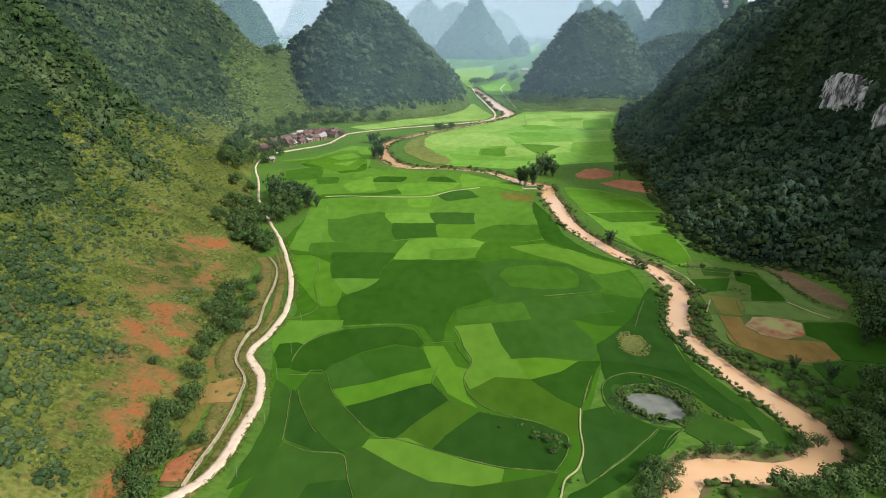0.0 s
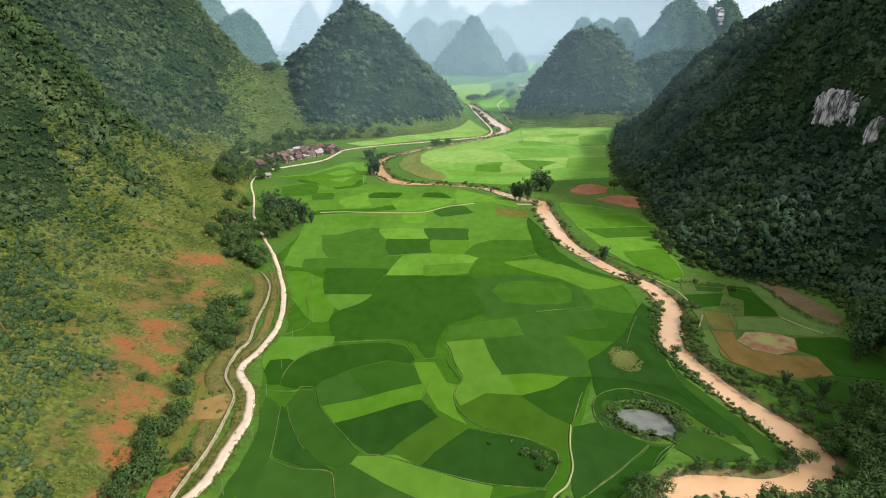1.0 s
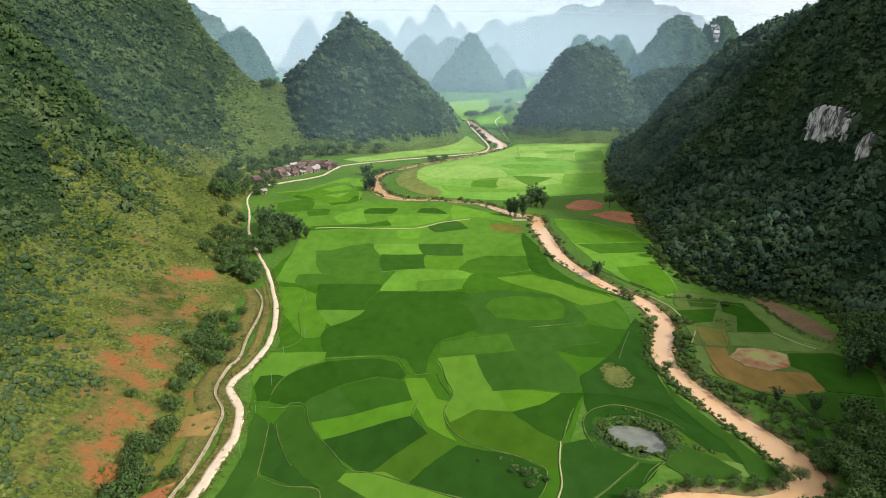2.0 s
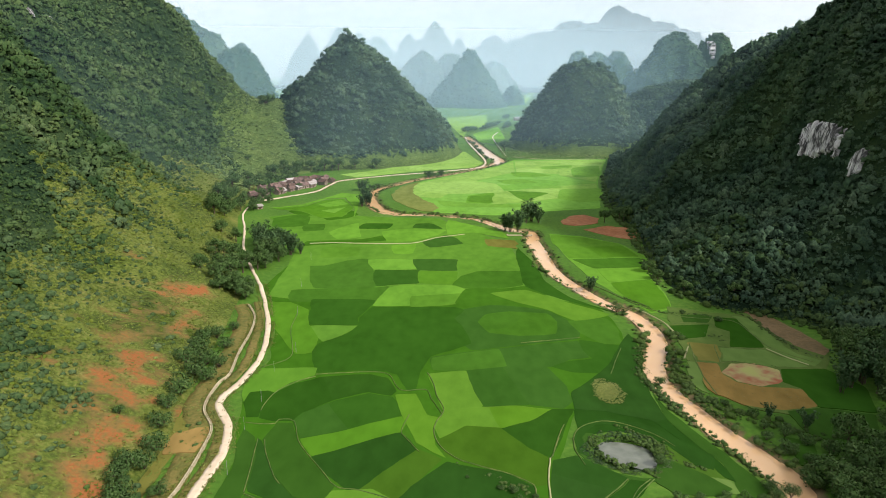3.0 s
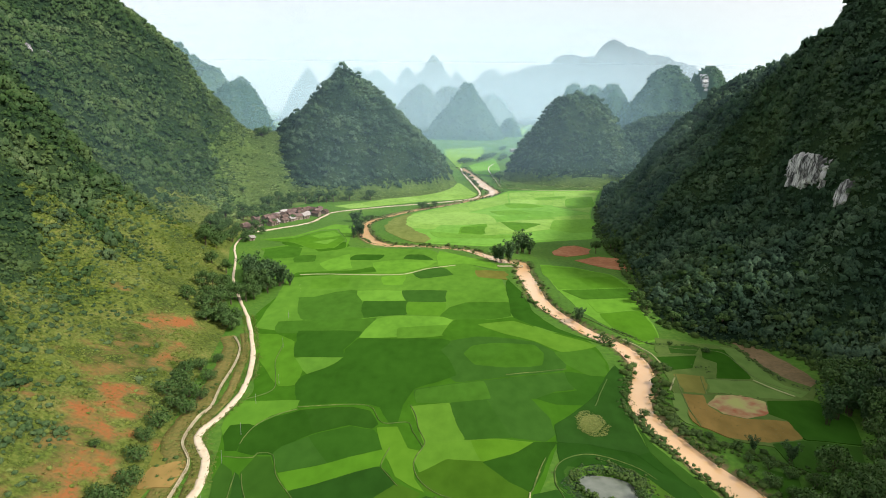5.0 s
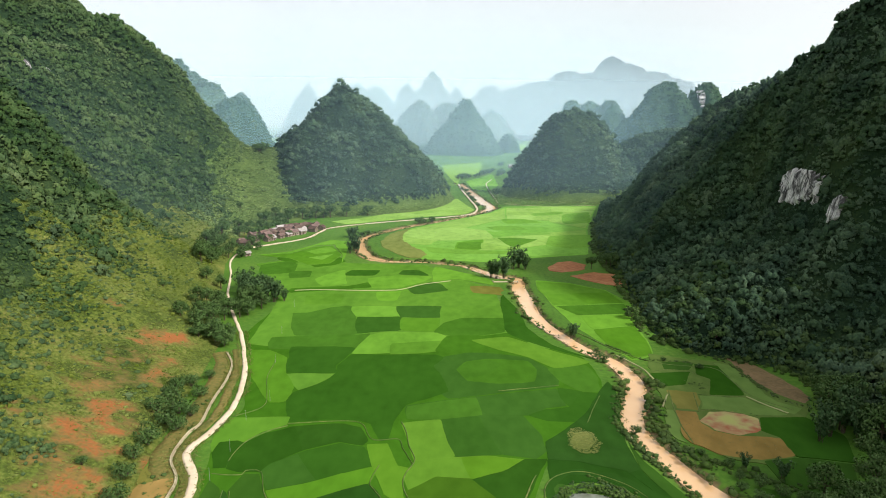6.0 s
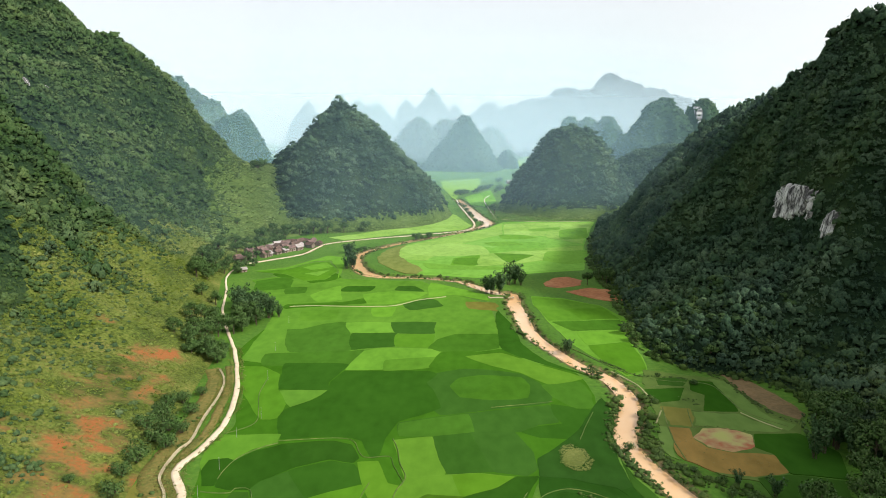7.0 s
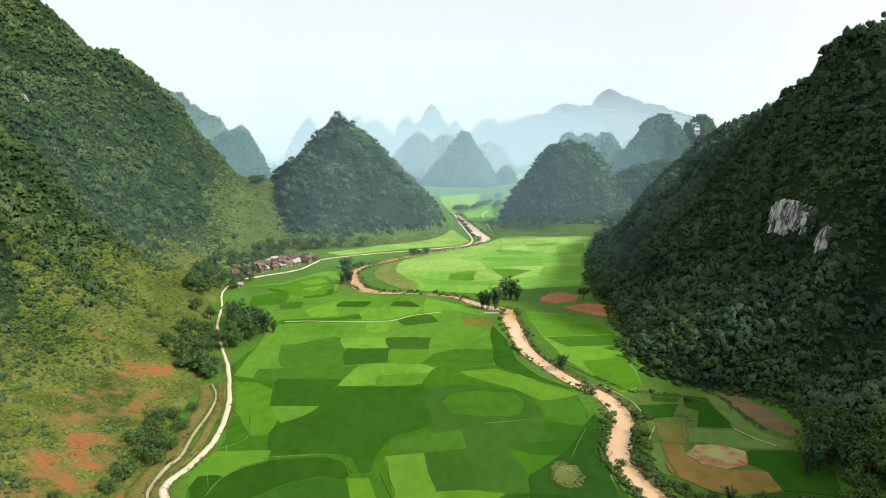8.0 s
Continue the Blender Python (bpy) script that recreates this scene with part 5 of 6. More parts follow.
plot(DULL, (-40.1, 143), (-41.1, 152.4), (-42.3, 163.4), (-43.9, 167.9), (-48, 172.4), (-48.1, 163.2), (-46.1, 152.2), (-46.5, 137.8), (-47.9, 125), (-43, 129.8), (-41.1, 137.5))
plot(SHADY, (-39.6, 143), (-42.2, 162.8), (-42.7, 167.3), (-41.1, 165.8), (-38.6, 158.7), (-35.1, 150.8), (-29.2, 142.4), (-24.5, 138.2), (-30.6, 138.7))
plot(DULL, (-40.9, 166.4), (-39.8, 176), (-34.9, 176.2), (-31.8, 166.8), (-28.3, 159.6), (-21.2, 150.4), (-18.5, 145.6), (-20.1, 141.5), (-23.9, 139.1), (-28.4, 141.7), (-34.4, 150.5), (-38.2, 158.4))
plot(LIGHT, (-55.6, 212.4), (-35.5, 213.3), (-35.5, 207.4), (-42.1, 202), (-46.1, 194.5), (-48, 186.9), (-50.6, 183.1), (-54.6, 193.4), (-55.4, 203.6))
plot(DARK, (-52.5, 187.8), (-52.4, 194.7), (-47.4, 196.5), (-44.8, 195), (-46.6, 186.9), (-46.1, 179.8), (-49.7, 179.7))
plot(SHADY, (79.8, 246.9), (81, 241.2), (77.5, 220.4), (73.9, 198.4), (73.8, 179.4), (77.5, 167.5), (80.5, 157.6), (80.9, 149.9), (78.7, 151.5), (74.7, 167.4), (69.3, 179.9), (57.1, 184.7), (47.2, 186.1), (49.6, 197.5), (60, 210.5))
plot(MEDLEY, (63.0, 155.3), (69.8, 151.6), (79.5, 150.6), (79.0, 144.5), (71.1, 143.9), (64.1, 147.8))
plot(YELLOW, (57.8, 200.5), (60.6, 203.6), (63.6, 203.6), (63.6, 196.5), (61.4, 192.5), (58, 193), (57, 196.5))
plot(SHADY, (44.1, 169.4), (47.3, 176.5), (53.9, 180), (65, 178.1), (72.2, 170.3), (79.9, 161.8), (77.1, 154.9), (73.2, 156), (67.4, 170.2), (59.4, 175.6), (51.5, 176.9), (46.5, 169.4), (46.7, 160.1), (44.1, 162))
plot(BRIGHT, (-6.9, 194.6), (-0.2, 194.8), (3.5, 181.5), (6.9, 179.6), (5.1, 173.5), (6, 164.8), (9, 159.1), (5, 161.3), (0.6, 165.9), (-3.8, 181.3))
plot(SHADY, (36.2, 157.5), (42.9, 160), (47.9, 156), (54.1, 150), (45.2, 140.5), (32.3, 128.9), (32.2, 133.6), (34.3, 144.8))
plot(SHADY, (54.5, 149.5), (58.6, 148.4), (55.7, 143.8), (48.3, 136.2), (41.4, 129.8), (33.7, 123.5), (25.3, 117.4), (27.8, 125.2), (33, 128.2), (45.6, 140))
plot(DULL, (63.7, 156.5), (67.9, 158), (74.5, 151.9), (78.5, 146.1), (75.1, 143), (64.3, 143.8), (60.6, 148.5))
plot(LIGHT, (-114.1, 476.2), (-90.7, 468.4), (-75.6, 447.6), (-61.1, 452.3), (-58.7, 481), (-69.3, 516.6), (-81.4, 510.9), (-93.6, 484))
plot(VIVID, (-78.6, 471.4), (-64.4, 484.5), (-68.5, 464.6))
plot(VIVID, (-83.7, 493.2), (-70.8, 511.9), (-64.1, 495), (-77.2, 483.4))
plot(VIVID, (-116.5, 477.9), (-95.1, 492.2), (-74.6, 540.1), (-58, 531.8), (-53.6, 452.9), (-57.3, 479.1), (-69, 521.2), (-82.1, 515.4), (-93.9, 486), (-114.6, 478.1))
plot(LIGHT, (74.1, 406.6), (91.8, 400.8), (110.1, 386), (113.9, 359.5), (85.3, 355.4), (76.3, 355.9), (72.3, 385.9))
plot(SOFT, (77.2, 352.6), (113.9, 357.2), (111.8, 339.9), (85.5, 336.2))
plot(VIVID, (86.5, 334.3), (111.5, 336.8), (108.7, 320.2), (87.7, 313.6))
plot(LIGHT, (88.3, 311.8), (108.7, 318.4), (108.6, 296.1), (105.5, 279.3), (96.3, 273.1), (89.5, 290.4))
plot(PALE, (-30.6, 534.4), (-15.1, 589.3), (20.6, 640.5), (62.3, 696.8), (83, 741.3), (75.9, 664.3), (29.3, 599.9), (4, 523.4))
plot(PALE, (85.5, 741.6), (134.7, 752.4), (118.1, 654.9), (78.2, 664.5))
plot(PALE, (136, 752.6), (185.5, 758.9), (145.2, 612.1), (118, 648))
plot(FRESH, (4, 518.8), (30, 594), (74.8, 653.5), (115.7, 640.9), (107.1, 590.4), (50.5, 557.4), (26.6, 539.9))
plot(VIVID, (27.3, 535.1), (49.2, 552.1), (41.9, 504.4), (24.1, 502.8))
plot(PALE, (50.1, 552.2), (106.1, 584.6), (143.1, 602.8), (132.2, 549.9), (72.6, 513.8), (43.8, 502.4))
plot(FRESH, (43.5, 498.2), (72, 509.3), (131.1, 544.9), (122.8, 498.8), (85.1, 485.4), (43, 468.3), (23.7, 474.3))
plot(FRESH, (-4.3, 479.7), (22.7, 498.4), (22.9, 474.2), (3.8, 474.5))
field(LIGHT, (29.1, 533.3), (46.3, 536.6), (44.6, 508.4), (26.6, 509.8))
field(PALE, (46.6, 534.1), (67.3, 518.5), (69.4, 507.3), (45.4, 508.5))
field(LIGHT, (60.9, 557.7), (92.0, 551.4), (70.2, 516.4))
field(VIVID, (2.8, 513.2), (26.5, 505.4), (68.8, 500.8), (59.5, 489.8), (9.8, 491.8))
field(VIVID, (72.5, 661.7), (94.9, 663.0), (108.8, 642.3), (75.7, 633.6))
field(VIVID, (85.9, 581.1), (106.0, 585.0), (107.3, 576.5), (82.3, 569.6))
field(VIVID, (106.0, 568.1), (141.0, 575.4), (130.9, 523.8), (113.3, 513.8), (98.2, 529.4))
field(PALE, (-19.3, 584.2), (27.6, 608.0), (52.4, 594.0), (55.8, 552.2), (8.6, 542.2), (-12.8, 556.7))
field(VIVID, (139.3, 696.8), (169.3, 715.3), (155.1, 645.0), (129.3, 636.6))
field(VIVID, (56.0, 612.7), (79.8, 620.5), (90.8, 602.1), (62.4, 594.5))
field(VIVID, (108.0, 703.0), (139.8, 717.7), (137.1, 700.7), (109.0, 686.9))
plot(YELLOW, (-33.3, 534.2), (-29.5, 565.3), (-22.3, 585.7), (-14.3, 595.3), (-18.3, 566.5), (-15.5, 535.9), (-9.8, 517.5), (-2.4, 504.8), (3.8, 488.4), (-0.2, 474.2), (-8.2, 475.4), (-18.7, 490.6), (-27.4, 506.9))
plot(RED, (-63, 126.9), (-63.8, 134), (-58.6, 139.6), (-58.2, 134.8), (-58.4, 127))
plot(STRAW, (-65.7, 159.2), (-66.9, 168.6), (-58.6, 172.7), (-56.6, 165.9), (-58.5, 159.4))
plot(RED, (86.9, 449.5), (95.7, 462.4), (105.1, 466.5), (112.9, 455.9), (107.9, 441.8), (93.7, 433.0), (86.7, 437.7))
plot(RED, (97.3, 422.1), (113.7, 432.2), (127.0, 426.4), (131.8, 411.4), (124.4, 395.6), (108.7, 407.6))
plot(ROUGH, (105, 279.2), (114.6, 274.1), (128.3, 269.3), (142.3, 271.3), (147.6, 256.1), (148.3, 230.9), (138.2, 214.6), (120.5, 188.8), (111.9, 185.6), (102.8, 188.1), (94.8, 198.4), (93.5, 211.9), (94.6, 231.1), (98.8, 253.7))
plot(DEEP, (98.8, 255.5), (98.6, 242.7), (107.9, 244.7), (114.8, 257.3))
plot(DEEP, (119.8, 267.0), (128.9, 264.0), (126.5, 234.9), (113.4, 235.6), (120.1, 250.2), (116.4, 254.3))
plot(DULL, (105.7, 260.1), (114.6, 259.7), (119.6, 267.7), (117.2, 270.2), (107.2, 268.6))
plot(CROP, (100.1, 238.9), (109.2, 237.0), (104.6, 221.8), (97.3, 223.1))
plot(MEDLEY, (109.6, 234.4), (125.2, 232.3), (134.7, 219.0), (120.2, 219.0), (106.4, 223.3))
plot(STRAW, (96.6, 221.1), (103.7, 219.5), (101.9, 211.4), (104.5, 204.7), (110.5, 201.6), (123.0, 201.1), (121.4, 190.2), (111.2, 187.8), (100.7, 190.4), (94.5, 196.9), (94.6, 209.0))
plot(MEDLEY, (92.8, 221.5), (95.6, 220.6), (92.6, 196.5), (89.4, 205.9))
plot(SAND, (102.2, 213.1), (108.3, 219.6), (116.8, 220.3), (123.1, 216.4), (119.3, 206.7), (111.6, 202.0), (105.2, 205.5))
plot(DEEP, (124.4, 216.4), (139.6, 216.8), (144.3, 203.3), (138.6, 186.4), (122.4, 189.5), (123.6, 201.6), (119.8, 205.9))
plot(MEDLEY, (128.6, 268.0), (135.4, 263.0), (135.0, 230.0), (141.7, 223.4), (136.5, 219.5), (127.6, 234.4))
plot(PLOUGHED, (135.4, 275.0), (143.8, 271.2), (146.8, 252.2), (150.7, 233.6), (144.5, 227.8), (139.0, 237.4), (136.1, 254.3))
plot(DULL, (111.6, 186.7), (121.8, 188.4), (137.5, 184.6), (129.4, 168.7), (119.1, 165.6), (111.2, 174.3))
plot(DULL, (103.1, 171.4), (109.6, 168.6), (105.6, 155.8), (101.4, 157.5))
plot(PALE, (-88.6, 635), (-50.7, 675.4), (-6.9, 743.3), (24.7, 827.9), (32.4, 818), (47.9, 723.8), (38.1, 693.8), (-17, 664.5), (-72.3, 620.2))
plot(PALE, (12, 1378.6), (96.9, 1479.3), (80.5, 1186.4), (43.5, 1104.4), (35.6, 984.9), (18.3, 1212.2))
plot(FRESH, (51.2, 1047.5), (99.6, 1177.8), (94.3, 992.8), (78.1, 915), (55.9, 933.6))
plot(PALE, (236.3, 2241.1), (488.3, 3419.2), (327.5, 2541.9), (213.3, 1837.1))


# ---- riverbank and pond scrub ----
side = sideways(river_line)
rng = np.random.RandomState(31)
bx, by, bs = [], [], []
for (a, b, w), (u, v) in zip(river_line, side):
    for sign in (-1, 1):
        east = sign * u > 0
        for _ in range(3 if b > 250 else 6 if east else 4):
            off = w * 0.41 + rng.rand() ** 1.5 * (3.5 if b > 260 else 5.5 if east else 3.6) + 0.2
            bx.append(a + u * off * sign + rng.randn() * 1.2)
            by.append(b + v * off * sign + rng.randn() * 1.2)
            bs.append(0.35 + (1.3 if b > 260 else 1.9 if east else 1.4) * rng.rand() ** 2.2)
shore = smooth_line(POND + POND[:1], 0.6)[:-1, :2]
for a, b in shore:
    away = np.array([a - 57.5, b - 162.0])
    away /= np.linalg.norm(away)
    for _ in range(3 if away[1] > -0.2 else 2):
        off = rng.uniform(-0.6, 0.8) + abs(rng.randn()) * (2.0 if away[1] > 0 else 1.1)
        bx.append(a + away[0] * off)
        by.append(b + away[1] * off)
        bs.append(rng.uniform(0.2, 0.75))
bx, by, bs = np.array(bx), np.array(by), np.array(bs)
bs = bs * (0.55 + 1.0 * np.clip(fbm(bx + 12, by, 16) + 0.45, 0, 1.1))
keep = (river_gap(bx, by) > 0.4) & (fbm(bx, by + 55, 10) > -0.16)
canopy("bank_scrub", bx[keep], by[keep], bs[keep] * 0.3, bs[keep], np.full(keep.sum(), 0.8), NEAR_LOW, LEAF_BANK, "dark green bushes lining the river and pond banks", "scrub", 32)

def hedge(label, size, width, *points):
    """Bushes and weeds along a line."""
    line = smooth_line(points, 0.7)
    rng = np.random.RandomState(int(abs(line.sum())) % 9973)
    x = np.repeat(line[:, 0], 2) + rng.randn(2 * len(line)) * width
    y = np.repeat(line[:, 1], 2) + rng.randn(2 * len(line)) * width
    k = size * rng.uniform(0.45, 1.25, len(x)) * (0.8 + 0.5 * fbm(x, y, 7))
    h = np.maximum(0, np.maximum(left_land(x, y), right_land(x, y)))
    keep = (rng.rand(len(x)) < 0.8) & (river_gap(x, y) > -0.2) & (k > 0.12)
    canopy("hedge", x[keep], y[keep], h[keep] + 0.3 * k[keep], k[keep], np.full(keep.sum(), 0.9), NEAR_LOW, LEAF_BANK, label, "hedge", 7)


hedge("dense hedge of bushes below the ploughed terrace", 1.0, 0.5, (130.9, 273.4), (134.8, 264.2), (135.5, 251.9), (136.9, 239.5), (138.5, 232.2), (143.7, 226.3))
hedge("thick row of riverside bushes and small trees", 1.5, 1.3, (87.8, 227.2), (87.8, 211.1), (88.4, 196.5), (93, 189.3), (97.7, 184.3), (102.5, 179.5), (107.6, 176.2), (113.4, 171.8), (122.6, 170))
hedge("patch of tangled weeds between two terrace plots", 0.8, 1.4, (110.1, 247.6), (112.5, 244.2), (114.7, 241.0))
hedge("dark weeds along the edge of the dried pond", 0.45, 0.3, (105.4, 221.4), (111.6, 222.0), (119.6, 219.9), (123.7, 218.2))
hedge("scrubby edge of weeds below the pale rice", 0.9, 0.5, (88.9, 290.1), (95, 279.2), (100.1, 271.8), (107.1, 270.7), (119.1, 267.9))
hedge("weedy bank with low bushes beside the pond", 0.9, 0.6, (58.5, 176.2), (65.1, 170.3), (68.1, 164.7), (69.6, 159.3), (75.2, 154.3))
hedge("tangled weeds at the forest's lower edge", 1.0, 1.0, (153.9, 265.5), (156.8, 253.2), (156.8, 239.1))
hedge("overgrown bund round the stubble field", 0.45, 0.3, (99.1, 234.1), (96.7, 219.3), (94.8, 206.1), (94.6, 197.3))

hedge("dense weedy bushes where two field bunds meet", 0.75, 0.7, (18.9, 152.4), (21.8, 149.9), (23.9, 146.1), (26.5, 147.3), (28.6, 142.7))
hedge("small bush on a field bund", 0.5, 0.3, (11.8, 156.7), (12.9, 154.9), (13.7, 153.8))
hedge("bushes at the end of the field track", 0.8, 0.7, (26.2, 127.5), (28.3, 130.0), (29.9, 128.9))


west = np.where((side[:, 0] < 0)[:, None], side, -side)
near_west = (river_line[:, 1] > 146) & (river_line[:, 1] < 240)
bank_line = (river_line[:, :2] + west * (river_line[:, 2] * 0.41 + 2.2)[:, None])[near_west]
hedge("thick green scrub along the western river bank", 1.2, 0.9, *bank_line[::3])


def canal_x(y):
    return np.interp(y, [a[1] for a in CANAL], [a[0] for a in CANAL])


def roadside(x, y, z):
    return (x < canal_x(y) - 0.8) * (left_foot(y) - x < 9) * (y > 112) * (y < 238) * (0.45 + 0.5 * step(-0.3, 0.2, fbm(x, y, 9)))


wood("roadside_weeds", land, (-90, -55, 112, 240), 1.0, (0.3, 0.9), roadside, LEAF_LIGHT, "yellow-green weeds between the hillside and the canal", 80, TUFTS, 0.1, (0.5, 1.0), "scrub")
wood("roadside_weeds", land, (-95, -70, 238, 305), 1.2, (0.3, 1.0), lambda x, y, z: (x < np.interp(y, [238, 300], [-70, -80])) * (left_foot(y) - x < 9) * 0.6, LEAF_LIGHT, "yellow-green weeds between the hillside and the road", 81, TUFTS, 0.1, (0.5, 1.0), "scrub")
wood("roadside_bushes", land, (-90, -55, 112, 240), 3.4, (0.5, 1.3), lambda x, y, z: 0.4 * roadside(x, y, z), LEAF_BANK, "small green bushes between the hillside and the canal", 82, NEAR_LOW, 0.3, (0.7, 1.1), "scrub")

def road_edge(line, away, seed):
    rng = np.random.RandomState(seed)
    side = sideways(line)
    x, y, k = [], [], []
    for (a, b), (u, v) in zip(line[:, :2], side):
        for sign in (-1, 1):
            for _ in range(3):
                off = sign * (away + abs(rng.randn()) * 0.7)
                x.append(a + u * off + rng.randn() * 0.4)
                y.append(b + v * off + rng.randn() * 0.4)
                k.append(rng.uniform(0.25, 0.75))
    x, y, k = np.array(x), np.array(y), np.array(k)
    keep = fbm(x, y, 6) > -0.25
    x, y, k = x[keep], y[keep], k[keep]
    canopy("verge_grass", x, y, np.maximum(0, left_land(x, y)) + 0.3, k, np.full(len(k), 0.8), TUFTS, LEAF_LIGHT, "ragged tufts of grass along the edges of the road", "grass", seed)


road_edge(smooth_line([(-63.5, 117.8), (-56.4, 124.3), (-52.5, 133.4), (-51.2, 147.1), (-50.5, 160.4), (-53.3, 174), (-60.1, 187.7), (-57.7, 201.6), (-56.3, 219.7), (-60.1, 246.4), (-68.4, 275.5), (-77.6, 302.6)], 0.8), 1.45, 90)
road_edge(smooth_line(CANAL, 1.0), 0.55, 91)
road_edge(smooth_line([(-131.4, 502.4), (-113.6, 522.3), (-95.8, 546.2), (-89.3, 579.3), (-82.5, 600.8), (-47.4, 630.2), (-6, 655.5), (37.7, 686.7), (51.9, 729.3), (47.3, 820.9), (40.6, 916.8), (37.7, 1004.6)], 1.6), 1.2, 92)

CROP_LEAF = surface("crop_leaves", [(0.09, 0.12, 0.025), (0.17, 0.2, 0.045), (0.26, 0.28, 0.08)], grain=0.9, stain=0.1, bump=0.3, reach=0.4, vary="crown", amount=0.25, spec=0.1)
STRAW_LEAF = surface("straw_leaves", [(0.08, 0.085, 0.022), (0.16, 0.14, 0.04), (0.26, 0.2, 0.07)], grain=0.9, stain=0.1, bump=0.3, reach=0.4, vary="crown", amount=0.3, spec=0.1)
wood("stubble", lambda x, y: 0 * x + 0.1, (86, 130, 185, 262), 0.75, (0.2, 0.5), lambda x, y, z: stubble_at(x, y), STRAW_LEAF, "dry straw tufts standing in the stubble field", 79, TUFTS, 0.05, (0.5, 0.9), "stubble")
rng = np.random.RandomState(35)
gx = np.repeat(river_line[:, 0], 14) + rng.randn(14 * len(river_line)) * 6
gy = np.repeat(river_line[:, 1], 14) + rng.randn(14 * len(river_line)) * 6
gap_there = river_gap(gx, gy)
keep = (gap_there > -0.2) & (gap_there < 5) & (gy < 760) & (rng.rand(len(gx)) < 0.9 - 0.12 * gap_there)
canopy("bank_grass", gx[keep], gy[keep], np.zeros(keep.sum()), rng.uniform(0.4, 1.1, keep.sum()), np.full(keep.sum(), 0.7), TUFTS, LEAF_BANK, "tall grass on the river banks", "grass", 36)
rng = np.random.RandomState(33)
cx, cy = 60.5 + rng.uniform(-5.5, 5.5, 900), 198.5 + rng.uniform(-9, 9, 900)
keep = np.hypot((cx - 60.5) / 5, (cy - 198.5) / 8) + 0.5 * fbm(cx, cy, 6) < 0.95
canopy("ripening_crop", cx[keep], cy[keep], np.full(keep.sum(), 0.2), rng.uniform(0.3, 0.6, keep.sum()), np.full(keep.sum(), 0.7), TUFTS, CROP_LEAF, "clumps of pale crop standing in a small patch", "crop", 34)

wx, wy = 57.5 + rng.uniform(-13, 13, 1500), 162.5 + rng.uniform(-12, 12, 1500)
ring = np.hypot((wx - 57.5) / 8.2, (wy - 162.5) / 7.2)
keep = (ring > 1.0) & (ring < 1.5 + 0.4 * fbm(wx, wy, 7))
canopy("pond_weeds", wx[keep], wy[keep], -1.4 * step(1.25, 0.85, ring[keep]), rng.uniform(0.4, 0.9, keep.sum()), np.full(keep.sum(), 0.6), TUFTS, LEAF_HILL, "dark rank weeds round the pond", "weeds", 37)

# ---- trees ----


def spray(verts, faces, normals, centre, radius, count, size, rng, flat=0.8):
    for _ in range(count):
        d = rng.randn(3)
        d /= np.linalg.norm(d)
        c = centre + d * radius * rng.uniform(0.55, 1.08) * (1, 1, flat)
        out = d + rng.randn(3) * 0.6 + (0, 0, 0.4)
        out /= np.linalg.norm(out)
        a = np.cross(out, rng.randn(3))
        a /= np.linalg.norm(a)
        b = np.cross(out, a)
        k = size * rng.uniform(0.6, 1.3)
        n = len(verts)
        for s, t in ((-1, 0), (0.1, -0.55), (1, 0.1), (0, 0.6)):
            p = c + (a * s + b * t) * k
            verts.append(p)
            o = (p - centre) / radius + (0, 0, 0.4) + out * 0.35
            normals.append(o / np.linalg.norm(o))
        faces.append((n, n + 1, n + 2, n + 3))


def limb(verts, faces, a, b, r0, r1):
    a, b = np.array(a, float), np.array(b, float)
    d = (b - a) / np.linalg.norm(b - a)
    u = np.cross(d, (0.3, 0.9, 0.1))
    u /= np.linalg.norm(u)
    v = np.cross(d, u)
    n = len(verts)
    for p, r in ((a, r0), (b, r1)):
        for i in range(6):
            verts.append(p + (u * math.cos(i * 1.047) + v * math.sin(i * 1.047)) * r)
    for i in range(6):
        j = (i + 1) % 6
        faces.append((n + i, n + j, n + 6 + j, n + 6 + i))


def child(name, verts, faces, material, parent, label="", normals=None):
    ob = tris(name, np.array(verts), np.array(faces), material, normals is not None, normals)
    ob.parent = parent
    return tagged(ob, label)


def broadleaf(seed, height, radius, lobes, label):
    """A tree with tapered trunk, limbs and a crown of many leaf sprays."""
    rng = np.random.RandomState(seed)
    base = tagged(new("broadleaf_tree"), label, "tree", "trees of the valley")
    wood_v, wood_f, leaf_v, leaf_f, leaf_n = [], [], [], [], []
    fork = np.array([rng.uniform(-0.2, 0.2), rng.uniform(-0.2, 0.2), height * 0.38])
    limb(wood_v, wood_f, (0, 0, -0.3), fork, height * 0.035, height * 0.025)
    for i in range(lobes):
        t = i / lobes * 6.283 + rng.uniform(-0.4, 0.4)
        k = radius * (0.15 if i == 0 else rng.uniform(0.45, 0.8))
        tip = np.array([k * math.cos(t), k * math.sin(t), height * (0.85 if i == 0 else rng.uniform(0.45, 0.78))])
        limb(wood_v, wood_f, fork, tip, height * 0.018, height * 0.006)
        spray(leaf_v, leaf_f, leaf_n, tip, radius * rng.uniform(0.42, 0.62), 190, radius * 0.085, rng)
    child("trunk", wood_v, wood_f, BARK, base)
    child("crown", leaf_v, leaf_f, LEAF_TREE, base, "", leaf_n)
    return base


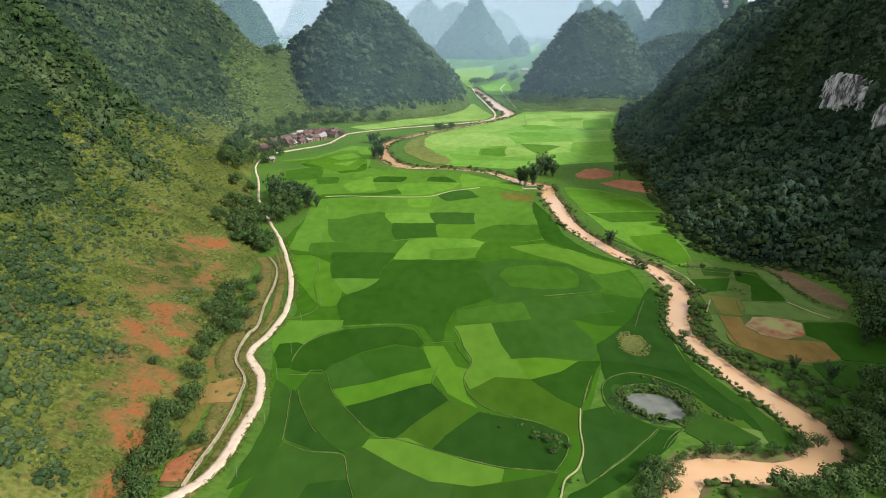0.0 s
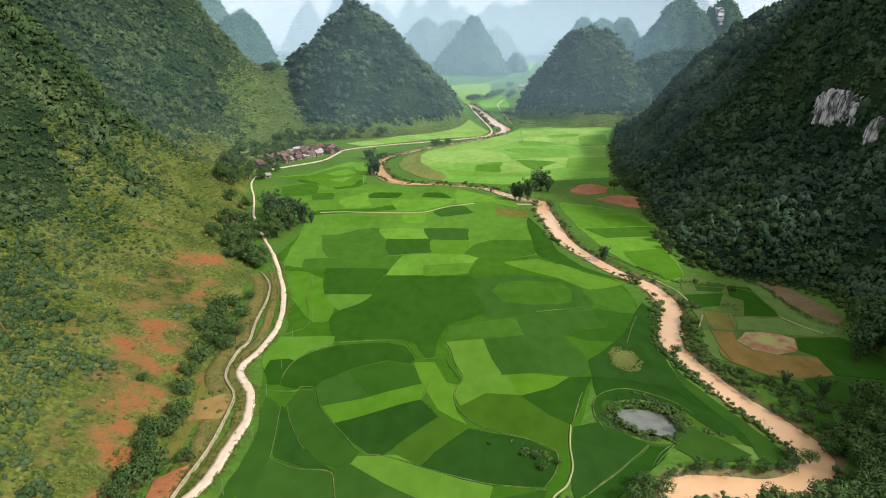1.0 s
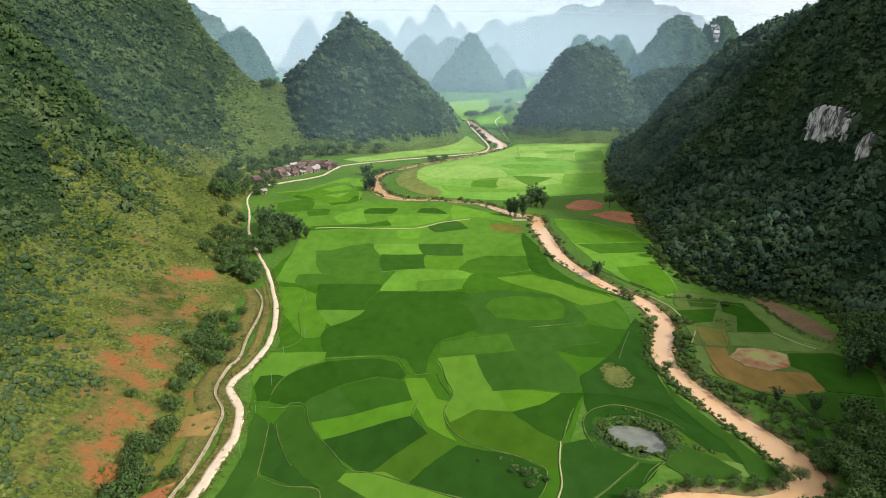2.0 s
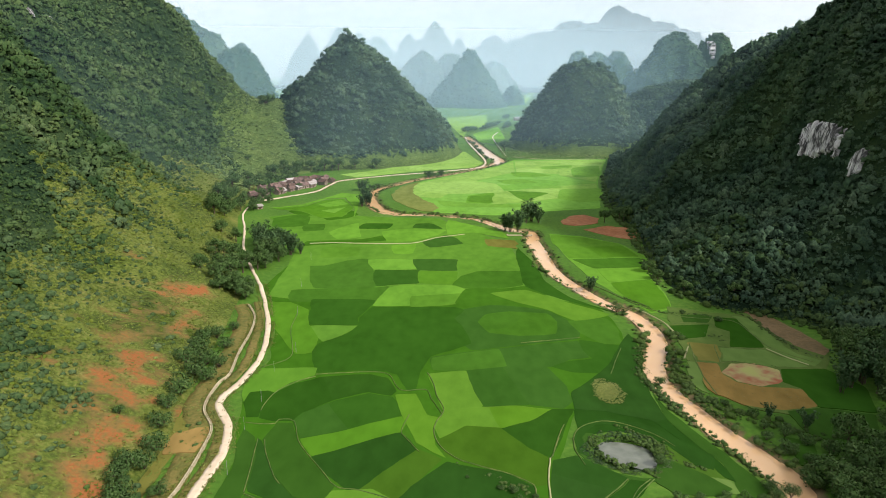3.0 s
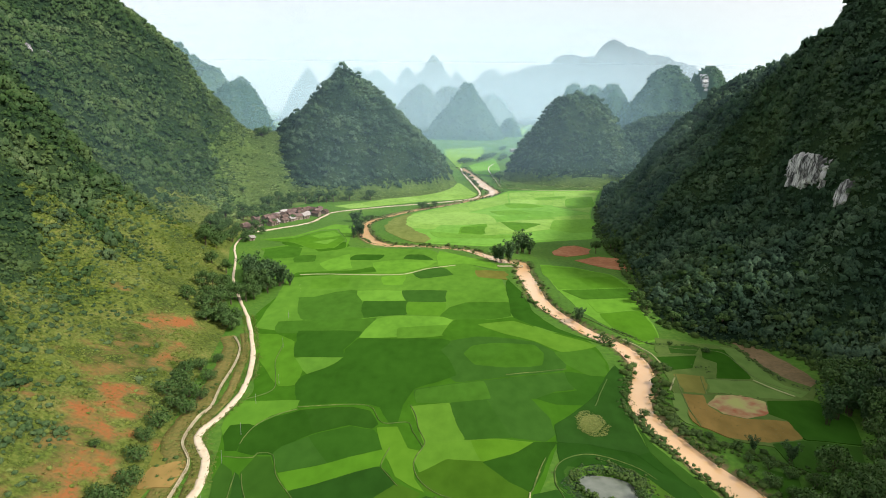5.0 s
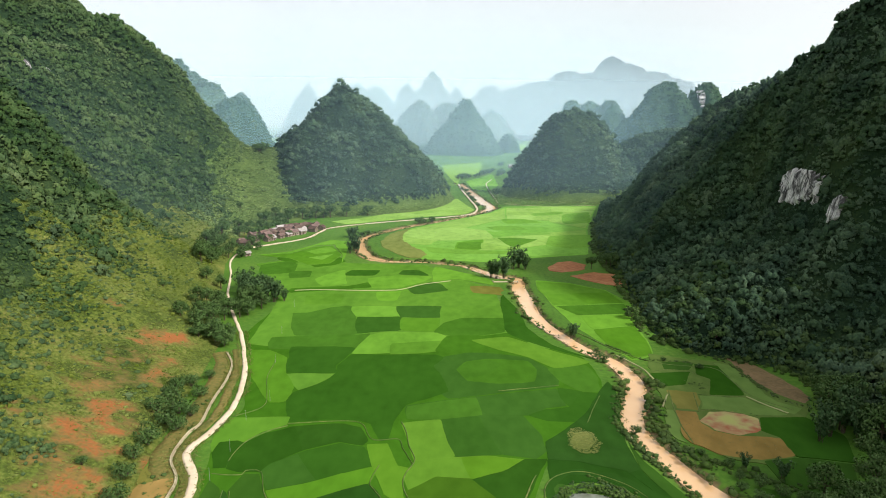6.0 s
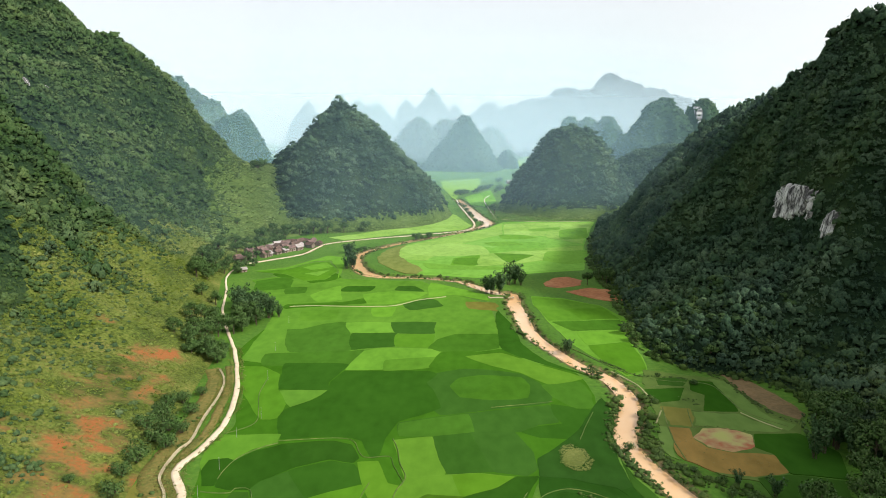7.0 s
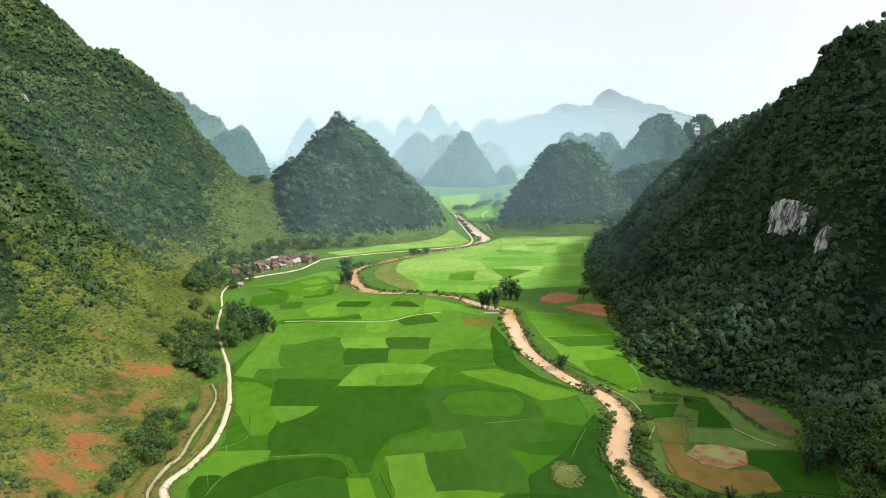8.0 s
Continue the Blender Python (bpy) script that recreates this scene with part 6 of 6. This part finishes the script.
def bamboo(seed, height, culms, label):
    """A clump of arching culms with feathery leaves."""
    rng = np.random.RandomState(seed)
    base = tagged(new("bamboo_clump"), label, "bamboo", "bamboo clumps of the valley")
    leaf_v, leaf_f, leaf_n = [], [], []
    for i in range(culms):
        wood_v, wood_f = [], []
        t, lean, h = rng.rand() * 6.283, rng.uniform(0.08, 0.42), height * rng.uniform(0.7, 1.0)
        last = np.array([0.6 * math.cos(t), 0.6 * math.sin(t), -0.2])
        for k in range(1, 6):
            f = k / 5
            p = np.array([(0.6 + lean * h * f ** 2.2) * math.cos(t), (0.6 + lean * h * f ** 2.2) * math.sin(t), h * (f - 0.18 * lean * f ** 3)])
            limb(wood_v, wood_f, last, p, 0.07 * (1.2 - f), 0.07 * (1.05 - f))
            if k > 1:
                spray(leaf_v, leaf_f, leaf_n, p, height * 0.085 * (1.25 - 0.4 * f), 16, height * 0.042, rng, 1.3)
            last = p
        child("culm", wood_v, wood_f, BARK, base)
    child("foliage", leaf_v, leaf_f, LEAF_BAMBOO, base, "", leaf_n)
    return base


def bush(seed, radius, label):
    rng = np.random.RandomState(seed)
    base = tagged(new("bush"), label, "bush", "bushes of the valley")
    leaf_v, leaf_f, leaf_n = [], [], []
    for i in range(5):
        t = i * 1.257 + rng.uniform(-0.4, 0.4)
        tip = np.array([0.5 * radius * math.cos(t), 0.5 * radius * math.sin(t), radius * rng.uniform(0.5, 0.95)])
        stem_v, stem_f = [], []
        limb(stem_v, stem_f, (0, 0, -0.2), tip, radius * 0.05, radius * 0.02)
        child("stem", stem_v, stem_f, BARK, base)
        spray(leaf_v, leaf_f, leaf_n, tip, radius * rng.uniform(0.45, 0.6), 210, radius * 0.075, rng)
    child("crown", leaf_v, leaf_f, LEAF_TREE, base, "", leaf_n)
    return base


def height_at(x, y):
    a, b = np.array([float(x)]), np.array([float(y)])
    return max(0.0, float(left_land(a, b)[0]), float(right_land(a, b)[0]), float(mid_land(a, b)[0]))


def plant(kinds, places, seed):
    """Sets the first of each kind and copies of it at (x, y, size)."""
    rng = np.random.RandomState(seed)
    for i, (x, y, k) in enumerate(places):
        m = pose(x, y, height_at(x, y), 0, 0, rng.uniform(0, 360)) @ Matrix.Diagonal((k, k, k * rng.uniform(0.85, 1.15), 1))
        ob = kinds[i % len(kinds)]
        if i < len(kinds):
            ob.matrix_basis = m
        else:
            copy = copy_thing(ob, m)
            copy.scale = m.to_scale()


plant([broadleaf(1, 9, 4.2, 8, "tall round-crowned green tree beside the village road"), broadleaf(2, 8, 4.6, 9, "broad dark green tree beside the village road"),
       broadleaf(3, 10, 4.0, 8, "leafy tree in the grove at the roadside")],
      [(-84, 336, 1.0), (-80, 347, 1.0), (-91, 321, 1.1), (-84, 286, 1.0), (-79, 283, 0.9), (-88, 345, 1.0), (-95, 295, 0.9), (-87, 287, 0.85), (-92, 305, 1.0), (-99, 312, 1.0),
       (-104, 300, 0.8), (-112, 381, 0.9), (-122, 387, 0.9), (-136, 447, 1.1), (-134, 466, 1.0), (-140, 440, 1.1), (-128, 478, 0.9), (-142, 460, 1.0),
       (-133, 428, 0.9), (-126, 470, 0.7), (-138, 490, 0.9), (-145, 480, 1.0), (-90, 283, 0.9), (-106, 340, 0.8)] +
      [(-86, 293, 1.0),
       (-92, 330, 1.0), (-85, 326, 0.9), (-82, 330, 0.8), (-96, 318, 1.0), (-78, 341, 0.9), (-83, 353, 1.0), (-90, 357, 1.0), (-108, 333, 1.0), (-80, 291, 0.9), (-104, 350, 0.9), 
       (-137, 421, 1.1), (-141, 430, 1.1), (-146, 450, 1.1), (-150, 470, 1.1), (-152, 490, 1.1), (-148, 500, 1.0), (-144, 470, 1.0),
       (-126, 488, 0.8), (-122, 498, 0.7)] +
      [(-129, 505, 0.8), (-155, 520, 1.1), (-160, 540, 1.0), (-156, 565, 1.0), (-152, 585, 1.0), (-146, 600, 0.9), (-148, 625, 1.0), (-138, 632, 0.9), (-113, 648, 0.9), (-101, 658, 0.9)], 41)
plant([bamboo(4, 11, 16, "tall feathery bamboo clump at the edge of the fields"), bamboo(5, 9, 14, "arching bamboo clump at the edge of the fields")],
      [(-75, 355, 1.0), (-70, 357, 0.8), (-82, 360, 1.0), (-88, 366, 1.1), (-94, 372, 1.0), (-78, 366, 1.0), (-85, 374, 1.1), (-92, 382, 1.0), (-99, 378, 1.0), (-80, 352, 1.1), (-86, 359, 1.2), (-92, 364, 1.2), (-96, 367, 1.1), (-75, 361, 1.0), (-82, 368, 1.1), (-89, 377, 1.1), (-98, 384, 1.0), (49, 414, 1.3), (66, 445, 1.5),
       (70, 440, 1.2), (54, 416, 1.4), (46, 416, 1.1), (62, 441, 1.2), (75, 299, 0.8), (77, 302, 0.6), (-47, 490, 1.2)] +
      [(-50, 497, 1.2), (-52, 488, 1.0), (-58, 551, 1.0), (-62, 556, 0.9), (112, 176, 0.6), (104, 182, 0.6)] +
      [(135, 199, 1.0), (140, 203, 1.2), (146, 206, 1.2), (142, 210, 1.2), (150, 212, 1.3), (147, 199, 1.1)], 42)
plant([bush(6, 2.4, "rounded green bush on the hillside above the road"), bush(7, 2.0, "dense dark bush near the irrigation canal")],
      [(-73, 191, 1.9), (-74, 206, 1.9), (-69, 203, 1.5), (-68, 213, 1.5), (-79, 226, 1.6), (-77, 238, 1.6), (-71, 230, 1.4), (-73, 215, 2.1), (-79, 212, 1.7), (-77, 220, 1.8), (-80, 233, 1.3), (-73, 246, 1.2), (-68, 160, 1.6),
       (-67.5, 152, 1.7), (-71, 171, 1.5), (-65, 136, 1.8), (-67.5, 132, 1.9), (-70, 144, 1.7), (-60, 141.5, 1.1), (-65.6, 123, 1.8), (-66, 118, 1.7), (-68, 139, 1.7), (-71, 150, 1.6), (-69, 126, 1.7), (-73, 181, 1.3), (-80.6, 168, 0.9)] +
      [(40.9, 924.8, 1.5), (48.3, 866.2, 1.5), (49.7, 819.5, 1.5), (54.1, 753.3, 1.5), (46.2, 904.7, 1.5), (38.9, 1080, 2.8), (44.6, 1090.3, 3.3), (50.3, 1100.9, 2.3), (56.2, 1111.6, 2.6), (67.2, 1113.1, 2.4), (73.9, 1134.5, 2.4), (85.3, 1168.3, 2.4), (90.7, 1191.5, 2.8), (95.6, 1192.3, 2.8), (80.8, 1156.7, 3), (104.2, 1241.2, 2.8), (128.1, 1367.5, 3.1), (136.8, 1415.4, 2.6), (114.4, 1172.4, 3.5), (105, 1128.4, 2.3),
       (-186, 752, 3.2), (-190, 760, 2.8), (-183, 764, 2.4), (78, 203, 1.1), (81, 272, 1.2), (84, 271, 0.9), (-7, 629, 2.0), (5, 637, 2.0), (-2, 634, 1.2), (-48, 566, 1.4), (-52, 560, 1.2), (-126, 335, 1.2), (64.5, 157.5, 0.8), (30, 142, 0.5), (25, 144.5, 0.6),
       (22, 145.5, 0.5), (26, 140, 0.6), (14, 150, 0.3), (120, 262, 0.8), (108, 270, 0.7)] +
      [(52, 132, 1.3), (48, 133, 1.4), (46, 128, 1.5), (50, 126, 1.2), (44, 123, 1.4), (98, 170, 1.0), (101, 164, 1.2),
       (104, 158, 1.2), (108, 168, 1.0), (100, 176, 0.9), (100, 184, 0.8), (104, 172, 1.1), (112, 163, 1.2), (94, 190, 0.8), (100, 149, 1.5), (108, 150, 1.8), (114, 155, 1.8), (104, 143, 1.5), (88, 143, 1.0), (84, 141, 0.9), (79, 140, 0.9), (74, 140.5, 0.9), (69, 141, 0.8), (92, 144, 1.1), (88, 147, 0.8), (76, 143, 0.7)] +
      [(64, 140.5, 0.9)], 43)
plant([broadleaf(8, 10, 4.5, 8, "dark tree at the foot of the forested mountain"), broadleaf(9, 11, 5, 9, "pale-leaved tree standing at the mountain's foot")],
      [(112, 318, 0.6), (111, 330, 0.6), (118, 297, 0.6), (134, 282, 0.6), (152, 230, 1.0), (150, 218, 1.1), (154, 208, 1.1), (146, 208, 0.9), (158, 222, 1.2),
       (152, 196, 1.2), (158, 186, 1.2), (160, 200, 1.2), (166, 210, 1.3), (103, 139, 0.8), (108, 143, 0.9), (112, 138, 1.0), (101, 134, 0.8), (120, 148, 0.9), (110, 132, 1.0), (104, 148, 0.8), (116, 142, 1.0), (113, 150, 0.9), (122, 158, 0.9), (118, 166, 0.8), (98, 128, 0.9), (106, 126, 1.0)] +
      [(92, 126, 0.8), (86, 124, 0.8), (80, 123, 0.7), (74, 124, 0.7), (128, 160, 1.0), (134, 170, 1.0), (140, 182, 1.0), (114.6, 443.8, 0.7), (126.9, 454.7, 1), (128.3, 447.8, 0.9), (133.1, 455, 0.8), (135, 505, 0.8), (81, 833, 1.2), (-143, 640, 0.8), (-174, 632, 0.7), (-153, 511, 0.9), (-148, 540, 1.0), (-147, 613, 1.0),
       (-120, 650, 1.1), (-108, 655, 1.1), (-95, 662, 1.1), (-130, 640, 1.0), (-80, 668, 1.0), (-60, 676, 0.9)] +
      [(-150, 560, 0.8), (-142, 585, 0.8), (-135, 610, 0.9), (-128, 625, 0.9), (-128, 552, 0.6), (-112, 556, 0.5), (-107, 566, 0.5), (-124, 584, 0.6), (-112, 590, 0.45), (-129, 530, 0.6), (-134, 522, 0.7), (-126, 606, 0.6), (-137, 560, 0.8), (-133, 575, 0.8), (-141, 548, 0.9), (-122, 535, 0.5), (-101, 586, 0.45), (-131, 590, 0.7)], 44)

# ---- village ----


def slab(bm, corners, thick):
    """A flat panel with thickness below its four corners."""
    top = [bm.verts.new(c) for c in corners]
    low = [bm.verts.new((c[0], c[1], c[2] - thick)) for c in corners]
    bm.faces.new(top)
    bm.faces.new(low[::-1])
    for i in range(4):
        j = (i + 1) % 4
        bm.faces.new((top[i], low[i], low[j], top[j]))


def box(bm, x0, x1, y0, y1, z0, z1):
    slab(bm, [(x0, y0, z1), (x1, y0, z1), (x1, y1, z1), (x0, y1, z1)], z1 - z0)


def house(x, y, turn, length, depth, wall, rise, roof, label):
    base = tagged(new("house"), label, "house", "houses of the village")
    base.matrix_basis = pose(x, y, height_at(x, y), 0, 0, turn)
    l, d = length / 2, depth / 2
    bm = bmesh.new()
    low = [bm.verts.new((a, b, -0.4)) for a, b in ((-l, -d), (l, -d), (l, d), (-l, d))]
    top = [bm.verts.new((a, b, wall)) for a, b in ((-l, -d), (l, -d), (l, d), (-l, d))]
    peak = [bm.verts.new((-l, 0, wall + rise - 0.1)), bm.verts.new((l, 0, wall + rise - 0.1))]
    bm.faces.new((low[0], low[1], top[1], top[0]))
    bm.faces.new((low[2], low[3], top[3], top[2]))
    bm.faces.new((low[1], low[2], top[2], peak[1], top[1]))
    bm.faces.new((low[3], low[0], top[0], peak[0], top[3]))
    bmesh.ops.recalc_face_normals(bm, faces=bm.faces)
    part("wall", bm, PLASTER, base)
    for sign in (-1, 1):
        bm = bmesh.new()
        eave = wall - 0.7 * rise / d
        slab(bm, [(-l - 0.6, sign * (d + 0.7), eave + 0.12), (l + 0.6, sign * (d + 0.7), eave + 0.12), (l + 0.6, 0, wall + rise + 0.12), (-l - 0.6, 0, wall + rise + 0.12)][::sign], 0.15)
        bmesh.ops.recalc_face_normals(bm, faces=bm.faces)
        part("roof_slope", bm, roof, base)
    for name, a, w, z0, z1 in (("door", 0, 1.2, 0.0, 2.1), ("window", -l * 0.55, 1.0, 0.9, 2.0), ("window", l * 0.55, 1.0, 0.9, 2.0)):
        bm = bmesh.new()
        box(bm, a - w / 2, a + w / 2, -d - 0.05, -d + 0.05, z0, z1)
        part(name, bm, DARK_WOOD, base)
    return base


rng = np.random.RandomState(51)
heading = math.atan2(590 - 509, -85 + 130)
count = 0
for row in range(4):
    for k in range(13):
        if row > 1 and k < 4 or rng.rand() < 0.12:
            continue
        along, away = 4 + k * 7.4 + rng.uniform(-2.2, 2.2), 6 + row * 7.5 + rng.uniform(-1.8, 1.8)
        hx, hy = -131 + along * math.cos(heading) - away * math.sin(heading), 507 + along * math.sin(heading) + away * math.cos(heading)
        pale = rng.rand() < 0.16
        house(hx, hy, math.degrees(heading) + rng.choice([0, 0, 90]) + rng.uniform(-18, 18), rng.uniform(5, 8.4), rng.uniform(3.8, 5.4), rng.uniform(2.2, 4.6), rng.uniform(1.1, 1.9),
              PALE_ROOF if pale else TILES, "village house with a pale sheet roof" if pale else "village house with a weathered brown tiled roof")
house(-123.7, 475.5, 40, 4, 3.5, 2.4, 1.0, PALE_ROOF, "small white hut beside the bend of the road")
house(149, 1330, 10, 16, 9, 5, 2, PALE_ROOF, "distant farm building with a pale roof")
house(158, 1300, 20, 10, 8, 4, 2, PALE_ROOF, "distant low farm shed with a pale roof")
house(330, 3200, 10, 40, 18, 22, 3, PALE_ROOF, "distant white building in the misty valley")


def causeway(x, y, turn, length):
    """A low concrete ford across the river, with an upstand at each end."""
    base = tagged(new("causeway"), "low grey concrete causeway across the muddy river", "bridge")
    base.matrix_basis = pose(x, y, 0, 0, 0, turn)
    bm = bmesh.new()
    box(bm, -length / 2, length / 2, -0.9, 0.9, 0.05, 0.4)
    part("deck", bm, LINING, base)
    for k in range(4):
        a = (k - 1.5) * length / 4.4
        bm = bmesh.new()
        box(bm, a - 0.25, a + 0.25, -0.7, 0.7, -2.4, 0.05)
        part("pier", bm, LINING, base)
    for sign in (-1, 1):
        bm = bmesh.new()
        box(bm, sign * length / 2 - 0.3, sign * length / 2 + 0.3, -1.1, 1.1, -0.3, 0.75)
        part("abutment", bm, LINING, base)
    return base


causeway(54, 405, 3, 15)

# ---- poles ----
def pole(x, y, height):
    base = tagged(new("utility_pole"), "slim pale concrete pole standing in the rice", "pole", "poles along the fields")
    base.matrix_basis = pose(x, y, 0.0)
    v, f = [], []
    limb(v, f, (0, 0, -0.3), (0, 0, height), 0.06, 0.04)
    child("shaft", v, f, POLE, base)
    bm = bmesh.new()
    box(bm, -0.07, 0.07, -0.07, 0.07, height - 0.02, height + 0.1)
    part("cap", bm, POLE, base)


for px, py, ph in ((-46, 150, 4), (-47, 129, 4), (-44.8, 225.6, 4), (-52, 263, 4), (-48.8, 210, 3.6), (-47.5, 188.6, 4), (-48, 172, 4), (-58, 300, 4), (-62, 345, 4)):
    pole(px, py, ph)

# ---- bare rock ----


def rock_face(name, x, y0, y1, z0, z1, lean, label, seed, face=-1, south=False):
    """An uneven, fluted limestone face that looks west, or east with face=1, or south; on the steep mountain (lean=None) it lies bare on the slope."""
    ny, nz = int((y1 - y0) / 0.5), int((z1 - z0) / 0.5)
    A, B = np.meshgrid(np.linspace(0, 1, ny), np.linspace(0, 1, nz))
    Y, Z = y0 + A * (y1 - y0), z0 + B * (z1 - z0)
    flutes = np.abs(fbm(Y * 3.2 + 9 * seed, Z * 0.35 + 40 * seed, 5)) * 1.6 + fbm(Y * 1.3, Z * 0.9, 4) * 0.7
    ragged = fbm(Y * 1.2, Z * 0.5, 7) * 0.45 + fbm(Y + 60, Z * 0.7, 2.4) * 0.4
    if lean is None:
        tries = np.arange(x - 15.0, x + 20.0, 0.25)
        high = np.stack([right_land(np.full(Y.shape, t), Y) for t in tries]) >= Z
        X = tries[high.argmax(0)] - 2.6
        for _ in range(4):
            X[1:-1, 1:-1] = (X[1:-1, 1:-1] * 2 + X[:-2, 1:-1] + X[2:, 1:-1] + X[1:-1, :-2] + X[1:-1, 2:]) / 6
        edge = np.clip(np.hypot((A - 0.5) * 2, (B - 0.5 + 0.35 * (A - 0.6)) * 2.1) + ragged - 0.85, 0, 0.6)
        X = X + flutes + edge * 14
    else:
        edge = np.clip(np.hypot((A - 0.5) * 2, (B - 0.5) * 2) + ragged * 0.5 - 0.74, 0, 1)
        X = x - face * (lean * B + flutes * 0.5 + edge * 16)
    a = (np.arange(nz - 1)[:, None] * ny + np.arange(ny - 1)[None]).ravel()
    return tagged(tris(name, np.stack([Y, X, Z] if south else [X, Y, Z], -1).reshape(-1, 3), np.stack([a, a + ny, a + ny + 1, a + 1], 1), LIMESTONE), label, "cliff", kind="structure")


rock_face("cliff", 198, 332, 376, 55.5, 74.5, None, "pale fluted limestone cliff in the dark forest", 1)
rock_face("cliff_small", 197, 310.5, 321, 50.5, 65.5, None, "narrow pale limestone outcrop in the forest", 2)
rock_face("cliff_tower", 1152, 436, 453, 112, 144, 9, "pale cliff on the rocky karst tower", 5, south=True)
rock_face("outcrop_upper", -294.5, 526, 531.5, 130, 138, 4, "small white limestone outcrop high in the forest", 3, 1)
rock_face("outcrop_lower", -301, 563, 569, 129, 135, 4, "small grey limestone outcrop high in the forest", 4, 1)

# ---- sheets standing in for distance haze ----


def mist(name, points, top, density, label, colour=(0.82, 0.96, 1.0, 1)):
    """An upright see-through sheet whose pale colour paints distance haze; it thins out towards its top and ends."""
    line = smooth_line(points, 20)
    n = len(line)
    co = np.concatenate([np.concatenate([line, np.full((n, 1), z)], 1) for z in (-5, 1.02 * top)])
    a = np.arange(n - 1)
    ob = tris(name, co, np.stack([a, a + 1, a + n + 1, a + n], 1), haze_sheet_material(name, density, top, colour))
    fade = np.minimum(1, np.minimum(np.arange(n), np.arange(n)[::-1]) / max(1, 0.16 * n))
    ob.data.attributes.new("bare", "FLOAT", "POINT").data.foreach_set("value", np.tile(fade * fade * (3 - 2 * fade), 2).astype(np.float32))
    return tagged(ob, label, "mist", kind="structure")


def haze_sheet_material(name, density, top, colour):
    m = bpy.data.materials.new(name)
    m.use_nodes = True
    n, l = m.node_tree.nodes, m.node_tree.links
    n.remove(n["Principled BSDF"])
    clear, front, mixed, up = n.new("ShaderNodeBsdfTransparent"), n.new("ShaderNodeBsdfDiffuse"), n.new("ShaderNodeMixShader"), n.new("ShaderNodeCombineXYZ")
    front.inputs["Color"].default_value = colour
    # shading normal tilted upwards so that the painted haze comes out brighter
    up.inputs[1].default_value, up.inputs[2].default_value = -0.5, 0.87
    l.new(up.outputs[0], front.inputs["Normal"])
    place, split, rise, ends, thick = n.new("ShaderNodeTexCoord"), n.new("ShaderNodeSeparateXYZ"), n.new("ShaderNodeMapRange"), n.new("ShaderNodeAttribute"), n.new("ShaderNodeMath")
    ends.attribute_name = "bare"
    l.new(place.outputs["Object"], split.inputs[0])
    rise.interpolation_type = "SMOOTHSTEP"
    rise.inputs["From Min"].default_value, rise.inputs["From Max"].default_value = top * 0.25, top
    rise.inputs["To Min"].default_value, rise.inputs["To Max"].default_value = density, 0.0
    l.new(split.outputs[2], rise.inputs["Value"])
    # fades out near the ground to hide where the sheet meets it
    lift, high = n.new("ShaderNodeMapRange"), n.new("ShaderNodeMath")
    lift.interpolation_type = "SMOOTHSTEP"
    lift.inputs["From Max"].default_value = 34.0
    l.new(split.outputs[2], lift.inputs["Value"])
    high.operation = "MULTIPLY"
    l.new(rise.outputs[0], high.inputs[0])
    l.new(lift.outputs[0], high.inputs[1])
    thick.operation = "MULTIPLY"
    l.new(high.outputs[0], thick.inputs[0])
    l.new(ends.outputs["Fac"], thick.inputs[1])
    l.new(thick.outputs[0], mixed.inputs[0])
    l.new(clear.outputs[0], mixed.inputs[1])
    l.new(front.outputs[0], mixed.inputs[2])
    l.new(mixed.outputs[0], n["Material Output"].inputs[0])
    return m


HAZE_SHEET = "pale tinted sheet standing in for haze across the valley"
# haze put into sheet colours, one tint and density for each distance
mist("haze", [(-190, 700), (-140, 650), (-60, 640), (60, 720), (160, 770), (330, 740)], 320, 0.06, HAZE_SHEET, (0.42, 0.66, 0.8, 1))
mist("haze", [(20, 700), (90, 715), (200, 750), (330, 740)], 260, 0.035, HAZE_SHEET, (0.42, 0.68, 0.82, 1))
mist("haze", [(-420, 455), (-150, 450), (60, 450), (380, 455)], 200, 0.035, HAZE_SHEET, (0.42, 0.66, 0.84, 1))
mist("haze", [(-900, 1030), (-330, 1020), (0, 1030), (200, 1030), (420, 1000)], 330, 0.21, HAZE_SHEET, (0.47, 0.79, 0.93, 1))
mist("haze", [(-1400, 1290), (-300, 1290), (300, 1330), (700, 1330), (1400, 1290)], 360, 0.085, HAZE_SHEET, (0.58, 0.8, 0.92, 1))
mist("haze", [(-1700, 1640), (0, 1640), (1700, 1640)], 400, 0.05, HAZE_SHEET, (0.6, 0.8, 0.92, 1))
mist("haze", [(-2000, 1950), (0, 1950), (2000, 1950)], 420, 0.24, HAZE_SHEET, (0.62, 0.79, 0.9, 1))
mist("haze", [(-2400, 2380), (0, 2380), (2400, 2380)], 430, 0.2, HAZE_SHEET, (0.62, 0.76, 0.86, 1))
mist("haze", [(-3200, 2800), (0, 2800), (3200, 2800)], 520, 0.36, HAZE_SHEET, (0.7, 0.85, 0.91, 1))
